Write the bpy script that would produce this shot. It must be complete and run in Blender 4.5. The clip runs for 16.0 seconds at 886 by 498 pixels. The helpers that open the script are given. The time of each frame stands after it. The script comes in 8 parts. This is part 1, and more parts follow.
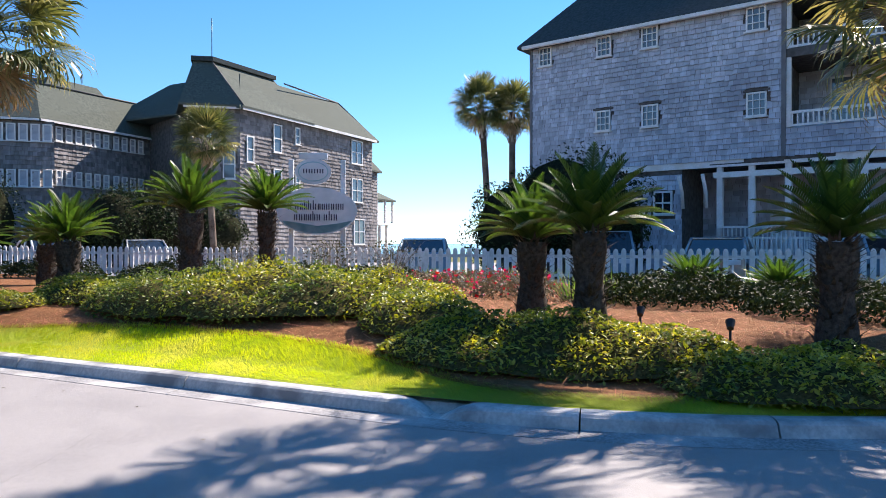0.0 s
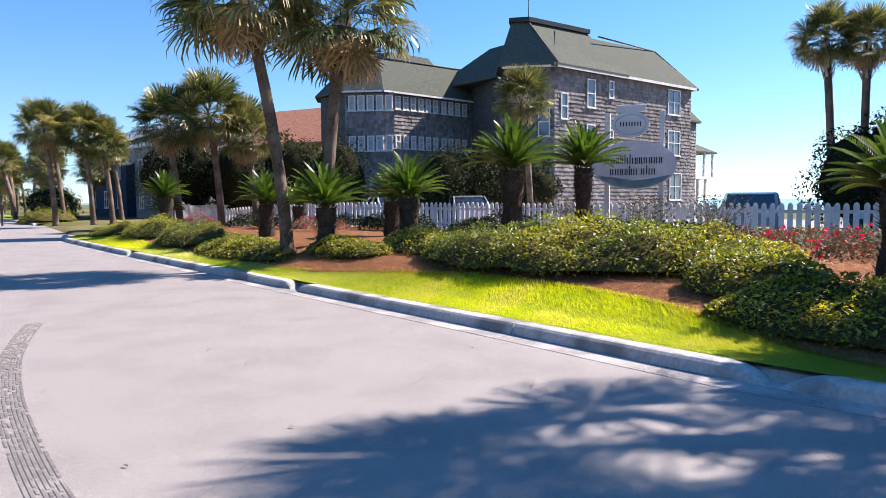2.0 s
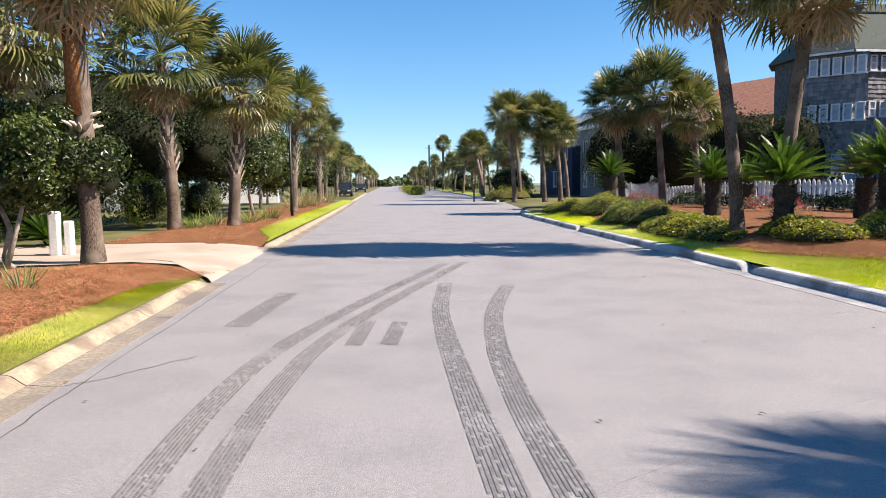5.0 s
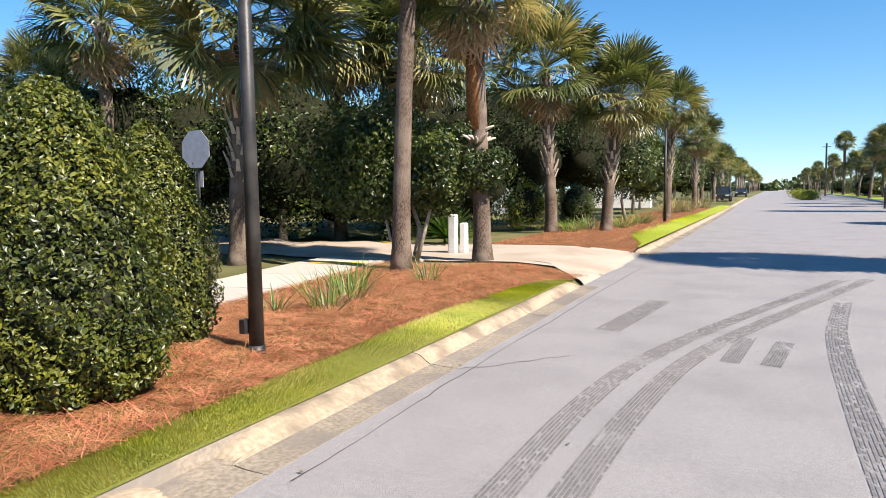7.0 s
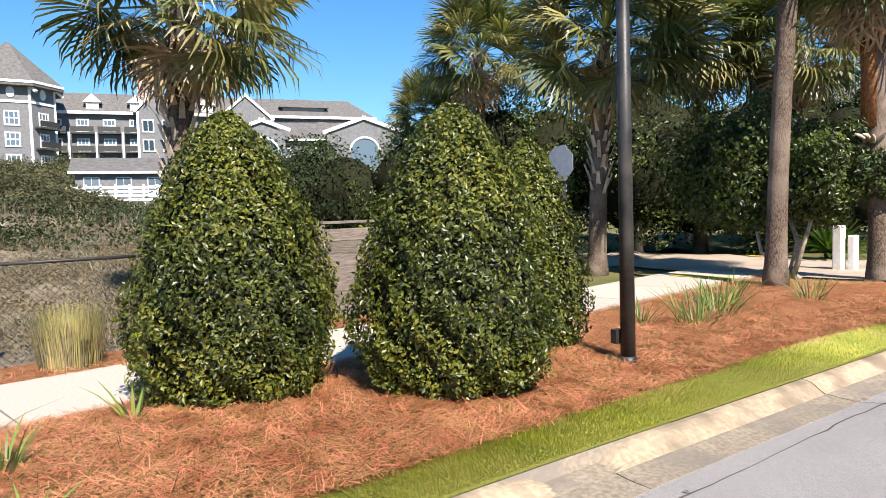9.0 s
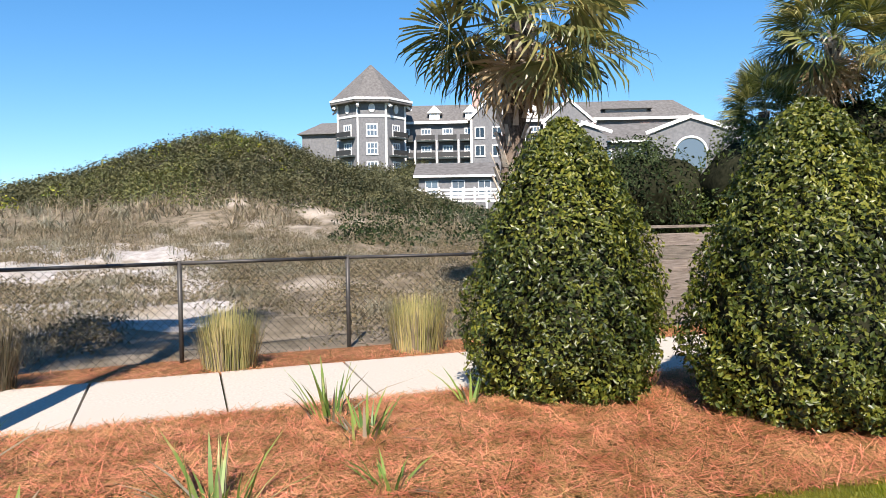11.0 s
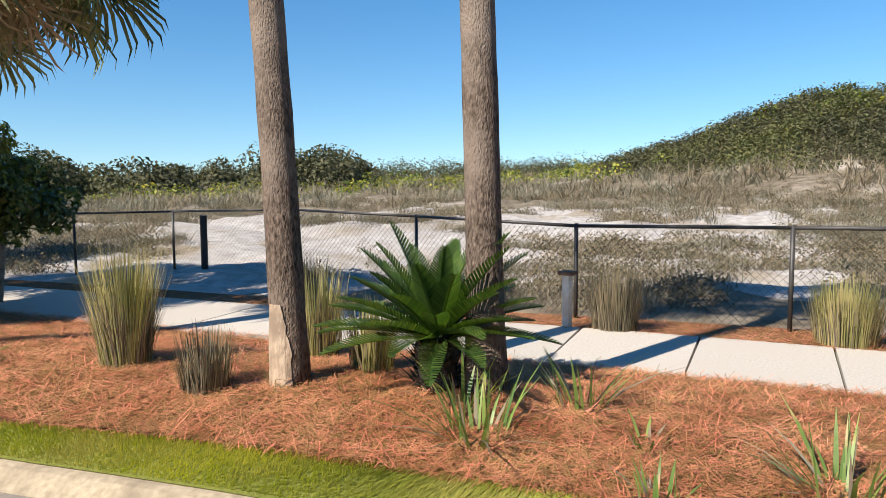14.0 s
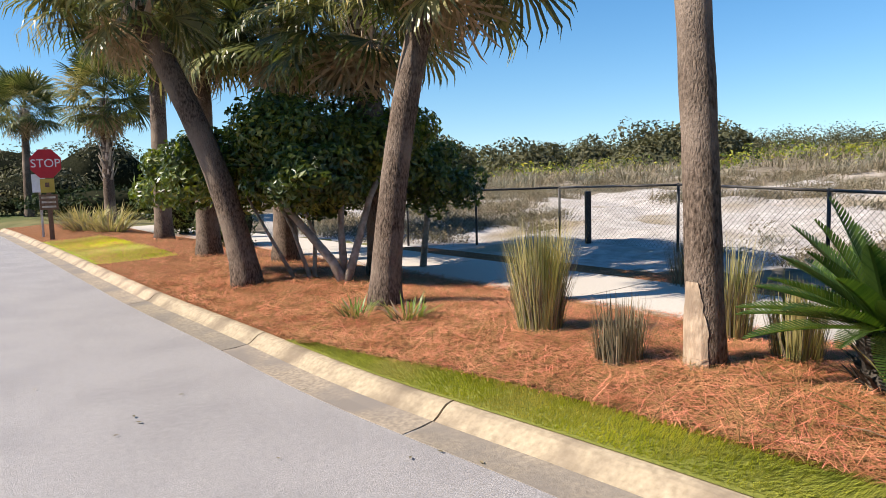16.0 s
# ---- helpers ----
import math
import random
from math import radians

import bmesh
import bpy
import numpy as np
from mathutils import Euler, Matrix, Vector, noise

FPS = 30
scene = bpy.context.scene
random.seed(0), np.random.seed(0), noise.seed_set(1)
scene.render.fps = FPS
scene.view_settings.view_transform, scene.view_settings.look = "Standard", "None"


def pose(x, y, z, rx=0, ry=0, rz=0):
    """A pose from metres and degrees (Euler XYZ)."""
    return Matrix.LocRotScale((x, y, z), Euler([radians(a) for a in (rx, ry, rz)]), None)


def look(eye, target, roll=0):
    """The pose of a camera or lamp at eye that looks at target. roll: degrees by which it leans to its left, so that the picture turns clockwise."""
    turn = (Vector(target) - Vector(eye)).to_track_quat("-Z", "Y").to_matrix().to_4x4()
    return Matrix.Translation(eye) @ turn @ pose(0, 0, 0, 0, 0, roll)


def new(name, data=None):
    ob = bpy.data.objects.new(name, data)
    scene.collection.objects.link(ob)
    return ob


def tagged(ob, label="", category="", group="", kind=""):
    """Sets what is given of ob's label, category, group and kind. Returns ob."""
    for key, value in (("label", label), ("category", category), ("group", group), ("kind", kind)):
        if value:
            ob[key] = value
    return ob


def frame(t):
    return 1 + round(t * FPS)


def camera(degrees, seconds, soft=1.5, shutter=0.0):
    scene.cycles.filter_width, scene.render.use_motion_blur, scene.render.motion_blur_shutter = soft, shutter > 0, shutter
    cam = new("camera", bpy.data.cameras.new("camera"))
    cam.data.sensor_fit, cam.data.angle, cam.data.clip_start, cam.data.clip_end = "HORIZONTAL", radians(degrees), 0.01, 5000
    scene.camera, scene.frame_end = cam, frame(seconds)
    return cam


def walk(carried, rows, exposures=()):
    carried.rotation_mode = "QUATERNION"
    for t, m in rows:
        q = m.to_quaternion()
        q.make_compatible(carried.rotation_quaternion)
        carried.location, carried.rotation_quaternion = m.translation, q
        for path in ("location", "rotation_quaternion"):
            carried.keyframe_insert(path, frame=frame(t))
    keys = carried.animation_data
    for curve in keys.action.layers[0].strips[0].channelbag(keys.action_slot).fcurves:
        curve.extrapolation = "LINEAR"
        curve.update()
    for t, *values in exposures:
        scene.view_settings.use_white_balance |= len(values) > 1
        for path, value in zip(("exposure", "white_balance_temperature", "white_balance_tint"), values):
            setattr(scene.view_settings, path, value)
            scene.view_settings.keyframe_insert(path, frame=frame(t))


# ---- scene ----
import colorsys
cam = camera(64.6, 16.0, soft=0.6)
# seconds, x, y, z, tilt, lean, heading: a slow turn to the left on the spot
PATH = [
    (0.0, 0.264, 0.086, 1.626, 89.50, 0.03, -63.71),
    (0.5, 0.238, 0.111, 1.617, 88.11, -0.10, -56.75),
    (1.0, 0.244, 0.129, 1.608, 87.20, -0.04, -51.00),
    (1.5, 0.225, 0.138, 1.613, 86.51, 0.13, -45.10),
    (2.0, 0.193, 0.225, 1.605, 86.00, 0.35, -38.80),
    (2.5, 0.164, 0.286, 1.595, 85.59, 0.46, -32.81),
    (3.0, 0.100, 0.314, 1.585, 85.24, 0.41, -27.06),
    (3.2, 0.091, 0.309, 1.576, 85.12, 0.40, -24.74),
    (5.3, -0.060, 0.339, 1.558, 84.65, 0.47, -0.38),
    (5.5, -0.040, 0.354, 1.565, 84.69, 0.34, 2.45),
    (6.0, -0.062, 0.297, 1.576, 84.79, 0.51, 9.54),
    (6.5, -0.062, 0.284, 1.588, 85.03, 0.61, 17.19),
    (7.0, -0.087, 0.255, 1.588, 85.37, 0.85, 25.25),
    (7.5, -0.113, 0.230, 1.579, 85.73, 1.09, 32.80),
    (8.0, -0.165, 0.199, 1.585, 86.06, 1.40, 39.39),
    (8.5, -0.198, 0.144, 1.581, 86.43, 1.63, 45.94),
    (8.7, -0.227, 0.135, 1.577, 86.66, 1.70, 48.86),
    (10.8, -0.308, 0.026, 1.603, 87.71, 0.75, 76.18),
    (11.0, -0.306, 0.028, 1.601, 87.69, 0.75, 78.69),
    (11.5, -0.290, 0.041, 1.612, 87.41, 0.56, 86.34),
    (12.0, -0.268, 0.057, 1.614, 86.97, 0.44, 94.63),
    (12.5, -0.261, 0.047, 1.612, 86.52, 0.46, 102.39),
    (13.0, -0.321, 0.015, 1.600, 86.12, 0.37, 109.60),
    (13.5, -0.315, -0.073, 1.573, 85.81, 0.32, 116.81),
    (14.0, -0.276, -0.143, 1.576, 85.27, 0.33, 124.74),
    (14.5, -0.190, -0.206, 1.587, 84.73, 0.64, 132.29),
    (15.0, -0.143, -0.273, 1.591, 84.32, 0.98, 139.27),
    (15.5, -0.085, -0.332, 1.591, 83.95, 1.38, 146.70),
    (16.0, -0.007, -0.379, 1.579, 83.81, 1.67, 153.80),
]
EXPOSURES = [(0.0, 1.0, 6450, 15), (1.5, 0.95, 6550, 18), (3.0, 0.9, 6700, 19), (5.5, 0.76, 6550, 12), (8.5, 0.78, 6450, 10), (12.0, 0.60, 6400, 11), (14.0, 0.52, 6450, 8), (16.0, 0.60, 6600, 10)]
walk(cam, [(t, pose(*p)) for t, *p in PATH], exposures=EXPOSURES)

# ---------------------------------------------------------------- light
TO_SUN = Vector((1.0, -0.25, 0.93)).normalized()
ELEV = math.asin(TO_SUN.z)
world = bpy.data.worlds.new("sky")
scene.world = world
world.use_nodes = True
wn = world.node_tree
sky = wn.nodes.new("ShaderNodeTexSky")
sky.sky_type, sky.sun_disc = "NISHITA", False
sky.sun_elevation, sky.sun_rotation = ELEV, math.atan2(TO_SUN.x, TO_SUN.y)
sky.air_density, sky.dust_density, sky.ozone_density = 1.0, 0.0, 3.0
bg = wn.nodes["Background"]
tone = wn.nodes.new("ShaderNodeHueSaturation")
tone.inputs["Saturation"].default_value = 1.3
way = wn.nodes.new("ShaderNodeTexCoord")
lift = wn.nodes.new("ShaderNodeVectorMath")
lift.operation = "MULTIPLY_ADD"
lift.inputs[1].default_value, lift.inputs[2].default_value = (1, 1, 0.85), (0, 0, 0.05)
wn.links.new(way.outputs["Generated"], lift.inputs[0])
wn.links.new(lift.outputs[0], sky.inputs[0])
wn.links.new(sky.outputs[0], tone.inputs["Color"])
wn.links.new(tone.outputs[0], bg.inputs[0])
bg.inputs[1].default_value = 0.108
sun = new("sun", bpy.data.lights.new("sun", "SUN"))
sun.data.energy, sun.data.angle, sun.data.color = 6.5, radians(0.53), (1.0, 0.905, 0.80)
sun.matrix_world = look(tuple(TO_SUN * 60), (0, 0, 0))


# ---------------------------------------------------------------- materials
def surf(name, c1, c2, scale=6.0, rough=0.8, bump=0.2, bscale=60.0, metal=0.0, island=0.0, objrand=0.0,
         through_light=0.0, big=None, bigscale=0.6, spec=0.4, stretch=None, bigat=(0.45, 0.62), mottle=0.0, mottle_scale=14.0):
    """A surface of two colours in fine noise, a third in large stains, with relief; pieces may differ."""
    m = bpy.data.materials.new(name)
    m.use_nodes = True
    t, L = m.node_tree, m.node_tree.links
    b = t.nodes["Principled BSDF"]
    co = t.nodes.new("ShaderNodeTexCoord")
    src = co.outputs["Object"]
    if stretch:
        mp = t.nodes.new("ShaderNodeMapping")
        mp.inputs["Scale"].default_value = stretch
        L.new(src, mp.inputs["Vector"])
        src = mp.outputs[0]
    n = t.nodes.new("ShaderNodeTexNoise")
    n.inputs["Scale"].default_value, n.inputs["Detail"].default_value = scale, 6
    L.new(src, n.inputs["Vector"])
    r = t.nodes.new("ShaderNodeValToRGB")
    r.color_ramp.elements[0].color, r.color_ramp.elements[1].color = (*c1, 1), (*c2, 1)
    r.color_ramp.elements[0].position, r.color_ramp.elements[1].position = 0.32, 0.68
    L.new(n.outputs[0], r.inputs[0])
    out = r.outputs[0]
    if big:
        n2 = t.nodes.new("ShaderNodeTexNoise")
        n2.inputs["Scale"].default_value, n2.inputs["Detail"].default_value = bigscale, 5
        L.new(co.outputs["Object"], n2.inputs["Vector"])
        r2 = t.nodes.new("ShaderNodeValToRGB")
        r2.color_ramp.elements[0].position, r2.color_ramp.elements[1].position = bigat
        L.new(n2.outputs[0], r2.inputs[0])
        mx = t.nodes.new("ShaderNodeMix")
        mx.data_type = "RGBA"
        L.new(r2.outputs[0], mx.inputs[0])
        L.new(out, mx.inputs[6])
        mx.inputs[7].default_value = (*big, 1)
        out = mx.outputs[2]
    if mottle:
        n3 = t.nodes.new("ShaderNodeTexNoise")
        n3.inputs["Scale"].default_value, n3.inputs["Detail"].default_value = mottle_scale, 8
        n3.inputs["Roughness"].default_value = 0.75
        L.new(co.outputs["Object"], n3.inputs["Vector"])
        m3 = t.nodes.new("ShaderNodeMapRange")
        m3.inputs["From Min"].default_value, m3.inputs["From Max"].default_value = 0.3, 0.7
        m3.inputs["To Min"].default_value, m3.inputs["To Max"].default_value = 1 - mottle, 1 + mottle
        L.new(n3.outputs[0], m3.inputs["Value"])
        h3 = t.nodes.new("ShaderNodeHueSaturation")
        L.new(m3.outputs[0], h3.inputs["Value"])
        L.new(out, h3.inputs["Color"])
        out = h3.outputs[0]
    if island or objrand:
        if island:
            g = t.nodes.new("ShaderNodeNewGeometry")
            rnd, amt = g.outputs["Random Per Island"], island
        else:
            g = t.nodes.new("ShaderNodeObjectInfo")
            rnd, amt = g.outputs["Random"], objrand
        mr = t.nodes.new("ShaderNodeMapRange")
        mr.inputs["To Min"].default_value, mr.inputs["To Max"].default_value = 1 - amt, 1 + amt
        L.new(rnd, mr.inputs["Value"])
        hs = t.nodes.new("ShaderNodeHueSaturation")
        L.new(mr.outputs[0], hs.inputs["Value"])
        mh = t.nodes.new("ShaderNodeMapRange")
        mh.inputs["To Min"].default_value, mh.inputs["To Max"].default_value = 0.5 + amt * 0.05, 0.5 - amt * 0.05
        L.new(rnd, mh.inputs["Value"])
        L.new(mh.outputs[0], hs.inputs["Hue"])
        L.new(out, hs.inputs["Color"])
        out = hs.outputs[0]
    L.new(out, b.inputs["Base Color"])
    b.inputs["Roughness"].default_value, b.inputs["Metallic"].default_value = rough, metal
    b.inputs["Specular IOR Level"].default_value = spec
    if bump:
        nb = t.nodes.new("ShaderNodeTexNoise")
        nb.inputs["Scale"].default_value, nb.inputs["Detail"].default_value = bscale, 4
        L.new(src, nb.inputs["Vector"])
        bp = t.nodes.new("ShaderNodeBump")
        bp.inputs["Strength"].default_value, bp.inputs["Distance"].default_value = bump, 0.02
        L.new(nb.outputs[0], bp.inputs["Height"])
        L.new(bp.outputs[0], b.inputs["Normal"])
    if through_light:
        tr = t.nodes.new("ShaderNodeBsdfTranslucent")
        hs2 = t.nodes.new("ShaderNodeHueSaturation")
        hs2.inputs["Value"].default_value, hs2.inputs["Saturation"].default_value = 1.7, 1.15
        L.new(out, hs2.inputs["Color"])
        L.new(hs2.outputs[0], tr.inputs["Color"])
        ms = t.nodes.new("ShaderNodeMixShader")
        ms.inputs[0].default_value = through_light
        L.new(b.outputs[0], ms.inputs[1])
        L.new(tr.outputs[0], ms.inputs[2])
        L.new(ms.outputs[0], t.nodes["Material Output"].inputs[0])
    return m


def glass(name, tint=(0.02, 0.03, 0.04), rough=0.04):
    m = bpy.data.materials.new(name)
    m.use_nodes = True
    b = m.node_tree.nodes["Principled BSDF"]
    b.inputs["Base Color"].default_value = (*tint, 1)
    b.inputs["Roughness"].default_value, b.inputs["Specular IOR Level"].default_value = rough, 0.9
    return m


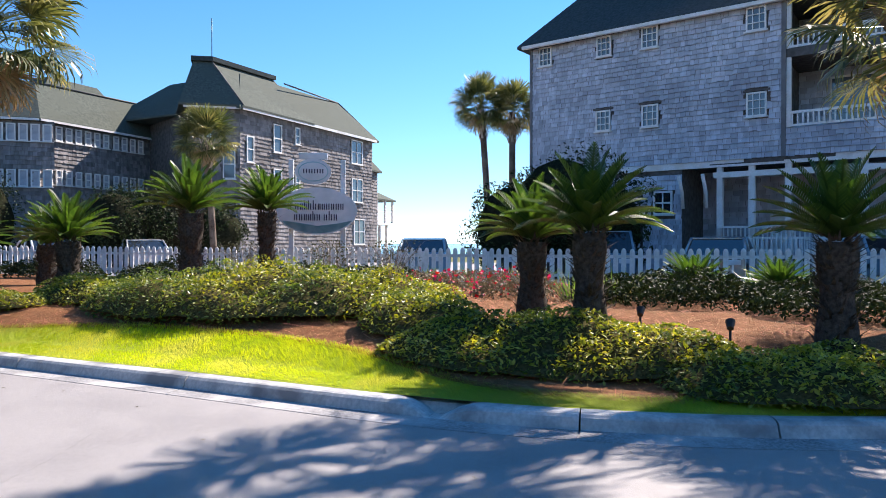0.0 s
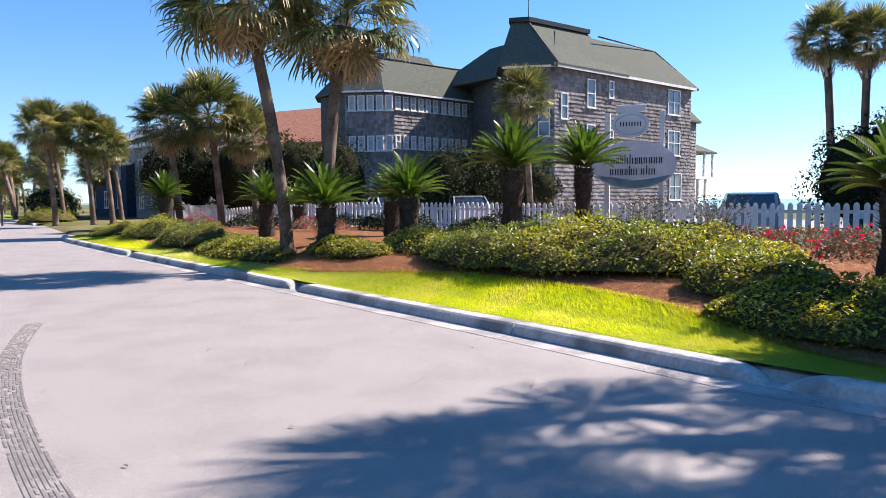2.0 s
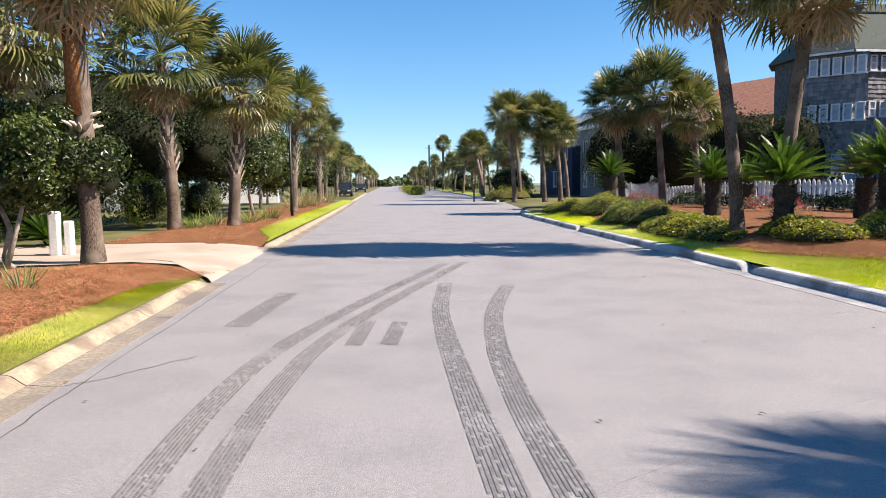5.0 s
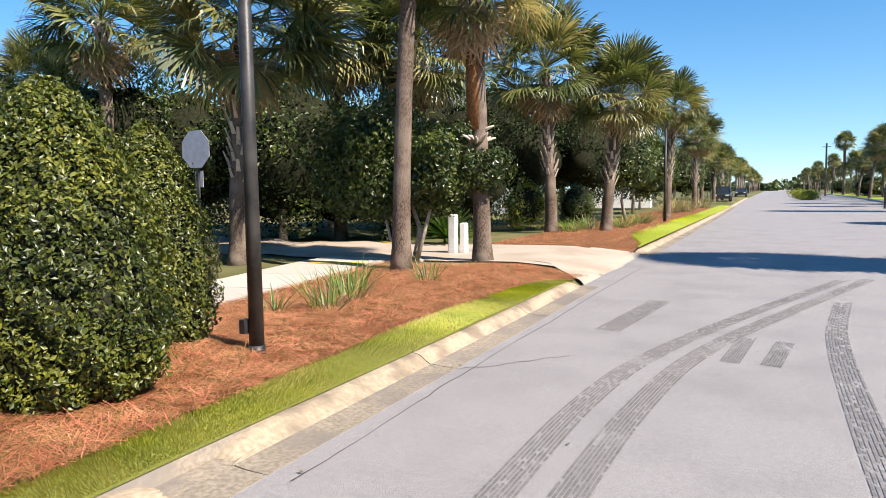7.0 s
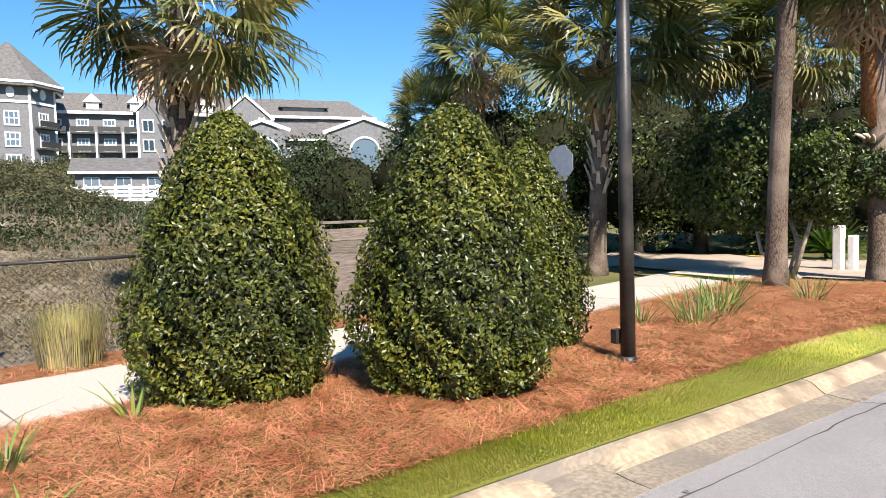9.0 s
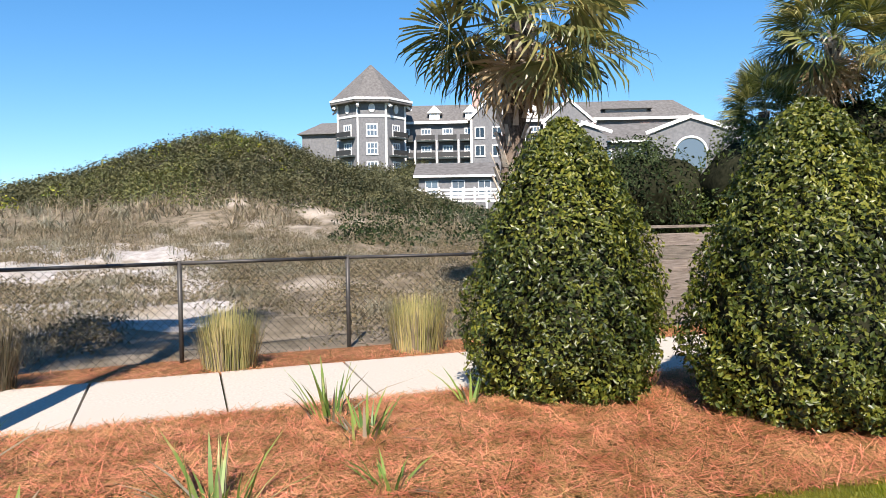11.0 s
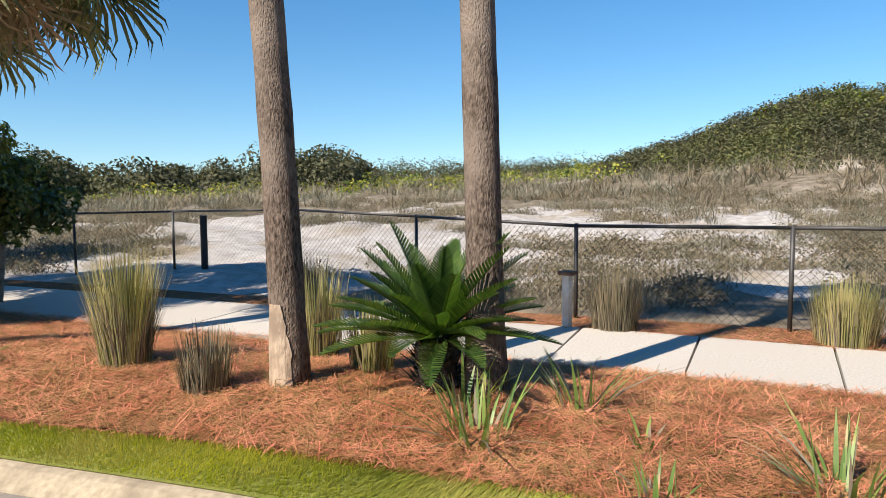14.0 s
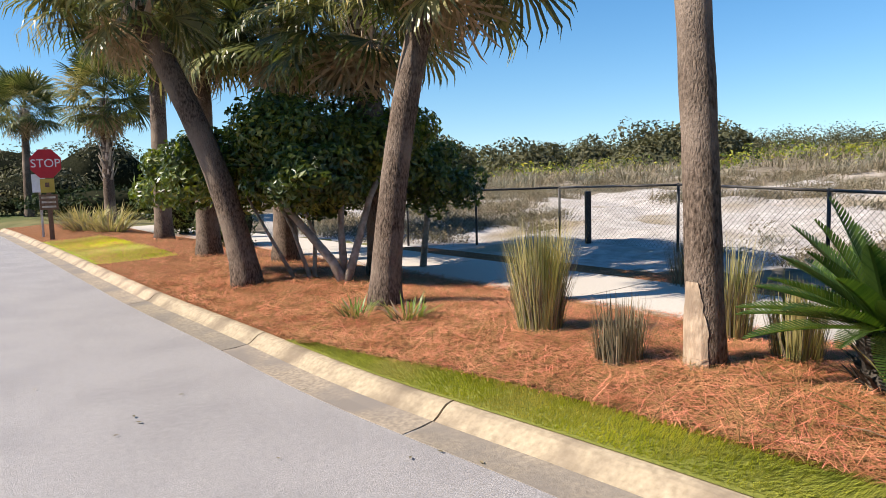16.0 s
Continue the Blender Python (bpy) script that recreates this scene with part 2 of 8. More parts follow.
M = dict(
    asphalt=surf("asphalt", (0.13, 0.122, 0.118), (0.43, 0.40, 0.385), 120, 0.68, 0.35, 210, big=(0.215, 0.20, 0.195), bigscale=1.1, spec=0.5, bigat=(0.44, 0.8), mottle=0.2, mottle_scale=22),
    concrete=surf("kerb_concrete", (0.29, 0.23, 0.155), (0.42, 0.34, 0.235), 25, 0.85, 0.15, 90, big=(0.20, 0.155, 0.11), bigscale=2.6, bigat=(0.46, 0.66), objrand=0.08, spec=0.2),
    pan=surf("gutter_concrete", (0.20, 0.165, 0.125), (0.33, 0.275, 0.205), 30, 0.9, 0.25, 90, big=(0.19, 0.165, 0.14), bigscale=1.3, objrand=0.08, spec=0.2),
    pan_grey=surf("grey_gutter_concrete", (0.17, 0.165, 0.165), (0.33, 0.32, 0.315), 40, 0.8, 0.3, 120, big=(0.40, 0.385, 0.375), bigscale=1.6, spec=0.3, mottle=0.2, mottle_scale=12),
    soil=surf("dune_soil", (0.10, 0.082, 0.055), (0.25, 0.205, 0.15), 2.2, 0.95, 0.6, 14, big=(0.38, 0.33, 0.275), bigscale=0.3, spec=0.1, bigat=(0.56, 0.68)),
    kerb_grey=surf("grey_kerb_concrete", (0.40, 0.40, 0.39), (0.56, 0.55, 0.53), 25, 0.85, 0.25, 90, big=(0.22, 0.22, 0.22), bigscale=1.8, objrand=0.08, spec=0.2),
    paving=surf("sidewalk_concrete", (0.42, 0.38, 0.325), (0.52, 0.47, 0.405), 40, 0.85, 0.15, 150, big=(0.47, 0.42, 0.36), bigscale=0.8, objrand=0.05, spec=0.2),
    paving_tan=surf("driveway_concrete", (0.38, 0.315, 0.245), (0.47, 0.395, 0.315), 40, 0.85, 0.15, 150, big=(0.36, 0.29, 0.22), bigscale=0.8, objrand=0.05, spec=0.2),
    joint=surf("joint_dirt", (0.05, 0.045, 0.04), (0.09, 0.08, 0.07), 40, 0.95),
    paint_yellow=surf("yellow_paint", (0.75, 0.5, 0.06), (0.62, 0.42, 0.08), 20, 0.7),
    mulch=surf("pine_straw_bed", (0.08, 0.034, 0.016), (0.34, 0.155, 0.07), 90, 0.95, 0.9, 120, big=(0.23, 0.105, 0.05), bigscale=1.7, spec=0.1, mottle=0.35, mottle_scale=9),
    needle=surf("pine_needle", (0.31, 0.14, 0.05), (0.56, 0.30, 0.13), 3, 0.75, 0.0, island=0.85, spec=0.2),
    lawn=surf("lawn_soil", (0.22, 0.27, 0.03), (0.34, 0.38, 0.05), 60, 0.95, 0.6, 140, spec=0.1),
    blade=surf("grass_blade", (0.30, 0.38, 0.03), (0.44, 0.48, 0.05), 2.0, 0.6, 0.0, island=0.3, through_light=0.4, big=(0.48, 0.46, 0.10), bigscale=1.1),
    blade_dull=surf("dull_grass_blade", (0.24, 0.275, 0.035), (0.42, 0.42, 0.07), 2.0, 0.65, 0.0, island=0.35, through_light=0.3, big=(0.42, 0.38, 0.11), bigscale=1.4),
    lawn_dull=surf("dull_lawn_soil", (0.14, 0.15, 0.03), (0.24, 0.24, 0.05), 60, 0.95, 0.6, 140, spec=0.1),
    sand=surf("dune_sand", (0.31, 0.28, 0.25), (0.47, 0.435, 0.40), 3, 0.95, 0.5, 14, big=(0.27, 0.22, 0.155), bigscale=0.45, spec=0.1, bigat=(0.5, 0.66), mottle=0.25, mottle_scale=5),
    earth=surf("far_ground", (0.10, 0.10, 0.04), (0.20, 0.17, 0.08), 0.8, 0.95, 0.4, 6, big=(0.07, 0.09, 0.03), bigscale=0.05, spec=0.1),
    sea=surf("sea_water", (0.03, 0.12, 0.16), (0.05, 0.16, 0.2), 0.05, 0.15, 0.1, 0.5, spec=0.5),
    tyre=surf("tyre_mark", (0.13, 0.122, 0.118), (0.225, 0.21, 0.205), 45, 0.9, 0.1, island=0.22, big=(0.28, 0.27, 0.26), bigscale=1.2, spec=0.2, bigat=(0.56, 0.72)),
    trunk=surf("palm_bark", (0.042, 0.03, 0.022), (0.20, 0.15, 0.115), 16, 0.95, 1.0, 26, big=(0.23, 0.18, 0.142), bigscale=1.4, spec=0.1, stretch=(3.2, 3.2, 1.3)),
    bare_wood=surf("bare_palm_wood", (0.30, 0.22, 0.15), (0.46, 0.36, 0.26), 14, 0.9, 0.5, 30, big=(0.24, 0.18, 0.13), bigscale=5, spec=0.1, stretch=(2, 2, 0.7)),
    trunk_red=surf("fibrous_bark", (0.16, 0.07, 0.03), (0.36, 0.17, 0.07), 14, 0.95, 0.9, 30, spec=0.1, stretch=(2, 2, 1)),
    boot=surf("leaf_base", (0.34, 0.28, 0.22), (0.52, 0.45, 0.37), 12, 0.9, 0.4, 40, island=0.25, spec=0.15),
    palm_leaf=surf("fan_palm_leaf", (0.062, 0.082, 0.022), (0.16, 0.17, 0.055), 1.2, 0.4, 0.0, island=0.55, through_light=0.24, big=(0.31, 0.275, 0.105), bigscale=0.9, bigat=(0.5, 0.66), spec=0.5),
    palm_dead=surf("dry_palm_leaf", (0.26, 0.19, 0.10), (0.42, 0.32, 0.19), 3, 0.8, 0.0, island=0.3, through_light=0.15),
    cycad_leaf=surf("cycad_leaf", (0.032, 0.066, 0.013), (0.075, 0.125, 0.024), 1.5, 0.4, 0.0, island=0.3, through_light=0.32, spec=0.45),
    cycad_trunk=surf("cycad_trunk", (0.04, 0.034, 0.028), (0.10, 0.085, 0.07), 20, 0.95, 0.9, 50, spec=0.1),
    shrub_leaf=surf("glossy_shrub_leaf", (0.022, 0.036, 0.005), (0.12, 0.135, 0.018), 1.5, 0.4, 0.0, island=0.7, through_light=0.16, spec=0.42),
    # brighter copy of tree_leaf: the sunlit look is put into the colour
    bend_leaf=surf("sunlit_broad_leaf", (0.04, 0.066, 0.01), (0.15, 0.19, 0.03), 1.2, 0.34, 0.0, island=0.55, through_light=0.25, spec=0.55),
    tree_leaf=surf("broad_tree_leaf", (0.02, 0.036, 0.006), (0.085, 0.115, 0.02), 0.8, 0.38, 0.0, island=0.6, through_light=0.22, spec=0.5),
    tree_leaf_dark=surf("dark_tree_leaf", (0.012, 0.021, 0.008), (0.036, 0.052, 0.018), 0.8, 0.62, 0.0, island=0.5, through_light=0.1, spec=0.1),
    cover_leaf=surf("ground_cover_leaf", (0.13, 0.165, 0.02), (0.38, 0.37, 0.06), 1.1, 0.42, 0.0, island=0.65, through_light=0.34, big=(0.10, 0.14, 0.03), bigscale=0.7),
    scrub_leaf=surf("dune_scrub_leaf", (0.045, 0.048, 0.02), (0.10, 0.096, 0.04), 0.4, 0.7, 0.0, island=0.4, through_light=0.15, big=(0.105, 0.11, 0.035), bigscale=0.12, bigat=(0.55, 0.65)),
    dry_grass=surf("dry_dune_grass", (0.14, 0.115, 0.072), (0.29, 0.24, 0.155), 0.8, 0.85, 0.0, island=0.35, through_light=0.2, big=(0.22, 0.21, 0.15), bigscale=0.5),
    grass_tuft=surf("ornamental_grass", (0.20, 0.20, 0.06), (0.42, 0.35, 0.16), 2.5, 0.7, 0.0, island=0.35, through_light=0.25),
    grass_dark=surf("dark_ornamental_grass", (0.10, 0.085, 0.05), (0.20, 0.16, 0.09), 2.5, 0.8, 0.0, island=0.35, through_light=0.15),
    iris=surf("strap_leaf", (0.10, 0.17, 0.04), (0.22, 0.29, 0.07), 3, 0.45, 0.0, island=0.35, through_light=0.3, big=(0.40, 0.31, 0.13), bigscale=5, bigat=(0.55, 0.68)),
    # near-black filler: the shade between leaves, put into the colour
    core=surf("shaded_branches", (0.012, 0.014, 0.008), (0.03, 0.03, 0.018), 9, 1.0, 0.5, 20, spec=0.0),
    # dark brown painted as the shade under low hedge leaves
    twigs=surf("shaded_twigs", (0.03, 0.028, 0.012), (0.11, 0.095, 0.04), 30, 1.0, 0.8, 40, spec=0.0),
    branch=surf("grey_branch", (0.22, 0.18, 0.14), (0.42, 0.36, 0.30), 12, 0.9, 0.5, 40, spec=0.15),
    flower=surf("red_flower", (0.42, 0.02, 0.04), (0.55, 0.06, 0.09), 9, 0.6, 0.0, island=0.3, through_light=0.3),
    white=surf("white_paint", (0.70, 0.69, 0.68), (0.82, 0.81, 0.80), 14, 0.55, 0.1, 40, big=(0.66, 0.64, 0.60), bigscale=2.0),
    picket=surf("white_picket_paint", (0.80, 0.79, 0.78), (0.88, 0.87, 0.86), 14, 0.55, 0.15, 40, objrand=0.05, big=(0.6, 0.58, 0.54), bigscale=2.5),
    black=surf("black_coated_metal", (0.012, 0.012, 0.013), (0.025, 0.024, 0.023), 30, 0.45, 0.1, 80, metal=0.0, big=(0.06, 0.055, 0.05), bigscale=2.0),
    wire=surf("dark_wire", (0.02, 0.02, 0.02), (0.05, 0.047, 0.043), 30, 0.5, 0.0),
    shingle=surf("weathered_cedar_shingle", (0.17, 0.158, 0.155), (0.29, 0.27, 0.265), 5, 0.9, 0.5, 30, island=0.3, big=(0.18, 0.165, 0.16), bigscale=0.5, spec=0.15, stretch=(1, 1, 0.3)),
    shingle_grey=surf("silvered_cedar_shingle", (0.40, 0.42, 0.48), (0.57, 0.59, 0.65), 5, 0.9, 0.5, 30, island=0.2, big=(0.36, 0.38, 0.43), bigscale=0.5, spec=0.15, stretch=(1, 1, 0.3)),
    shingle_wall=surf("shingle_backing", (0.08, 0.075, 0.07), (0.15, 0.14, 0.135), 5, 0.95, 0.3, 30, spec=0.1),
    roof=surf("green_grey_roof_shingle", (0.055, 0.065, 0.055), (0.095, 0.108, 0.09), 8, 0.9, 0.5, 20, island=0.2, big=(0.075, 0.085, 0.07), bigscale=0.5, spec=0.15),
    roof_dark=surf("dark_roof_shingle", (0.035, 0.045, 0.045), (0.06, 0.07, 0.07), 8, 0.95, 0.4, 20, island=0.2, spec=0.1),
    roof_grey=surf("grey_roof_shingle", (0.105, 0.098, 0.094), (0.165, 0.157, 0.15), 2, 0.95, 0.2, 12, spec=0.1),
    terracotta=surf("terracotta_roof_tile", (0.36, 0.15, 0.09), (0.50, 0.24, 0.15), 4, 0.9, 0.4, 12, spec=0.15),
    stucco=surf("ochre_stucco", (0.60, 0.34, 0.12), (0.70, 0.42, 0.17), 3, 0.9, 0.2, 40, spec=0.15),
    siding=surf("grey_siding", (0.135, 0.135, 0.14), (0.19, 0.19, 0.195), 3, 0.85, 0.2, 20, spec=0.2),
    siding_light=surf("pale_grey_siding", (0.27, 0.275, 0.29), (0.35, 0.355, 0.37), 3, 0.85, 0.2, 20, spec=0.2),
    siding_blue=surf("dark_blue_siding", (0.03, 0.05, 0.09), (0.05, 0.075, 0.13), 3, 0.8, 0.2, 20, spec=0.2),
    metal_roof=surf("blue_grey_metal_roof", (0.28, 0.33, 0.38), (0.40, 0.45, 0.50), 3, 0.4, 0.1, 20, metal=0.4),
    window=glass("window_glass", (0.10, 0.13, 0.16), 0.05),
    window_dark=glass("dark_window_glass", (0.02, 0.025, 0.03), 0.05),
    blind=surf("white_blind", (0.36, 0.37, 0.41), (0.52, 0.53, 0.57), 3, 0.8, 0.0),
    brick=surf("pink_brick", (0.42, 0.24, 0.2), (0.55, 0.34, 0.3), 6, 0.9, 0.2),
    wood=surf("weathered_board", (0.12, 0.10, 0.085), (0.25, 0.215, 0.18), 6, 0.9, 0.5, 40, objrand=0.2, spec=0.15, stretch=(0.6, 0.6, 9)),
    post_wood=surf("pale_painted_wood", (0.50, 0.47, 0.42), (0.66, 0.63, 0.58), 18, 0.8, 0.3, 40, big=(0.34, 0.24, 0.16), bigscale=3),
    rust=surf("rusty_cap", (0.10, 0.055, 0.035), (0.2, 0.11, 0.07), 20, 0.8, 0.3),
    sign_back=surf("bare_sign_metal", (0.27, 0.29, 0.33), (0.34, 0.365, 0.41), 9, 0.5, 0.0, metal=0.3),
    sign_white=surf("sign_white_paint", (0.66, 0.67, 0.69), (0.76, 0.77, 0.79), 5, 0.5, 0.0, big=(0.58, 0.62, 0.64), bigscale=1.5),
    sign_sea=surf("sign_sea_paint", (0.20, 0.42, 0.47), (0.42, 0.60, 0.63), 3, 0.5, 0.0),
    navy=surf("navy_lettering", (0.015, 0.02, 0.06), (0.025, 0.03, 0.08), 5, 0.5, 0.0),
    red=surf("red_sign_face", (0.42, 0.015, 0.025), (0.48, 0.02, 0.03), 5, 0.4, 0.0),
    yellow_sign=surf("faded_yellow_sign", (0.40, 0.28, 0.04), (0.48, 0.34, 0.06), 5, 0.5, 0.0),
    car_blue=surf("pale_blue_car_paint", (0.20, 0.30, 0.38), (0.22, 0.32, 0.40), 3, 0.25, 0.0, spec=0.6),
    car_dark=surf("dark_car_paint", (0.02, 0.024, 0.03), (0.03, 0.034, 0.04), 3, 0.2, 0.0, spec=0.6),
    car_white=surf("white_car_paint", (0.66, 0.67, 0.68), (0.7, 0.71, 0.72), 3, 0.25, 0.0, spec=0.6),
    car_silver=surf("silver_car_paint", (0.42, 0.44, 0.46), (0.46, 0.48, 0.5), 3, 0.25, 0.0, metal=0.5, spec=0.6),
    rubber=surf("tyre_rubber", (0.012, 0.012, 0.012), (0.02, 0.02, 0.02), 30, 0.85, 0.0),
)


# ---------------------------------------------------------------- mesh tools
def mesh_np(name, verts, faces, mats, idx=None, smooth=False):
    """A mesh from arrays: verts (n, 3); faces (m, 3) or (m, 4)."""
    verts, faces = np.asarray(verts, np.float32), np.asarray(faces, np.int32)
    me = bpy.data.meshes.new(name)
    k = faces.shape[1]
    me.vertices.add(len(verts))
    me.vertices.foreach_set("co", verts.ravel())
    me.loops.add(faces.size)
    me.loops.foreach_set("vertex_index", faces.ravel())
    me.polygons.add(len(faces))
    me.polygons.foreach_set("loop_start", np.arange(0, faces.size, k, dtype=np.int32))
    for m in mats if isinstance(mats, (list, tuple)) else [mats]:
        me.materials.append(m)
    if idx is not None:
        me.polygons.foreach_set("material_index", np.asarray(idx, np.int32))
    me.polygons.foreach_set("use_smooth", np.full(len(faces), bool(smooth)))
    me.update(calc_edges=True)
    return me


def under(ob, parent):
    if parent is not None:
        ob.parent = parent
    return ob


def part(name, bm, material, parent=None, label=""):
    """Links a bmesh as one mesh object under a thing or a part."""
    me = bpy.data.meshes.new(name)
    bmesh.ops.recalc_face_normals(bm, faces=bm.faces)
    bm.to_mesh(me)
    bm.free()
    me.materials.append(material)
    ob = under(new(name, me), parent)
    return tagged(ob, label) if label else ob


def part_np(name, verts, faces, material, parent=None, label="", kind="", smooth=False, idx=None):
    ob = under(new(name, mesh_np(name, verts, faces, material, idx, smooth)), parent)
    return tagged(ob, label, kind=kind)


def thing(name, m, label, category, group="", kind=""):
    ob = new(name)
    ob.matrix_world = m
    return tagged(ob, label, category, group, kind)


def box_bm(bm, size, at=(0, 0, 0), rot=None, bevel=0.0):
    mat = Matrix.Translation(at) @ (rot.to_4x4() if rot is not None else Matrix.Identity(4)) @ Matrix.Diagonal((*size, 1))
    g = bmesh.ops.create_cube(bm, size=1, matrix=mat)
    if bevel:
        es = list({e for v in g["verts"] for e in v.link_edges})
        bmesh.ops.bevel(bm, geom=es, offset=bevel, segments=2, affect="EDGES", profile=0.6)
    return bm


def box(size, at=(0, 0, 0), rot=None, bevel=0.0):
    return box_bm(bmesh.new(), size, at, rot, bevel)


def tube_np(points, radii, n=10, closed=True):
    """A round tube along a line: verts and quads."""
    P = np.asarray(points, float)
    R = np.broadcast_to(np.asarray(radii, float), (len(P),))
    d = np.gradient(P, axis=0)
    d /= np.linalg.norm(d, axis=1)[:, None] + 1e-9
    ref = np.array([0.0, 1.0, 0.0]) if abs(d[0][2]) > 0.7 else np.array([0.0, 0.0, 1.0])
    u = np.cross(d, ref)
    u /= np.linalg.norm(u, axis=1)[:, None] + 1e-9
    w = np.cross(d, u)
    a = np.linspace(0, 2 * np.pi, n, endpoint=False)
    V = P[:, None] + R[:, None, None] * (u[:, None] * np.cos(a)[None, :, None] + w[:, None] * np.sin(a)[None, :, None])
    V = V.reshape(-1, 3)
    F = []
    for i in range(len(P) - 1):
        for j in range(n):
            k = (j + 1) % n
            F.append((i * n + j, i * n + k, (i + 1) * n + k, (i + 1) * n + j))
    if closed:
        base = len(V)
        V = np.vstack([V, P[:1], P[-1:]])
        for j in range(n):
            k = (j + 1) % n
            F.append((base, k, j, j))
            F.append((base + 1, (len(P) - 1) * n + j, (len(P) - 1) * n + k, (len(P) - 1) * n + k))
    return V, [f for f in F]


def join_np(chunks):
    """Joins pairs of verts and faces."""
    V, F, o = [], [], 0
    for v, f in chunks:
        v, f = np.asarray(v, float), np.asarray(f, int)
        V.append(v)
        F.append(f + o)
        o += len(v)
    return np.vstack(V), np.vstack(F)


def quads_tri_safe(F):
    """Faces of four where a corner may repeat, as triangles."""
    F = np.asarray(F, int)
    t1 = F[:, :3]
    t2 = F[:, [0, 2, 3]]
    ok = (t2[:, 1] != t2[:, 2]) & (t2[:, 0] != t2[:, 2])
    return np.vstack([t1, t2[ok]])


def tube(name, points, radii, material, parent=None, n=10, label="", smooth=True):
    V, F = tube_np(points, radii, n)
    return part_np(name, V, quads_tri_safe(F), material, parent, label, smooth=smooth)


rng = np.random.default_rng(7)


def unit(v):
    return v / (np.linalg.norm(v, axis=-1, keepdims=True) + 1e-9)


def leaves_np(P, N, size, ratio=0.5, droop=0.0, jitter=0.6, seed=1):
    """Small folded leaves, four triangles each, at the points P, roughly facing along N."""
    g = np.random.default_rng(seed)
    n = len(P)
    N = unit(np.asarray(N) + g.normal(0, jitter, (n, 3)))
    T = unit(np.cross(N, g.normal(0, 1, (n, 3))))
    T[:, 2] -= droop
    T = unit(T)
    B = unit(np.cross(N, T))
    s = (size * g.uniform(0.65, 1.35, n))[:, None]
    w = s * ratio * 0.5
    V = np.stack([P - T * s * 0.5, P + B * w + N * s * 0.08, P + T * s * 0.5, P - B * w + N * s * 0.08], 1).reshape(-1, 3)
    k = np.arange(n)[:, None] * 4
    F = np.vstack([k + np.array([0, 1, 2]), k + np.array([0, 2, 3])])
    return V, F


def blades_np(P, length, width, lean=0.35, bend=0.5, seed=1, segs=2, updir=None):
    """Thin upright blades that bend over: segs segments each, ending in a point."""
    g = np.random.default_rng(seed)
    n = len(P)
    a = g.uniform(0, 2 * np.pi, n)
    L = (length * g.uniform(0.6, 1.25, n))[:, None]
    out = np.stack([np.cos(a), np.sin(a), 0 * a], 1)
    if updir is not None:
        out = unit(updir + 0.25 * out)
    side = np.stack([-out[:, 1], out[:, 0], 0 * a], 1)
    w = (width * g.uniform(0.7, 1.3, n))[:, None] * 0.5
    ln = np.abs(g.normal(lean, lean * 0.5, n))[:, None]
    rows = []
    for i in range(segs + 1):
        s = i / segs
        c = P + L * (np.array([0, 0, 1.0]) * (s - bend * 0.35 * s * s * ln * 2) + out * (ln * s + bend * ln * s * s))
        ww = w * (1 - 0.55 * s) if i < segs else w * 0.06
        rows += [c - side * ww, c + side * ww]
    V = np.stack(rows, 1).reshape(-1, 3)
    m = 2 * (segs + 1)
    k = np.arange(n)[:, None] * m
    F = np.vstack([k + np.array([2 * i, 2 * i + 1, 2 * i + 3, 2 * i + 2]) for i in range(segs)])
    return V, F


# ---------------------------------------------------------------- plan of the ground
def curve(ys, xs):
    ys, xs = np.array(ys, float), np.array(xs, float)

    def f(y):
        y = np.asarray(y, float)
        return sum(np.interp(y + o, ys, xs) for o in (-0.9, -0.45, 0, 0.45, 0.9)) / 5
    return f


XL = curve([-60, -40, -23.6, -16.8, -9.6, -6.7, -5.1, -4.2, -3.5, -2.7, -1.2, 0.5, 2.5, 40, 100, 600],
           [25, 16, 7.9, 4.8, 1.6, 0.2, -0.5, -1.0, -1.45, -1.85, -2.4, -2.78, -2.92, -3.0, -3.6, -4])
XR = curve([-60, -40, -20, -10, -5, -1.1, -0.4, 1.2, 2.5, 5.5, 21, 30, 33.5, 53, 90, 600],
           [36, 26, 15.8, 10.9, 8.4, 6.5, 6.25, 5.9, 5.78, 5.88, 5.85, 6.0, 6.6, 8.6, 9.6, 10])
WALK_Y = [-26, -20, -16, -12.5, -9.5, -7, -5, -3, -1.2, 1, 3, 7, 12]
WALK_X = [4.6, 2.0, -0.2, -1.8, -3.1, -4.15, -4.95, -5.7, -6.2, -6.75, -7.1, -7.6, -8.4]
XW = curve(WALK_Y, WALK_X)


def step(a, b, v):
    s = np.clip((v - a) / (b - a), 0, 1)
    return s * s * (3 - 2 * s)


def hump(x, y, cx, cy, sx, sy, a):
    return a * np.exp(-((x - cx) / sx) ** 2 - ((y - cy) / sy) ** 2)


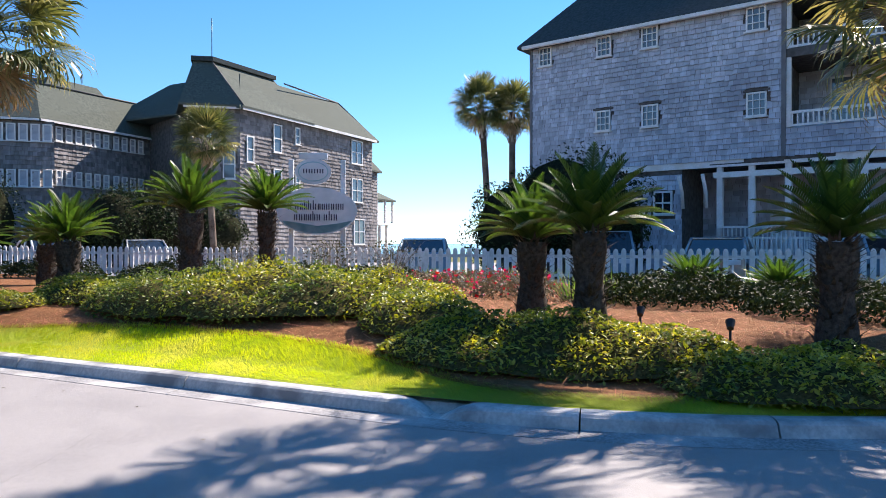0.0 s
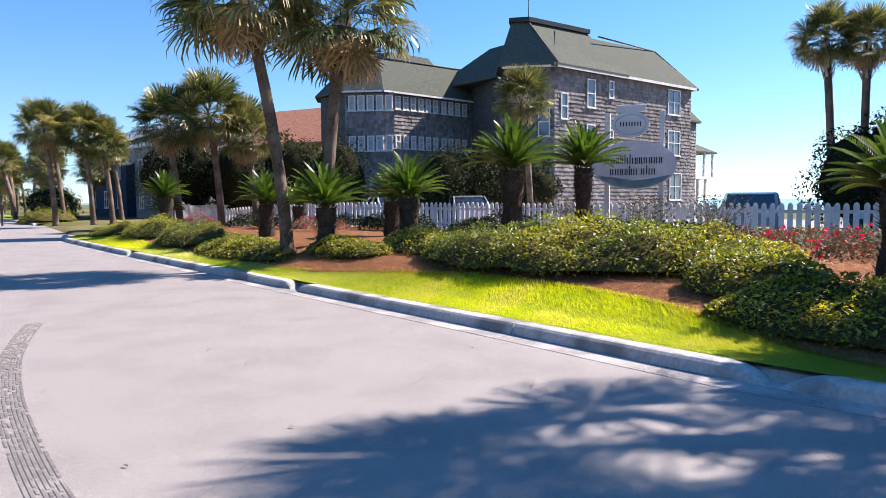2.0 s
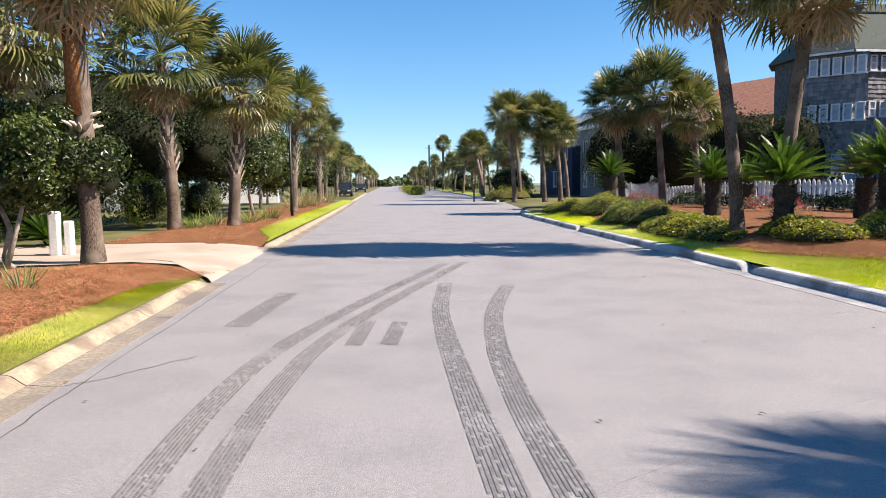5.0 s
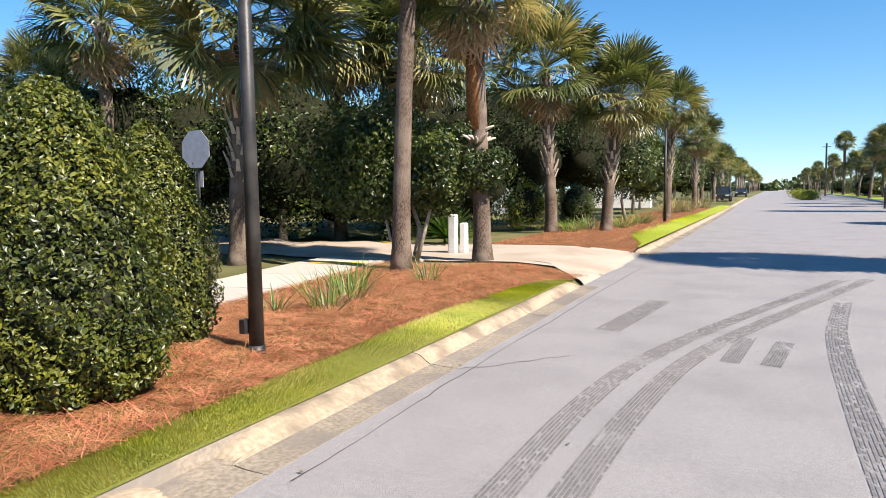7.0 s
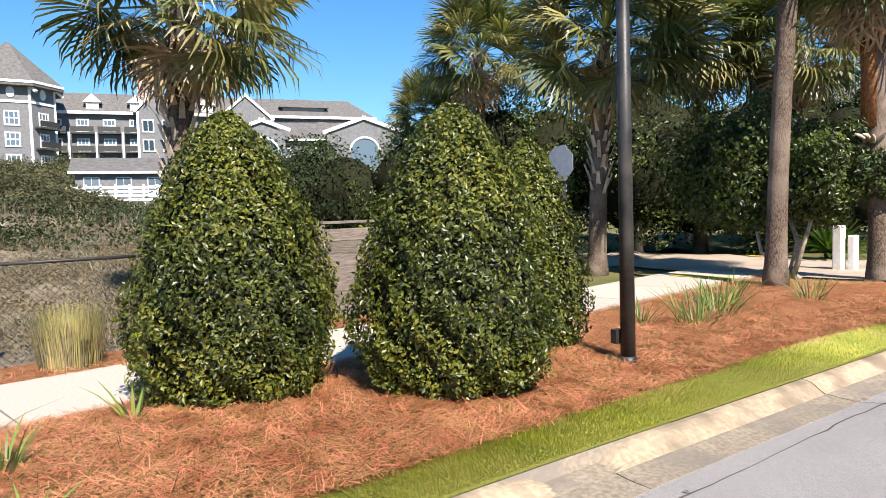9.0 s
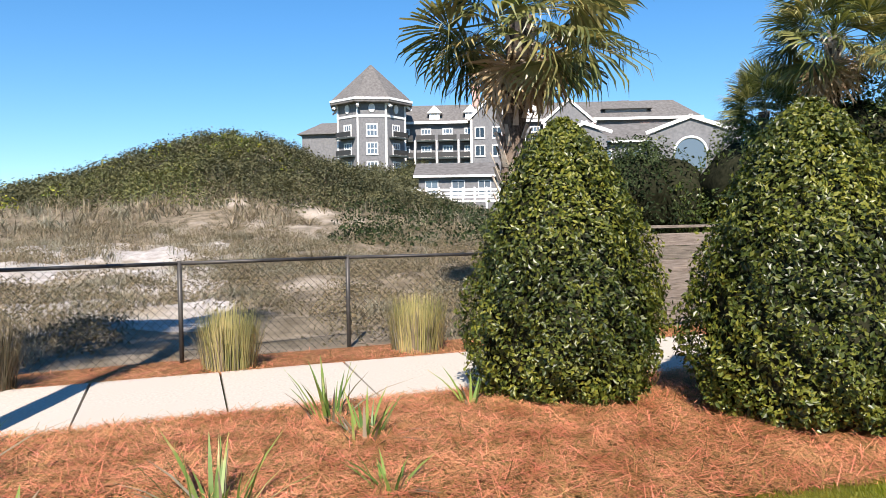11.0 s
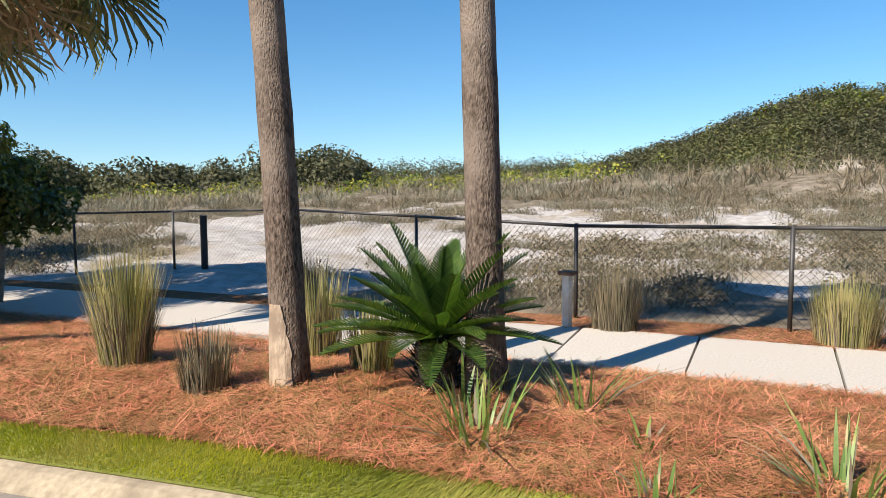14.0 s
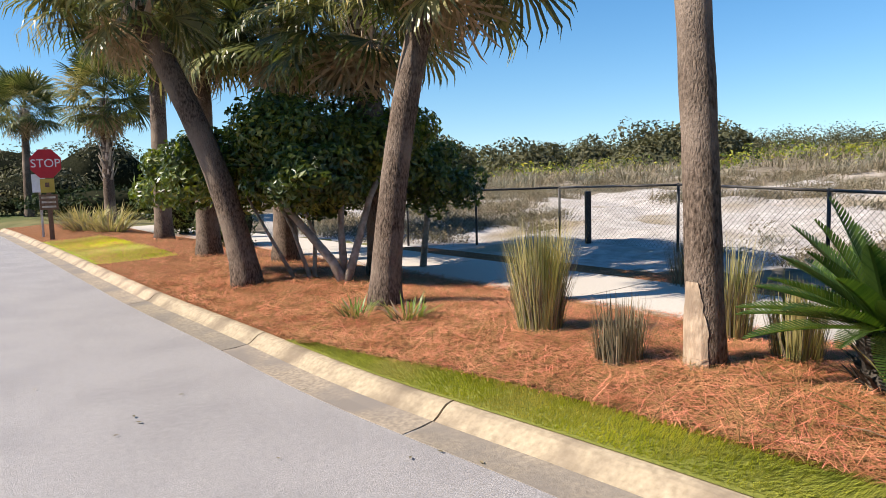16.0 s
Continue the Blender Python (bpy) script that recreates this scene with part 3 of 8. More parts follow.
def gz(x, y):
    """Height of the ground."""
    x, y = np.asarray(x, float), np.asarray(y, float)
    dl, dr = XL(y) - x, x - XR(y)
    bed = np.interp(dl, [0, 0.8, 1.5, 2.2, 3.2, 5, 6.5, 12, 25, 37, 52, 77, 150, 400], [0.10, 0.14, 0.2, 0.2, 0.11, 0.08, 0.03, 0.22, 0.72, 1.3, 2.1, 2.8, 3.4, 3.6])
    flat = np.interp(dl, [0, 0.8, 2, 8, 400], [0.10, 0.14, 0.16, 0.12, 0.2])
    k = step(7, 16, y)
    left = bed * (1 - k) + flat * k
    ramp = step(10.0, 11.4, y) * (1 - step(16.6, 17.8, y))
    left = left * (1 - ramp + ramp * np.clip((dl + 0.15) / 1.5, 0, 1))
    left = left + (hump(x, y, -46, -9, 9.5, 8.5, 4.7) + hump(x, y, -45, 0, 8, 5, 0.6) + hump(x, y, -46, -20, 9, 8, 0.9) + hump(x, y, -125, 25, 40, 60, 8.5)) * (1 - step(40, 110, y))
    left = left + np.where(dl > 8, 0.16 * np.sin(x * 0.9 + y * 0.5) * np.sin(y * 0.7 - x * 0.3) * np.clip((dl - 8) / 10, 0, 1), 0)
    left = left + np.where(dl > 6.5, (0.09 * np.sin(x * 1.9 - y * 1.1 + 1.0) * np.sin(y * 1.6 + x * 0.8) + 0.05 * np.sin(x * 3.7 + y * 2.9)) * np.clip((dl - 6.5) / 4, 0, 1), 0)
    right = np.interp(dr, [0, 0.8, 2, 4, 7, 12, 20, 30, 45, 70, 110, 400], [0.14, 0.17, 0.50, 0.62, 0.55, 0.4, 0.3, 0.25, 0, -1, -4, -5])
    rflat = np.interp(dr, [0, 1, 30, 80, 120, 400], [0.13, 0.15, 0.2, 0, -3, -5])
    kr = step(26, 33, y)
    right = right * (1 - kr) + rflat * kr
    return np.where(dl > 0, left, np.where(dr > 0, right, -0.08))


def steps(*rows):
    return np.unique(np.round(np.concatenate([np.arange(a, b, s) for a, b, s in rows]), 3))


def grid_faces(nx, ny):
    i, j = np.meshgrid(np.arange(nx - 1), np.arange(ny - 1), indexing="ij")
    a = (i * ny + j).ravel()
    return np.stack([a, a + ny, a + ny + 1, a + 1], 1)


gx = steps((-3000, -400, 200), (-400, -100, 20), (-100, -40, 2), (-40, -20, 0.8), (-20, 30, 0.4), (30, 130, 4), (130, 401, 45))
gy = steps((-3000, -300, 200), (-300, -60, 20), (-60, -20, 2), (-20, 36, 0.4), (36, 120, 4), (120, 400, 20), (400, 3600, 200))
X, Y = np.meshgrid(gx, gy, indexing="ij")
Z = gz(X, Y) - 0.03
Z = np.where((X - XL(Y) > np.where((Y > 10.3) & (Y < 17.2), 0.0, -0.55)) & (XR(Y) - X > -0.6), -0.12, Z)
F = grid_faces(len(gx), len(gy))
cx, cy = X.ravel()[F].mean(1), Y.ravel()[F].mean(1)
dune = (XW(cy) - cx > 1.8) & (cy < 9) & (cx > -150)
ground = new("ground", mesh_np("ground", np.stack([X, Y, Z], -1).reshape(-1, 3), F, [M["earth"], M["sand"], M["soil"]], dune.astype(int), True))
hill = hump(cx, cy, -46, -9, 15, 14, 1) + hump(cx, cy, -44, 1, 14, 13, 1)
bear = np.degrees(np.arctan2(-cx, cy))
far_d = np.hypot(cx, cy)
white = (bear > 102) & (bear < 184) & (far_d > 10.5) & (far_d < 28)
kind_ = np.zeros(len(F), int)
kind_[dune] = np.where(white[dune], 1, 2)
kind_[far_d > 56] = 0
ground.data.polygons.foreach_set("material_index", kind_.astype(np.int32))
tagged(ground, "sandy dune ground and scrubby earth round the street", "ground", kind="structure")

sea = new("water", mesh_np("water", [(120, -3500, -3.2), (4500, -3500, -3.2), (4500, 3500, -3.2), (120, 3500, -3.2)], [(0, 1, 2, 3)], M["sea"]))
tagged(sea, "calm blue sea beyond the beach houses", "sea", kind="structure")


def strip(name, a, b, ts, n, lift, material, label, category, parent=None):
    """A sheet between the lines x = a(y) and x = b(y), laid over the ground."""
    ts = np.asarray(ts, float)
    s = np.linspace(0, 1, n)
    x = a(ts)[:, None] * (1 - s) + b(ts)[:, None] * s
    y = np.repeat(ts[:, None], n, 1)
    z = (gz(x, y) + lift) if lift is not None else np.zeros_like(x)
    ob = under(new(name, mesh_np(name, np.stack([x, y, z], -1).reshape(-1, 3), grid_faces(len(ts), n), material, smooth=True)), parent)
    return tagged(ob, label, category, kind="structure")


road = strip("road", lambda y: XL(y) + 0.02, lambda y: XR(y) - 0.0, steps((-60, -20, 2), (-20, 40, 0.5), (40, 600, 10)), 24, None, M["asphalt"], "pale sun-bleached asphalt street with tyre marks", "road")
side = new("road_side_street", mesh_np("side", [(6, 34.5, 0.004), (60, 36, 0.17), (60, 50, 0.17), (8.2, 52, 0.004)], [(0, 1, 2, 3)], M["asphalt"]))
tagged(side, "asphalt mouth of a side street", "road", kind="structure")
lot = strip("road_parking_lot", lambda y: 20.2 - 0.12 * (y + 4), lambda y: 0 * y + 60, steps((-30, 34, 2)), 16, 0.02, M["asphalt"], "asphalt parking lot behind the picket fence", "parking lot")

# beds and lawns
GR_L = curve([-6.4, -5.8, -4.5, -3.2, -2.3, 0, 1.5, 2.5, 5.5, 7.4, 10.4, 11.5], [0.1, -0.55, -1.52, -2.2, -2.68, -3.25, -3.4, -3.46, -3.64, -3.66, -3.5, -3.1])

def GRL(y):
    return np.where(y < -6.1, XL(y) - 0.155, np.minimum(GR_L(y), XL(y) - 0.16))


strip("lawn_strip_left", lambda y: XL(y) - 0.15, lambda y: np.minimum(GR_L(y), XL(y) - 0.16), steps((-6.4, 11.3, 0.25)), 6, 0.0, M["lawn_dull"], "narrow mown grass strip behind the kerb", "lawn")
strip("mulch_bed_left", lambda y: GRL(y), lambda y: np.where(y < 9.5, XW(y) + 0.8, np.maximum(-9.5, XW(y) + 0.8 + (y - 9.5) * 0.9)), steps((-26, 12.6, 0.2)), 26, 0.0, M["mulch"], "bed of orange pine straw between kerb and sidewalk", "mulch bed")
strip("mulch_bed_fence", lambda y: XW(y) - 0.8, lambda y: XW(y) - 2.0, steps((-14, 8, 0.4)), 6, 0.004, M["mulch"], "pine straw along the chain-link fence", "mulch bed")
strip("mulch_bed_far", lambda y: 0 * y - 3.2 - 0.6 * step(19, 21, y), lambda y: 0 * y - 7.2, steps((16.6, 52, 0.5)), 8, 0.0, M["mulch"], "pine straw bed beyond the driveway", "mulch bed")
strip("lawn_strip_far", lambda y: 0 * y - 3.15, lambda y: 0 * y - 3.2 - 0.9 * step(17.5, 22, y), steps((17.5, 60, 0.5)), 5, 0.012, M["lawn"], "grass strip along the kerb beyond the driveway", "lawn")
GR_R = curve([-14, -1.1, 0.4, 2.3, 3.2, 4.8, 7.5, 10.2, 12, 16, 22, 30], [11.5, 6.95, 6.5, 6.35, 6.9, 7.35, 7.5, 7.1, 6.7, 6.5, 6.9, 7.2])
strip("lawn_strip_right", lambda y: XR(y) + 0.19, lambda y: np.maximum(GR_R(y), XR(y) + 0.3), steps((-14, 32, 0.3)), 6, 0.0, M["lawn"], "bright green grass strip along the kerb", "lawn")
strip("mulch_bed_right", lambda y: np.maximum(GR_R(y), XR(y) + 0.3), lambda y: 20.2 - 0.12 * (y + 4), steps((-16, 33, 0.4)), 26, 0.0, M["mulch"], "raised bed of brown pine straw in front of the picket fence", "mulch bed")
strip("lawn_strip_right_far", lambda y: XR(y) + 0.2, lambda y: XR(y) + 2.2, steps((53, 160, 3)), 4, 0.0, M["lawn"], "grass verge far along the street", "lawn")

# driveway apron on the left
strip("driveway_paving", lambda y: 0 * y - 2.62, lambda y: 0 * y - 30, steps((12.6, 16.8, 0.3)), 40, 0.008, M["paving_tan"], "pale concrete driveway apron", "driveway")
strip("driveway_apron", lambda y: 0 * y - 2.62, lambda y: np.where(y < 13, -2.65 - (y - 10.8) * 0.7, -2.65 - (17.4 - y) * 0.5), steps((10.9, 17.4, 0.25)), 6, 0.013, M["paving_tan"], "flared concrete mouth of the driveway", "driveway")

# kerbs
KERB_L = [(-0.05, -0.02), (-0.04, 0.014), (0.0, 0.036), (0.04, 0.068), (0.075, 0.09), (0.11, 0.099), (0.15, 0.102), (0.17, 0.092), (0.175, -0.1), (-0.05, -0.1)]
PAN = [(-0.30, 0.004), (-0.16, 0.007), (-0.05, 0.018), (-0.045, -0.1), (-0.30, -0.1)]
KERB_R = [(-0.05, 0.006), (-0.035, 0.03), (0.0, 0.112), (0.03, 0.136), (0.065, 0.144), (0.2, 0.146), (0.215, 0.13), (0.22, -0.1), (-0.05, -0.1)]


def kerb_piece(line, y0, y1, side, profile, material, parent, taper0=False, taper1=False, name="kerb_stone"):
    ys = np.linspace(y0 + 0.008, y1 - 0.008, max(3, int((y1 - y0) / 0.12)) if y1 - y0 < 6 else int((y1 - y0) / 0.3))
    xs = line(ys)
    dx = np.gradient(xs, ys)
    nrm = np.stack([np.ones_like(dx), -dx], 1) / np.sqrt(1 + dx * dx)[:, None] * side
    prof = np.array(profile)
    k = np.ones(len(ys))
    if taper0:
        k *= np.clip((ys - y0) / 0.32, 0.02, 1) ** 0.6
    if taper1:
        k *= np.clip((y1 - ys) / 0.32, 0.02, 1) ** 0.6
    n = len(prof)
    V = np.zeros((len(ys), n, 3))
    V[:, :, 0] = xs[:, None] + nrm[:, :1] * prof[None, :, 0]
    V[:, :, 1] = ys[:, None] + nrm[:, 1:] * prof[None, :, 0]
    V[:, :, 2] = np.where(prof[None, :, 1] > 0.02, prof[None, :, 1] * k[:, None], prof[None, :, 1])
    Fq = [(i * n + j, i * n + (j + 1) % n, (i + 1) * n + (j + 1) % n, (i + 1) * n + j) for i in range(len(ys) - 1) for j in range(n)]
    me = mesh_np("kerb_stone", V.reshape(-1, 3), Fq, material)
    bm = bmesh.new()
    bm.from_mesh(me)
    bm.verts.ensure_lookup_table()
    bm.faces.new([bm.verts[j] for j in range(n)])
    bm.faces.new([bm.verts[(len(ys) - 1) * n + j] for j in reversed(range(n))])
    bmesh.ops.recalc_face_normals(bm, faces=bm.faces)
    bm.to_mesh(me)
    bm.free()
    return under(new(name, me), parent)


kerb_left = thing("kerb_left", Matrix(), "pale tan concrete kerb with a gutter pan", "kerb", kind="structure")
cuts = [-26, -22, -18.5, -15.2, -12.4, -9.6, -6.75, -4.3, -1.6, 0.6, 2.62]
for a, b in zip(cuts[:-1], cuts[1:]):
    kerb_piece(XL, a, b, -1, KERB_L, M["concrete"], kerb_left, taper1=(b == 2.62))
for a, b, t0, t1 in [(3.0, 5.5, True, False), (5.5, 8.2, False, False), (8.2, 10.95, False, True), (16.6, 20, True, False), (20, 24, False, False), (24, 30, False, False), (30, 40, False, False), (40, 60, False, False), (60, 110, False, False)]:
    kerb_piece(XL, a, b, -1, KERB_L, M["concrete"], kerb_left, t0, t1)
for a, b in zip([-26, -20, -15.2, -9.6, -6.75, -4.3, -1.6, 0.6, 3.0, 5.5, 8.2], [-20, -15.2, -9.6, -6.75, -4.3, -1.6, 0.6, 3.0, 5.5, 8.2, 10.95]):
    kerb_piece(XL, a, b, -1, PAN, M["pan"], kerb_left, name="gutter_pan")
kerb_piece(XL, 16.6, 60, -1, PAN, M["pan"], kerb_left, name="gutter_pan")
LOW = [(-0.04, 0.004), (0.0, 0.008), (0.1, 0.01), (0.17, 0.014), (0.24, 0.1), (0.45, 0.135), (0.45, -0.1), (-0.04, -0.1)]
LOW_L = [(-0.04, 0.004), (0.0, 0.012), (0.05, 0.02), (0.12, 0.022), (0.15, 0.1), (0.4, 0.1), (0.4, -0.1), (-0.04, -0.1)]
kerb_piece(XL, 1.8, 3.8, -1, LOW_L, M["pan"], kerb_left, name="drain_slot")
kerb_right = thing("kerb_right", Matrix(), "weathered grey concrete kerb in lengths", "kerb", kind="structure")
for a, b, t0, t1 in [(-16, -12, 0, 0), (-12, -8, 0, 0), (-8, -4.5, 0, 0), (-4.5, -2, 0, 0), (-2, -0.35, 0, 0), (-0.35, 1.2, 0, 0), (1.2, 2.46, 0, 1), (2.56, 5.5, 1, 0), (5.5, 8.3, 0, 0), (8.3, 10.75, 0, 1),
                     (10.85, 14, 1, 0), (14, 17.4, 0, 0), (17.4, 20.7, 0, 1), (20.8, 25, 1, 0), (25, 29, 0, 0), (29, 33.6, 0, 1), (53, 75, 1, 0), (75, 160, 0, 0)]:
    kerb_piece(XR, a, b, 1, KERB_R, M["kerb_grey"], kerb_right, t0, t1)

for a, b in zip([-16, -8, -2, 1.2, 5.5, 10.8, 17.4, 25], [-8, -2, 1.2, 5.5, 10.8, 17.4, 25, 33.4]):
    kerb_piece(XR, a, b, 1, PAN, M["pan_grey"], kerb_right, name="gutter_pan")
for a, b in ((1.7, 3.3), (10.0, 11.6), (19.9, 21.6)):
    kerb_piece(XR, a, b, 1, LOW, M["kerb_grey"], kerb_right, name="drain_slot")

# tyre marks and patches lying on the road
def mark(points, width, label="faint dark tyre marks curving over the asphalt", ribs=8, lift=0.004):
    P = np.array(points, float)
    t = np.linspace(0, 1, len(P))
    u = np.linspace(0, 1, 40)
    Q = np.stack([np.interp(u, t, P[:, 0]), np.interp(u, t, P[:, 1])], 1)
    for _ in range(6):
        Q[1:-1] = (Q[:-2] + Q[1:-1] * 2 + Q[2:]) / 4
    d = unit(np.gradient(Q, axis=0))
    nn = np.stack([-d[:, 1], d[:, 0]], 1)
    chunks = []
    g = np.random.default_rng(int(abs(P[0, 0]) * 100 + P[0, 1] * 10))
    along = np.concatenate([[0], np.cumsum(np.linalg.norm(np.diff(Q, axis=0), axis=1))])
    for r in range(ribs):
        c = ((r + 0.5) / ribs - 0.5) * width
        w = width / ribs * 0.37
        # tread blocks, thinning out towards the far end
        s0 = np.arange(0.02 * (r % 2), along[-1] - 0.06, 0.04)
        s0 = s0[g.uniform(0, 1, len(s0)) > 0.06 + 0.45 * (s0 / along[-1]) ** 2]
        V = np.zeros((len(s0), 4, 3))
        for i, (ds, k) in enumerate(((0, -w), (0.037, -w), (0.037, w), (0, w))):
            q = s0 + ds + (0.012 if k > 0 else 0)
            for ax in (0, 1):
                V[:, i, ax] = np.interp(q, along, Q[:, ax]) + np.interp(q, along, nn[:, ax]) * (c + k)
        V[:, :, 2] = lift
        chunks.append((V.reshape(-1, 3), np.arange(len(s0) * 4).reshape(-1, 4)))
    V, Fq = join_np(chunks)
    return tagged(new("tyre_mark", mesh_np("tyre_mark", V, Fq, M["tyre"])), label, "tyre mark", "tyre marks on the street", "structure")


mark([(-1.36, 1.0), (-1.36, 3.4), (-1.36, 4.7), (-1.25, 6.0), (-0.95, 7.3), (-0.25, 9.5), (1.0, 13)], 0.21)
mark([(-1.02, 1.0), (-1.02, 3.4), (-0.98, 4.7), (-0.84, 6.2), (-0.55, 7.5), (0.15, 9.6), (1.4, 13.2)], 0.21)
mark([(0.52, 1.0), (0.52, 3.4), (0.5, 4.7), (0.5, 6.8), (0.55, 8.4), (0.8, 10.5)], 0.22)
mark([(0.84, 1.0), (0.84, 3.4), (0.84, 4.7), (0.92, 6.3), (1.15, 8.0), (1.5, 9.4), (1.75, 10.2)], 0.22)
mark([(-1.75, 7.6), (-1.5, 9.9)], 0.3, lift=0.005)
mark([(-0.42, 6.6), (-0.3, 7.8)], 0.18, lift=0.005)
mark([(-0.08, 6.6), (0.06, 7.7)], 0.18, lift=0.006)

# sidewalk of slabs
walk_l = thing("sidewalk", Matrix(), "pale concrete sidewalk in slabs beside the dune fence", "sidewalk", kind="structure")
sj = [-24, -21.5, -19, -16.5, -14, -12, -10.4, -8.8, -7.3, -5.9, -4.7, -3.5, -2.4, -1.3, -0.1, 1.15, 2.45, 3.8, 5.2, 6.6, 8, 9.6, 11.2, 12.6]
for a, b in zip(sj[:-1], sj[1:]):
    ys = np.linspace(a + 0.01, b - 0.01, 5)
    xs = XW(ys)
    dx = np.gradient(xs, ys)
    nn = np.stack([np.ones(5), -dx], 1) / np.sqrt(1 + dx * dx)[:, None]
    s = np.linspace(-0.82, 0.82, 4)
    top = np.zeros((5, 4, 3))
    top[:, :, 0] = xs[:, None] + nn[:, :1] * s
    top[:, :, 1] = ys[:, None] + nn[:, 1:] * s
    top[:, :, 2] = (0.125 + 0.035 * step(7, 12, ys))[:, None]
    low = top.copy()
    low[:, :, 2] -= 0.12
    Fq = grid_faces(5, 4).tolist()
    rim = [0, 1, 2, 3, 7, 11, 15, 19, 18, 17, 16, 12, 8, 4]
    Fq += [(rim[i], rim[(i + 1) % 14], rim[(i + 1) % 14] + 20, rim[i] + 20) for i in range(14)]
    under(new("slab", mesh_np("slab", np.vstack([top.reshape(-1, 3), low.reshape(-1, 3)]), Fq, M["paving"])), walk_l)


# ---------------------------------------------------------------- plants
def fan_leaf(L, stalk, n=26, seed=0, droop=0.5):
    """One fan leaf along +x: a stalk and n bent fingers."""
    g = np.random.default_rng(seed)
    V, F = [], []
    ang = np.linspace(-2.0, 2.0, n) + g.normal(0, 0.03, n)
    w = 0.0205 * L / 0.8
    V += [(0, -0.012, 0), (0, 0.012, 0), (stalk, 0.008, -0.03 * stalk), (stalk, -0.008, -0.03 * stalk)]
    F += [(0, 1, 2), (0, 2, 3)]
    for a in ang:
        l = L * (0.62 + 0.38 * np.cos(a * 0.55)) * g.uniform(0.88, 1.1)
        c, s = np.cos(a), np.sin(a)
        base = np.array([stalk, 0, -0.03 * stalk])
        d = np.array([c, s, 0.18 * np.cos(a) - 0.05])
        p = np.array([-s, c, 0])
        dr = droop * g.uniform(0.5, 1.4)
        p1 = base + d * l * 0.55 + np.array([0, 0, -0.05 * dr * l])
        p2 = base + d * l * 0.86 + np.array([0, 0, -0.24 * dr * l])
        p3 = base + d * l * (1.0 - 0.06 * dr) + np.array([0, 0, -0.50 * dr * l])
        k = len(V)
        up = np.array([0, 0, w * 0.5])
        V += [base, p1 - p * w + up, p1 + p * w, p2 - p * w * 0.7 + up * 0.6, p2 + p * w * 0.7, p3]
        F += [(k, k + 1, k + 2), (k + 1, k + 3, k + 4), (k + 1, k + 4, k + 2), (k + 3, k + 5, k + 4)]
    return np.array(V, float), np.array(F, int)


def turn(az, el, roll=0.0):
    return np.array((Matrix.Rotation(az, 3, "Z") @ Matrix.Rotation(-el, 3, "Y") @ Matrix.Rotation(roll, 3, "X")))


def fan_crown(R, seed, n=38, dead=10):
    g = np.random.default_rng(seed)
    live, dry = [], []
    for i in range(n + dead):
        s = i / (n - 1)
        az = i * 2.399 + g.normal(0, 0.2)
        if i < n:
            el = radians(78 - 112 * s ** 0.85) + g.normal(0, 0.08)
            V, F = fan_leaf(R * 0.52 * g.uniform(0.85, 1.12), R * g.uniform(0.42, 0.58), 36, seed * 100 + i, 0.25 + 0.55 * s)
            V = V @ turn(az, el, g.normal(0, 0.35)).T + np.array([0, 0, 0.18 * R * (0.6 - s)])
            live.append((V, F))
        else:
            el = radians(g.uniform(-82, -55))
            V, F = fan_leaf(R * 0.42, R * g.uniform(0.25, 0.42), 16, seed * 100 + i, 0.9)
            V = V @ turn(az, el, g.normal(0, 0.5)).T + np.array([0, 0, -0.08 * R])
            dry.append((V, F))
    return join_np(live), (join_np(dry) if dry else None)


CROWNS = {}


def crown_mesh(kind):
    if kind not in CROWNS:
        n, dead = {0: (54, 12), 1: (50, 16), 2: (56, 8), 3: (48, 22), 4: (26, 3)}[kind]
        live, dry = fan_crown(1.0, 11 + kind, n, dead)
        CROWNS[kind] = (mesh_np("crown", *live, M["palm_leaf"]), mesh_np("dry_leaves", *dry, M["palm_dead"]))
    return CROWNS[kind]


def boots(parent, P, r, z0, z1, n, seed, long=0.22):
    """Cut leaf bases standing off a trunk whose axis is P(z)."""
    g = np.random.default_rng(seed)
    ch = []
    for i in range(n):
        z = z0 + (z1 - z0) * i / n
        az = i * 2.4 + g.normal(0, 0.15)
        o = np.array([np.cos(az), np.sin(az), 0])
        s = np.array([-o[1], o[0], 0])
        c = P(z) + o * r * 0.92
        l = long * g.uniform(0.6, 1.3)
        w = 0.05 * g.uniform(0.8, 1.3)
        tip = c + o * l * 0.5 + np.array([0, 0, l])
        V = [c - s * w - np.array([0, 0, 0.06]), c + s * w - np.array([0, 0, 0.06]), tip + s * w * 0.6, tip - s * w * 0.6,
             c - s * w * 0.8 + o * 0.035, c + s * w * 0.8 + o * 0.035, tip + s * w * 0.5 + o * 0.02, tip - s * w * 0.5 + o * 0.02]
        ch.append((V, [(0, 1, 5, 4), (4, 5, 6, 7), (1, 2, 6, 5), (0, 4, 7, 3), (3, 7, 6, 2)]))
    V, F = join_np(ch)
    return part_np("leaf_base", V, F, M["boot"], parent, "pale split leaf bases", "stuff")


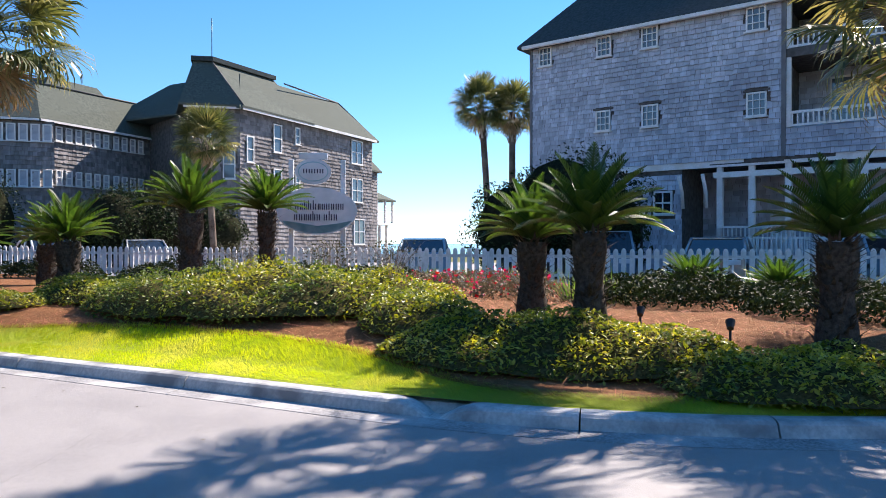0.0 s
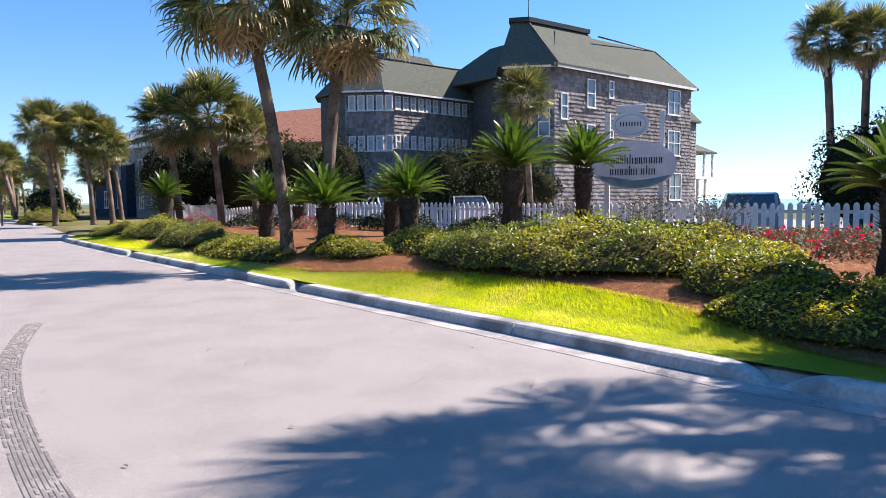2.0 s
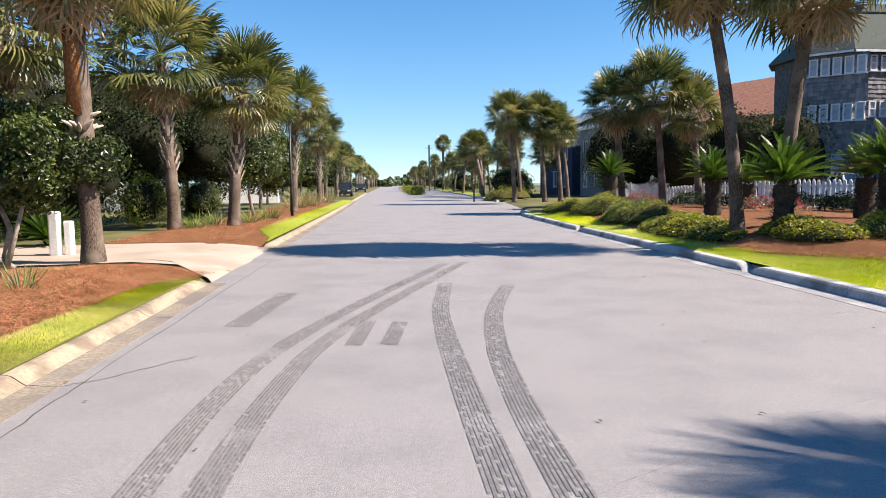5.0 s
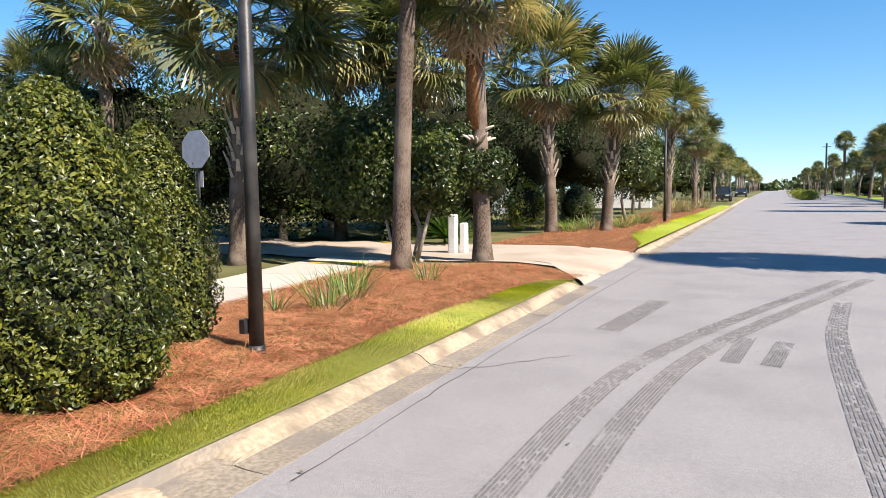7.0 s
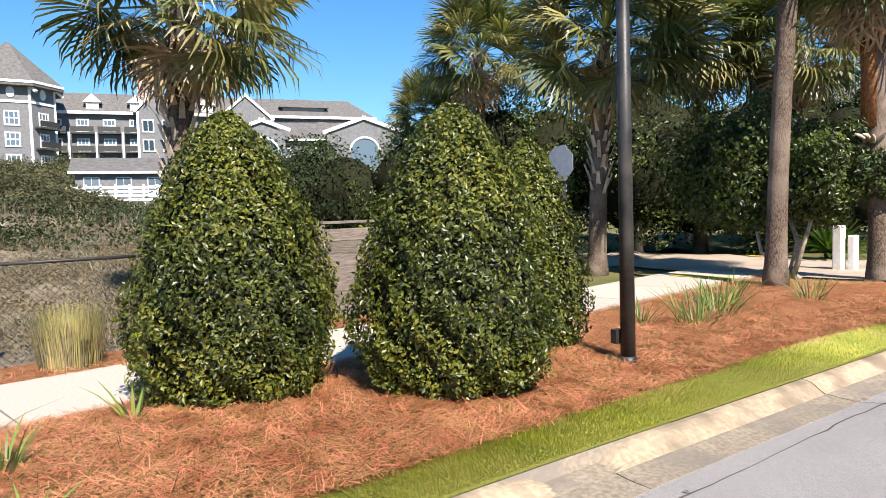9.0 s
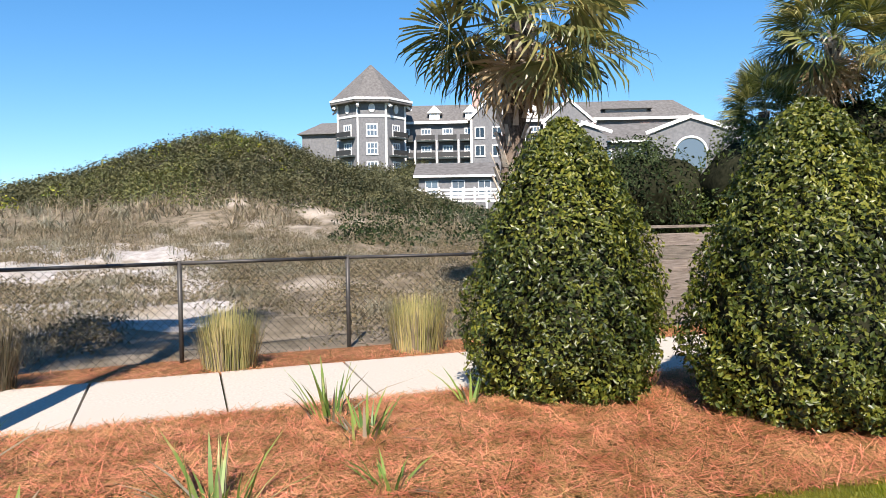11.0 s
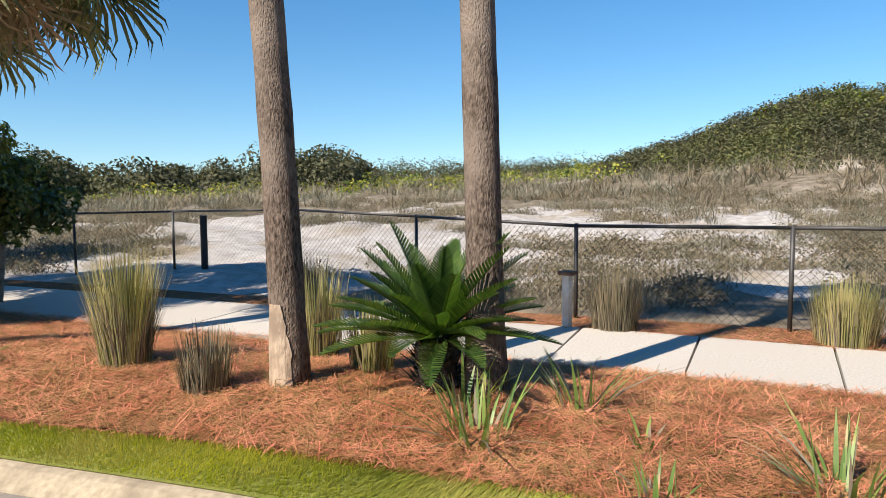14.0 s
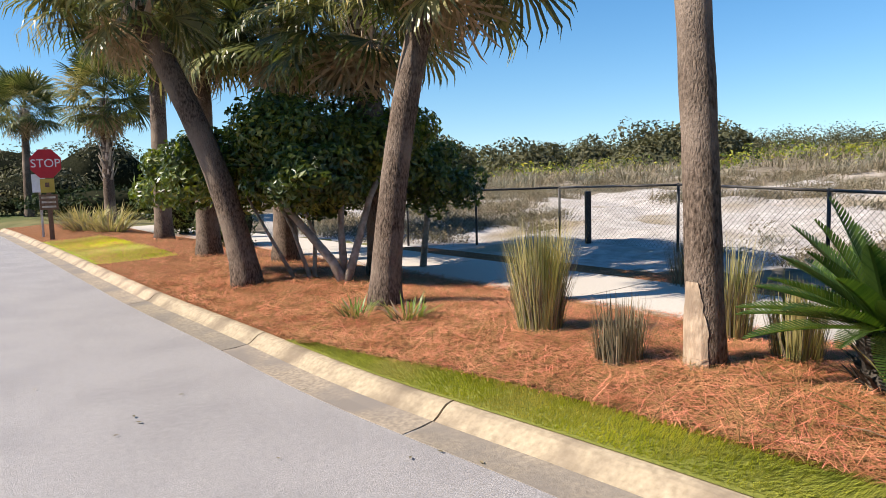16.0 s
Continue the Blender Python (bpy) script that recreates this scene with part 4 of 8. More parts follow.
def fan_palm(base, top, R, r0=0.15, r1=0.12, style="bare", kind=0, bark="trunk", label="", group="palms along the street", flare=1.35):
    """A sabal palm: trunk from base to the crown's middle at top."""
    base, top = np.array(base, float), np.array(top, float)
    th = thing("palm_tree", Matrix.Translation(base), label or "tall fan palm with a ringed grey-brown trunk", "palm tree", group)
    up = top - base
    zs = np.linspace(0, 1, 34)
    bendv = np.array([up[0], up[1], 0])
    P = lambda s: np.array([0, 0, up[2]]) * s + bendv * (0.35 * s + 0.65 * s * s)
    pts = np.array([P(s) for s in zs])
    g = np.random.default_rng(int(abs(base[0] * 31 + base[1] * 17) * 10) % 9999)
    rad = r0 + (r1 - r0) * zs + (flare - 1) * r0 * np.exp(-zs * up[2] / 0.3) + 0.0015 * np.sin(zs * 61) + g.normal(0, 0.0012, len(zs))
    pts[0, 2] -= 0.12
    tube("trunk", pts, rad, M[bark], th, 14)
    ax = lambda z: P(z / up[2])
    if style == "boots":
        boots(th, ax, r1 * 1.05, up[2] * 0.35, up[2] * 0.95, 70, kind + 3, 0.26)
    elif style == "collar":
        boots(th, ax, r1 * 1.05, up[2] * 0.8, up[2] * 0.98, 34, kind + 5, 0.3)
    else:
        boots(th, ax, r1 * 0.95, up[2] * 0.9, up[2] * 0.99, 22, kind + 7, 0.2)
    live, dry = crown_mesh(kind)
    for nm, me in (("crown", live), ("dry_leaves", dry)):
        c = under(new(nm, me), th)
        c.matrix_local = Matrix.Translation(tuple(up)) @ Matrix.Rotation(base[0] * 1.7 + base[1], 4, "Z") @ Matrix.Scale(R, 4)
    return th


def cycad_crown(L, n, seed, lift=0.0, arch=1.0):
    g = np.random.default_rng(seed)
    ch = []
    for i in range(n):
        s = i / (n - 1)
        az = i * 2.399 + g.normal(0, 0.1)
        el0 = radians(84 - 68 * s ** 0.8 + lift)
        l = L * g.uniform(0.85, 1.1)
        m = 30
        t = np.linspace(0, 1, m)
        # the frond's spine arches outward and down
        e = el0 - t ** 1.6 * radians(20 + 22 * s) * arch
        dr = np.cumsum(np.cos(e)) * l / m
        dz = np.cumsum(np.sin(e)) * l / m
        o = np.array([np.cos(az), np.sin(az), 0])
        sd = np.array([-o[1], o[0], 0])
        sp = o[None] * dr[:, None] + np.array([0, 0, 1.0])[None] * dz[:, None]
        tang = unit(np.gradient(sp, axis=0))
        nrm = unit(np.cross(tang, sd[None]))
        ll = 0.165 * L / 1.2 * np.sin(np.pi * (0.12 + 0.86 * t)) ** 0.7 + 0.01
        V, F = [], []
        for sg in (-1, 1):
            b0, b1 = sp - tang * 0.0155 * L, sp + tang * 0.0155 * L
            tip = sp + (sd[None] * sg * 0.74 + tang * 0.66 - nrm * -0.34) * ll[:, None]
            k = len(V) * 0 + sum(len(v) for v in V)
            V.append(np.stack([b0, b1, tip + tang * 0.011 * L, tip - tang * 0.011 * L - (tip - sp) * 0.06], 1).reshape(-1, 3))
            q = np.arange(2, m)[:, None] * 4 + k
            F.append(np.vstack([q + np.array([0, 1, 2]), q + np.array([0, 2, 3])]))
        k = sum(len(v) for v in V)
        w = 0.011
        V.append(np.stack([sp - sd * w, sp + sd * w], 1).reshape(-1, 3))
        q = np.arange(m - 1)[:, None] * 2 + k
        F.append(np.vstack([q + np.array([0, 1, 3]), q + np.array([0, 3, 2])]))
        ch.append((np.vstack(V), np.vstack(F)))
    return join_np(ch)


CYC = {}


def cycad(x, y, h, r, L, kind=0, n=48, label="", lean=(0, 0), z=None):
    z = gz(x, y) if z is None else z
    th = thing("sago_cycad", pose(x, y, float(z)), label or "sago cycad with a shaggy dark trunk and stiff fronds", "cycad", "cycads in the beds")
    zs = np.linspace(0, 1, 12)
    pts = np.stack([lean[0] * zs ** 2, lean[1] * zs ** 2, zs * h - 0.06], 1)
    tube("trunk", pts, r * (1 + 0.12 * np.sin(zs * 9) - 0.1 * zs), M["cycad_trunk"], th, 14)
    g = np.random.default_rng(int(abs(x * 100 + y * 10)) % 997)
    m = int(260 * h)
    s = g.uniform(0, 1, m)
    az = g.uniform(0, 6.283, m)
    P = np.stack([lean[0] * s ** 2 + np.cos(az) * r * 0.95, lean[1] * s ** 2 + np.sin(az) * r * 0.95, s * h], 1)
    out = np.stack([np.cos(az), np.sin(az), 0 * az], 1)
    V, F = blades_np(P, 0.13, 0.045, 0.6, 0.5, int(abs(x) * 10) % 91 + 3, 1, out)
    part_np("leaf_scar", V, F, M["cycad_trunk"], th, kind="stuff")
    key = (kind, n)
    if key not in CYC:
        CYC[key] = mesh_np("fronds", *cycad_crown(1.0, n, 40 + kind, -13.0 if kind == 3 else 0.0, 0.5 if kind == 3 else 1.0), M["cycad_leaf"])
    c = under(new("fronds", CYC[key]), th)
    c.matrix_local = Matrix.Translation((lean[0], lean[1], h - 0.04)) @ Matrix.Rotation(x + y * 2, 4, "Z") @ Matrix.Scale(L, 4)
    return th


def lumps(n, seed, cx, cy, cz, rx, ry, rz):
    g = np.random.default_rng(seed)
    d = unit(g.normal(0, 1, (n, 3)))
    return np.array([cx, cy, cz]) + d * np.array([rx, ry, rz]) * g.uniform(0.35, 0.86, (n, 1)), g


def leafy_tree(name, base, crowns, nleaf, size, mat, label, category, trunks=(), ratio=0.5, seed=1, group="", core=True, kind=""):
    """A tree or large shrub: limbs, a near-black core as painted inner shade, and many leaves in clumps. crowns: (x, y,
    z, rx, ry, rz), from the base.
    """
    th = thing(name, Matrix.Translation(base), label, category, group, kind)
    g = np.random.default_rng(seed)
    for i, (pts, r) in enumerate(trunks):
        tube("trunk" if i == 0 else "limb", pts, np.linspace(r, r * 0.45, len(pts)), M["branch"], th, 8)
    Ps, Ns = [], []
    vol = np.array([c[3] * c[4] + c[4] * c[5] + c[3] * c[5] for c in crowns])
    for c, v in zip(crowns, vol / vol.sum()):
        cl, _ = lumps(max(7, int(60 * v * len(crowns) ** 0.5)), seed + int(abs(c[0]) * 10), *c)
        m = int(nleaf * 3.3 * v)
        k = g.integers(0, len(cl), m)
        rad = np.array(c[3:]) * g.uniform(0.25, 0.42, (len(cl), 1))
        d = unit(g.normal(0, 1, (m, 3)))
        Ps.append(cl[k] + d * rad[k] * g.uniform(0.75, 1.1, (m, 1)))
        Ns.append(unit(d * 0.8 + unit(Ps[-1] - np.array(c[:3])) * 0.6 + np.array([0, 0, 0.35])))
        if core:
            # near-black ball painted as the shade inside the crown
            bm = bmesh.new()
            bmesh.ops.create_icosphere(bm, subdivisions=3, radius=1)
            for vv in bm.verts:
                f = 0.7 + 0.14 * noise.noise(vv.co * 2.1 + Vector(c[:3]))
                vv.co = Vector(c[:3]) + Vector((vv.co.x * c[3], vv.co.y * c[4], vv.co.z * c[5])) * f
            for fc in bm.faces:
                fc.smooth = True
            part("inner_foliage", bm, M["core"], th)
    V, F = leaves_np(np.vstack(Ps), np.vstack(Ns), size, ratio, 0.25, 0.5, seed)
    part_np("crown", V, F, M[mat], th)
    return th


def cone_bush(x, y, r, h, n, seed, label):
    """A clipped shrub, broad below and narrowing to the top."""
    z0 = float(gz(x, y))
    th = thing("clipped_shrub", pose(x, y, z0), label, "shrub", "clipped shrubs by the kerb")
    prof = lambda s: np.interp(s, [0, 0.05, 0.18, 0.35, 0.6, 0.8, 0.93, 1], [0.70, 0.84, 0.98, 1.0, 0.80, 0.55, 0.34, 0.08])
    g = np.random.default_rng(seed)
    m = n
    s = g.uniform(0, 1, m) ** 1.15
    az = g.uniform(0, 6.2832, m)
    wob = 1 + 0.06 * np.sin(az * 3 + s * 7) + 0.065 * np.sin(az * 7 - s * 13) + 0.055 * np.sin(az * 13 + s * 29)
    depth = g.uniform(0, 1, m) ** 2 * 0.16
    rr = r * prof(s) * wob - depth + np.where(g.uniform(0, 1, m) < 0.06, g.uniform(0, 0.07, m), 0)
    P = np.stack([np.cos(az) * rr, np.sin(az) * rr, 0.03 + s * h * (1 + 0.02 * np.sin(az * 4))], 1)
    N = np.stack([np.cos(az), np.sin(az), 0.25 + 0.6 * s], 1)
    V, F = leaves_np(P, N, 0.041, 0.54, 0.1, 0.65, seed)
    part_np("foliage", V, F, M["shrub_leaf"], th)
    zs = np.linspace(0.05, 0.95, 12)
    # near-black filler that stands for the shade behind the leaves
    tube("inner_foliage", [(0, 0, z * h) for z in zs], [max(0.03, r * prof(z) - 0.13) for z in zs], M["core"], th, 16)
    for i in range(5):
        a = i * 1.3
        tube("stem", [(0.05 * np.cos(a), 0.05 * np.sin(a), -0.05), (0.25 * np.cos(a), 0.25 * np.sin(a), 0.3 * h), (0.15 * np.cos(a), 0.15 * np.sin(a), 0.8 * h)], 0.018, M["branch"], th, 6)
    return th


def grass_clump(x, y, r, h, n, mat="grass_tuft", label="", lean=0.28, width=0.012, name="grass_clump", category="ornamental grass", group="grass clumps in the beds", seed=0):
    g = np.random.default_rng(int(abs(x * 70 + y * 33) * 3) % 9973 + seed)
    ob = thing(name, pose(x, y, float(gz(x, y))), label or "upright clump of tan and green ornamental grass", category, group)
    for nm, k, mt, hh, ln in (("green_blade", 0.7, mat, h, lean), ("dry_blade", 0.3, "dry_grass", h * 0.8, lean * 1.6)):
        m = max(4, int(n * k))
        a, d = g.uniform(0, 6.283, m), r * np.sqrt(g.uniform(0, 1, m))
        P = np.stack([np.cos(a) * d, np.sin(a) * d, 0 * a - 0.02], 1)
        V, F = blades_np(P, hh, width, ln, 0.5, int(g.integers(1, 9999)), 3, np.stack([np.cos(a), np.sin(a), 0 * a], 1))
        part_np(nm, V, F, M[mt], ob, kind="stuff")
    return ob


# ---------------------------------------------------------------- right side: palms and cycads
fan_palm((7.4, 13.9, 0.4), (6.6, 14.3, 6.3), 2.15, 0.14, 0.12, "collar", 0, label="tall leaning fan palm with a smooth grey trunk")
fan_palm((8.5, 14.1, 0.4), (9.0, 13.8, 6.1), 2.1, 0.15, 0.135, "collar", 1)
fan_palm((13.0, -4.2, 0.4), (12.0, -0.25, 8.1), 1.9, 0.18, 0.15, "collar", 4, label="very tall fan palm that shades the street")
fan_palm((11.3, -4.6, 0.45), (11.2, -2.4, 4.75), 1.85, 0.17, 0.14, "collar", 4)
for x, y, z, R, k in [(10.6, 31.3, 5.1, 1.8, 0), (12.3, 30.6, 5.6, 2.1, 2), (13.8, 30.0, 4.7, 1.7, 3), (8.4, 47.2, 6.2, 1.9, 1), (10.5, 46.8, 6.0, 1.9, 0), (11.6, 46.6, 5.4, 1.8, 2)]:
    fan_palm((x + 0.5, y, 0.15), (x, y, z), R, 0.17, 0.14, "collar", k)
cycad(8.25, 1.55, 1.28, 0.2, 1.0, 0)
cycad(9.15, 2.5, 1.12, 0.2, 0.9, 1)
cycad(8.2, -1.03, 1.28, 0.2, 0.92, 2)
cycad(13.5, 10.3, 1.9, 0.22, 1.15, 0)
cycad(11.3, 10.6, 1.75, 0.26, 1.2, 1)
cycad(9.9, 12.6, 1.1, 0.25, 1.05, 2)
cycad(11.4, 15.3, 1.05, 0.24, 1.0, 0)
cycad(8.0, 13.2, 1.0, 0.22, 1.05, 1)
cycad(9.0, 18.2, 1.0, 0.22, 1.0, 2)
cycad(12.1, 21.9, 0.9, 0.24, 1.0, 0)
cycad(9.2, 27.5, 1.3, 0.3, 1.1, 1)
cycad(10.2, 30.5, 0.9, 0.25, 1.0, 2)

# left side
fan_palm((-6.4, 11.0, 0.2), (-5.9, 10.9, 7.0), 2.0, 0.17, 0.135, "bare", 0, label="slender fan palm with a weathered grey trunk")
fan_palm((-5.5, 12.8, 0.15), (-5.6, 12.7, 5.8), 2.0, 0.18, 0.15, "collar", 3, label="fan palm with rusty brown fibre on its upper trunk")
fan_palm((-7.0, 22.3, 0.15), (-7.2, 22.2, 5.7), 2.3, 0.2, 0.18, "boots", 1, label="fan palm with pale criss-cross leaf bases")
fan_palm((-5.4, 23.6, 0.15), (-4.9, 23.7, 4.8), 2.0, 0.2, 0.18, "boots", 2, label="fan palm with pale criss-cross leaf bases")
fan_palm((-4.9, 34.7, 0.15), (-4.6, 34.7, 5.6), 1.9, 0.18, 0.16, "boots", 0)
fan_palm((-5.2, 50, 0.15), (-5, 50, 5.3), 1.9, 0.18, 0.16, "boots", 1)
fan_palm((-10.6, 11.1, 0.1), (-10.4, 11.3, 5.3), 2.5, 0.2, 0.18, "boots", 2)
fan_palm((-16, 12, 0.1), (-16, 12, 6.2), 2.1, 0.18, 0.16, "collar", 3)
fan_palm((-12.7, 17.9, 0.1), (-12.7, 18, 6.5), 2.7, 0.2, 0.17, "boots", 0)
fan_palm((-10.5, 19.4, 0.1), (-10.5, 19.4, 6.3), 2.6, 0.2, 0.17, "collar", 1)
fan_palm((-20.3, 12.8, 0.1), (-20.3, 12.8, 5.0), 1.6, 0.2, 0.17, "boots", 3)
fan_palm((-11.0, 2.3, 0.1), (-10.85, 2.5, 4.9), 2.05, 0.17, 0.2, "boots", 1, label="fan palm with dry leaf bases hanging from its crown")
# beside the bend
bare = fan_palm((-2.85, -4.1, 0.18), (-2.87, -4.75, 6.1), 1.25, 0.128, 0.112, "bare", 4, "trunk", "slender fan palm with bark flaked off its foot", flare=1.2)
fan_palm((-3.67, -2.96, 0.18), (-4.02, -3.48, 6.0), 1.2, 0.128, 0.108, "bare", 4)
fan_palm((-1.15, -7.12, 0.18), (-1.95, -7.3, 4.05), 1.5, 0.155, 0.13, "bare", 2)
fan_palm((0.3, -9.3, 0.18), (1.65, -9.5, 4.0), 1.35, 0.17, 0.14, "bare", 2)
fan_palm((1.06, -13.0, 0.18), (1.0, -13.0, 4.4), 1.8, 0.2, 0.17, "collar", 0)
fan_palm((2.45, -17.5, 0.18), (2.3, -17.5, 5.6), 2.0, 0.2, 0.17, "collar", 2)
fan_palm((-0.3, -11.9, 0.18), (-0.5, -11.9, 4.2), 1.8, 0.2, 0.17, "collar", 1)
fan_palm((-1.6, -9.6, 0.18), (-1.4, -9.7, 3.9), 1.7, 0.2, 0.17, "collar", 3)
fan_palm((5.5, -26.4, 0.1), (5.4, -26.4, 4.6), 1.9, 0.2, 0.17, "boots", 3)
cycad(-3.5, -3.26, 0.42, 0.16, 0.82, 3, 50, z=0.18)

# pale wood where the bark has come off the slender palm's foot
pz, pa = np.meshgrid(np.linspace(-0.02, 0.62, 14), np.linspace(-0.5, 1.0, 12), indexing="ij")
pq = np.random.default_rng(4)
edge = 0.5 + 0.5 * np.clip((0.62 - pz) / 0.3, 0, 1)
pa = 0.2 + (pa - 0.2) * edge + pq.normal(0, 0.03, pa.shape)
pr = 0.128 + 0.0256 * np.exp(-np.maximum(pz, 0) / 0.3) + 0.005
pv = np.stack([np.cos(pa) * pr - 0.002 * pz, np.sin(pa) * pr - 0.045 * pz, pz], -1).reshape(-1, 3)
part_np("bare_wood", pv, grid_faces(14, 12), M["bare_wood"], bare, "pale wood where bark has flaked off")

# clipped shrubs
cone_bush(-5.48, 1.56, 0.80, 2.18, 35000, 3, "dense dark-green glossy shrub clipped to a cone")
cone_bush(-4.55, 3.05, 0.80, 2.15, 35000, 4, "dense glossy shrub with bare twigs near its top")
cone_bush(-5.35, 4.5, 0.62, 2.05, 24000, 5, "dense dark-green glossy shrub clipped to a cone")


# ---------------------------------------------------------------- buildings
def frame_of(a, b):
    """The pose of a facade that runs from a to b (x, y): x along it, y into the house, z up; its local y < 0 is outside."""
    d = Vector((b[0] - a[0], b[1] - a[1], 0)).normalized()
    m = Matrix.Identity(4)
    m.col[0][:3], m.col[1][:3], m.col[3][:3] = d, Vector((-d.y, d.x, 0)), (a[0], a[1], 0)
    return m


WIN = {}


def window(parent, m, w, h, cols=2, rows=2, glassm="window", frame_m="white", t=0.07):
    """A window at the middle of its foot: frame with bars, sill, pane."""
    key = (round(w, 2), round(h, 2), cols, rows, glassm, frame_m)
    if key not in WIN:
        def cuts(a, b, n, bar):
            c = [a, a + t]
            for i in range(1, n):
                p = a + (b - a) * i / n
                c += [p - bar / 2, p + bar / 2]
            return c + [b - t, b]
        us, zs = cuts(-w / 2, w / 2, cols, t * 0.5), cuts(0, h, rows, t * (0.9 if rows == 2 else 0.5))
        bm = bmesh.new()
        vs = [[bm.verts.new((u, 0, z)) for z in zs] for u in us]
        for i in range(len(us) - 1):
            for j in range(len(zs) - 1):
                if i % 2 == 0 or j % 2 == 0:
                    bm.faces.new((vs[i][j], vs[i + 1][j], vs[i + 1][j + 1], vs[i][j + 1]))
        ext = bmesh.ops.extrude_face_region(bm, geom=bm.faces[:])
        for v in ext["geom"]:
            if isinstance(v, bmesh.types.BMVert):
                v.co.y = -0.07
        bmesh.ops.recalc_face_normals(bm, faces=bm.faces)
        me = bpy.data.meshes.new("frame")
        bm.to_mesh(me)
        bm.free()
        me.materials.append(M[frame_m])
        bm = box((w - t, 0.012, h - t), (0, -0.008, h / 2))
        pm = bpy.data.meshes.new("pane")
        bm.to_mesh(pm)
        bm.free()
        pm.materials.append(M[glassm])
        bm = box((w + 0.12, 0.12, 0.05), (0, -0.06, -0.025))
        sm = bpy.data.meshes.new("sill")
        bm.to_mesh(sm)
        bm.free()
        sm.materials.append(M[frame_m])
        WIN[key] = (me, pm, sm)
    ob = new("window", WIN[key][0])
    under(ob, parent)
    ob.matrix_local = m
    for nm, me in (("pane", WIN[key][1]), ("sill", WIN[key][2])):
        under(new(nm, me), ob)
    return ob


def prism(name, pts, z0, z1, material, parent, label=""):
    bm = bmesh.new()
    lo = [bm.verts.new((x, y, z0)) for x, y in pts]
    hi = [bm.verts.new((x, y, z1)) for x, y in pts]
    n = len(pts)
    bm.faces.new(lo[::-1])
    bm.faces.new(hi)
    for i in range(n):
        bm.faces.new((lo[i], lo[(i + 1) % n], hi[(i + 1) % n], hi[i]))
    return part(name, bm, material, parent, label)


def loft(name, A, za, B, zb, material, parent, label="", thick=0.12):
    """A roof from the polygon A at za up to B at zb, with an eave edge."""
    bm = bmesh.new()
    n = len(A)
    e = [bm.verts.new((x, y, za - thick)) for x, y in A]
    lo = [bm.verts.new((x, y, za)) for x, y in A]
    hi = [bm.verts.new((x, y, zb)) for x, y in B]
    bm.faces.new(e[::-1])
    bm.faces.new(hi)
    for i in range(n):
        j = (i + 1) % n
        bm.faces.new((e[i], e[j], lo[j], lo[i]))
        bm.faces.new((lo[i], lo[j], hi[j], hi[i]))
    return part(name, bm, material, parent, label)


def grow(pts, d):
    """Moves each edge of a polygon out by d (anticlockwise corners)."""
    P = [Vector((x, y)) for x, y in pts]
    out = []
    n = len(P)
    for i in range(n):
        a, b, c = P[i - 1], P[i], P[(i + 1) % n]
        e1, e2 = (b - a).normalized(), (c - b).normalized()
        n1, n2 = Vector((e1.y, -e1.x)), Vector((e2.y, -e2.x))
        k = (n1 + n2).normalized()
        out.append(b + k * d / max(0.3, k.dot(n1)))
    return [(v.x, v.y) for v in out]


def shingles(parent, m, u0, u1, z0, z1, course=0.2, wide=0.2, holes=(), mat="shingle", seed=3):
    """Rows of overlapping split shingles on a facade."""
    g = np.random.default_rng(seed)
    ch = []
    z = z0
    while z < z1 - 0.02:
        zt = min(z + course * 1.25, z1)
        u = u0 + g.uniform(-wide, 0)
        while u < u1:
            w = wide * g.uniform(0.6, 1.5)
            a, b = max(u, u0), min(u + w - 0.008, u1)
            u += w
            mu = (a + b) / 2
            if b - a < 0.02 or any(h0 - 0.02 < mu < h1 + 0.02 and k0 - 0.02 < z + course * 0.6 < k1 + 0.02 for h0, h1, k0, k1 in holes):
                continue
            zb = z + g.normal(0, 0.012)
            t = -0.045 - g.uniform(0, 0.03)
            ch.append(([(a, t, zb), (b, t, zb), (b, -0.008, zt), (a, -0.008, zt), (a, -0.002, zb), (b, -0.002, zb)], [(0, 1, 2, 3), (4, 5, 1, 0)]))
        z += course
    V, F = join_np(ch)
    ob = part_np("shingle", V, F, M[mat], parent, "weathered grey cedar shingles", "stuff")
    ob.matrix_local = m
    return ob


def at(m, u, z, y=0.0):
    return m @ Matrix.Translation((u, y, z))


# the shingled inn
inn = thing("shingled_inn", Matrix(), "weathered cedar-shingled inn with a dark green mansard roof", "hotel building")
IA, IB, IC, ID = (28.9, 27.7), (30.6, 25.4), (44.6, 24.6), (45.4, 36)
inn_poly = [IA, IB, IC, ID, (33, 36), (30.4, 29.3)]
prism("wall", inn_poly, 0.1, 9.35, M["shingle_wall"], inn)
wing_poly = [(23.0, 35.7), (24.6, 34.0), (32.4, 34.0), (32.4, 31.0), (36, 31.0), (36, 40), (24, 40), (23.0, 38.6)]
prism("wall", wing_poly, 0.1, 8.35, M["shingle_wall"], inn)
mf = frame_of(IB, IC)
wins = [(0.82, 6.35, 0.62, 1.55, 1, 2), (3.21, 7.2, 0.8, 1.75, 1, 2), (5.13, 7.95, 0.5, 1.1, 1, 2), (11.9, 7.4, 1.5, 1.75, 2, 2), (11.95, 4.6, 1.5, 1.75, 2, 2), (12.2, 1.5, 1.5, 1.9, 2, 2), (3.2, 4.6, 0.8, 1.6, 1, 2), (5.12, 5.0, 0.5, 1.0, 1, 2)]
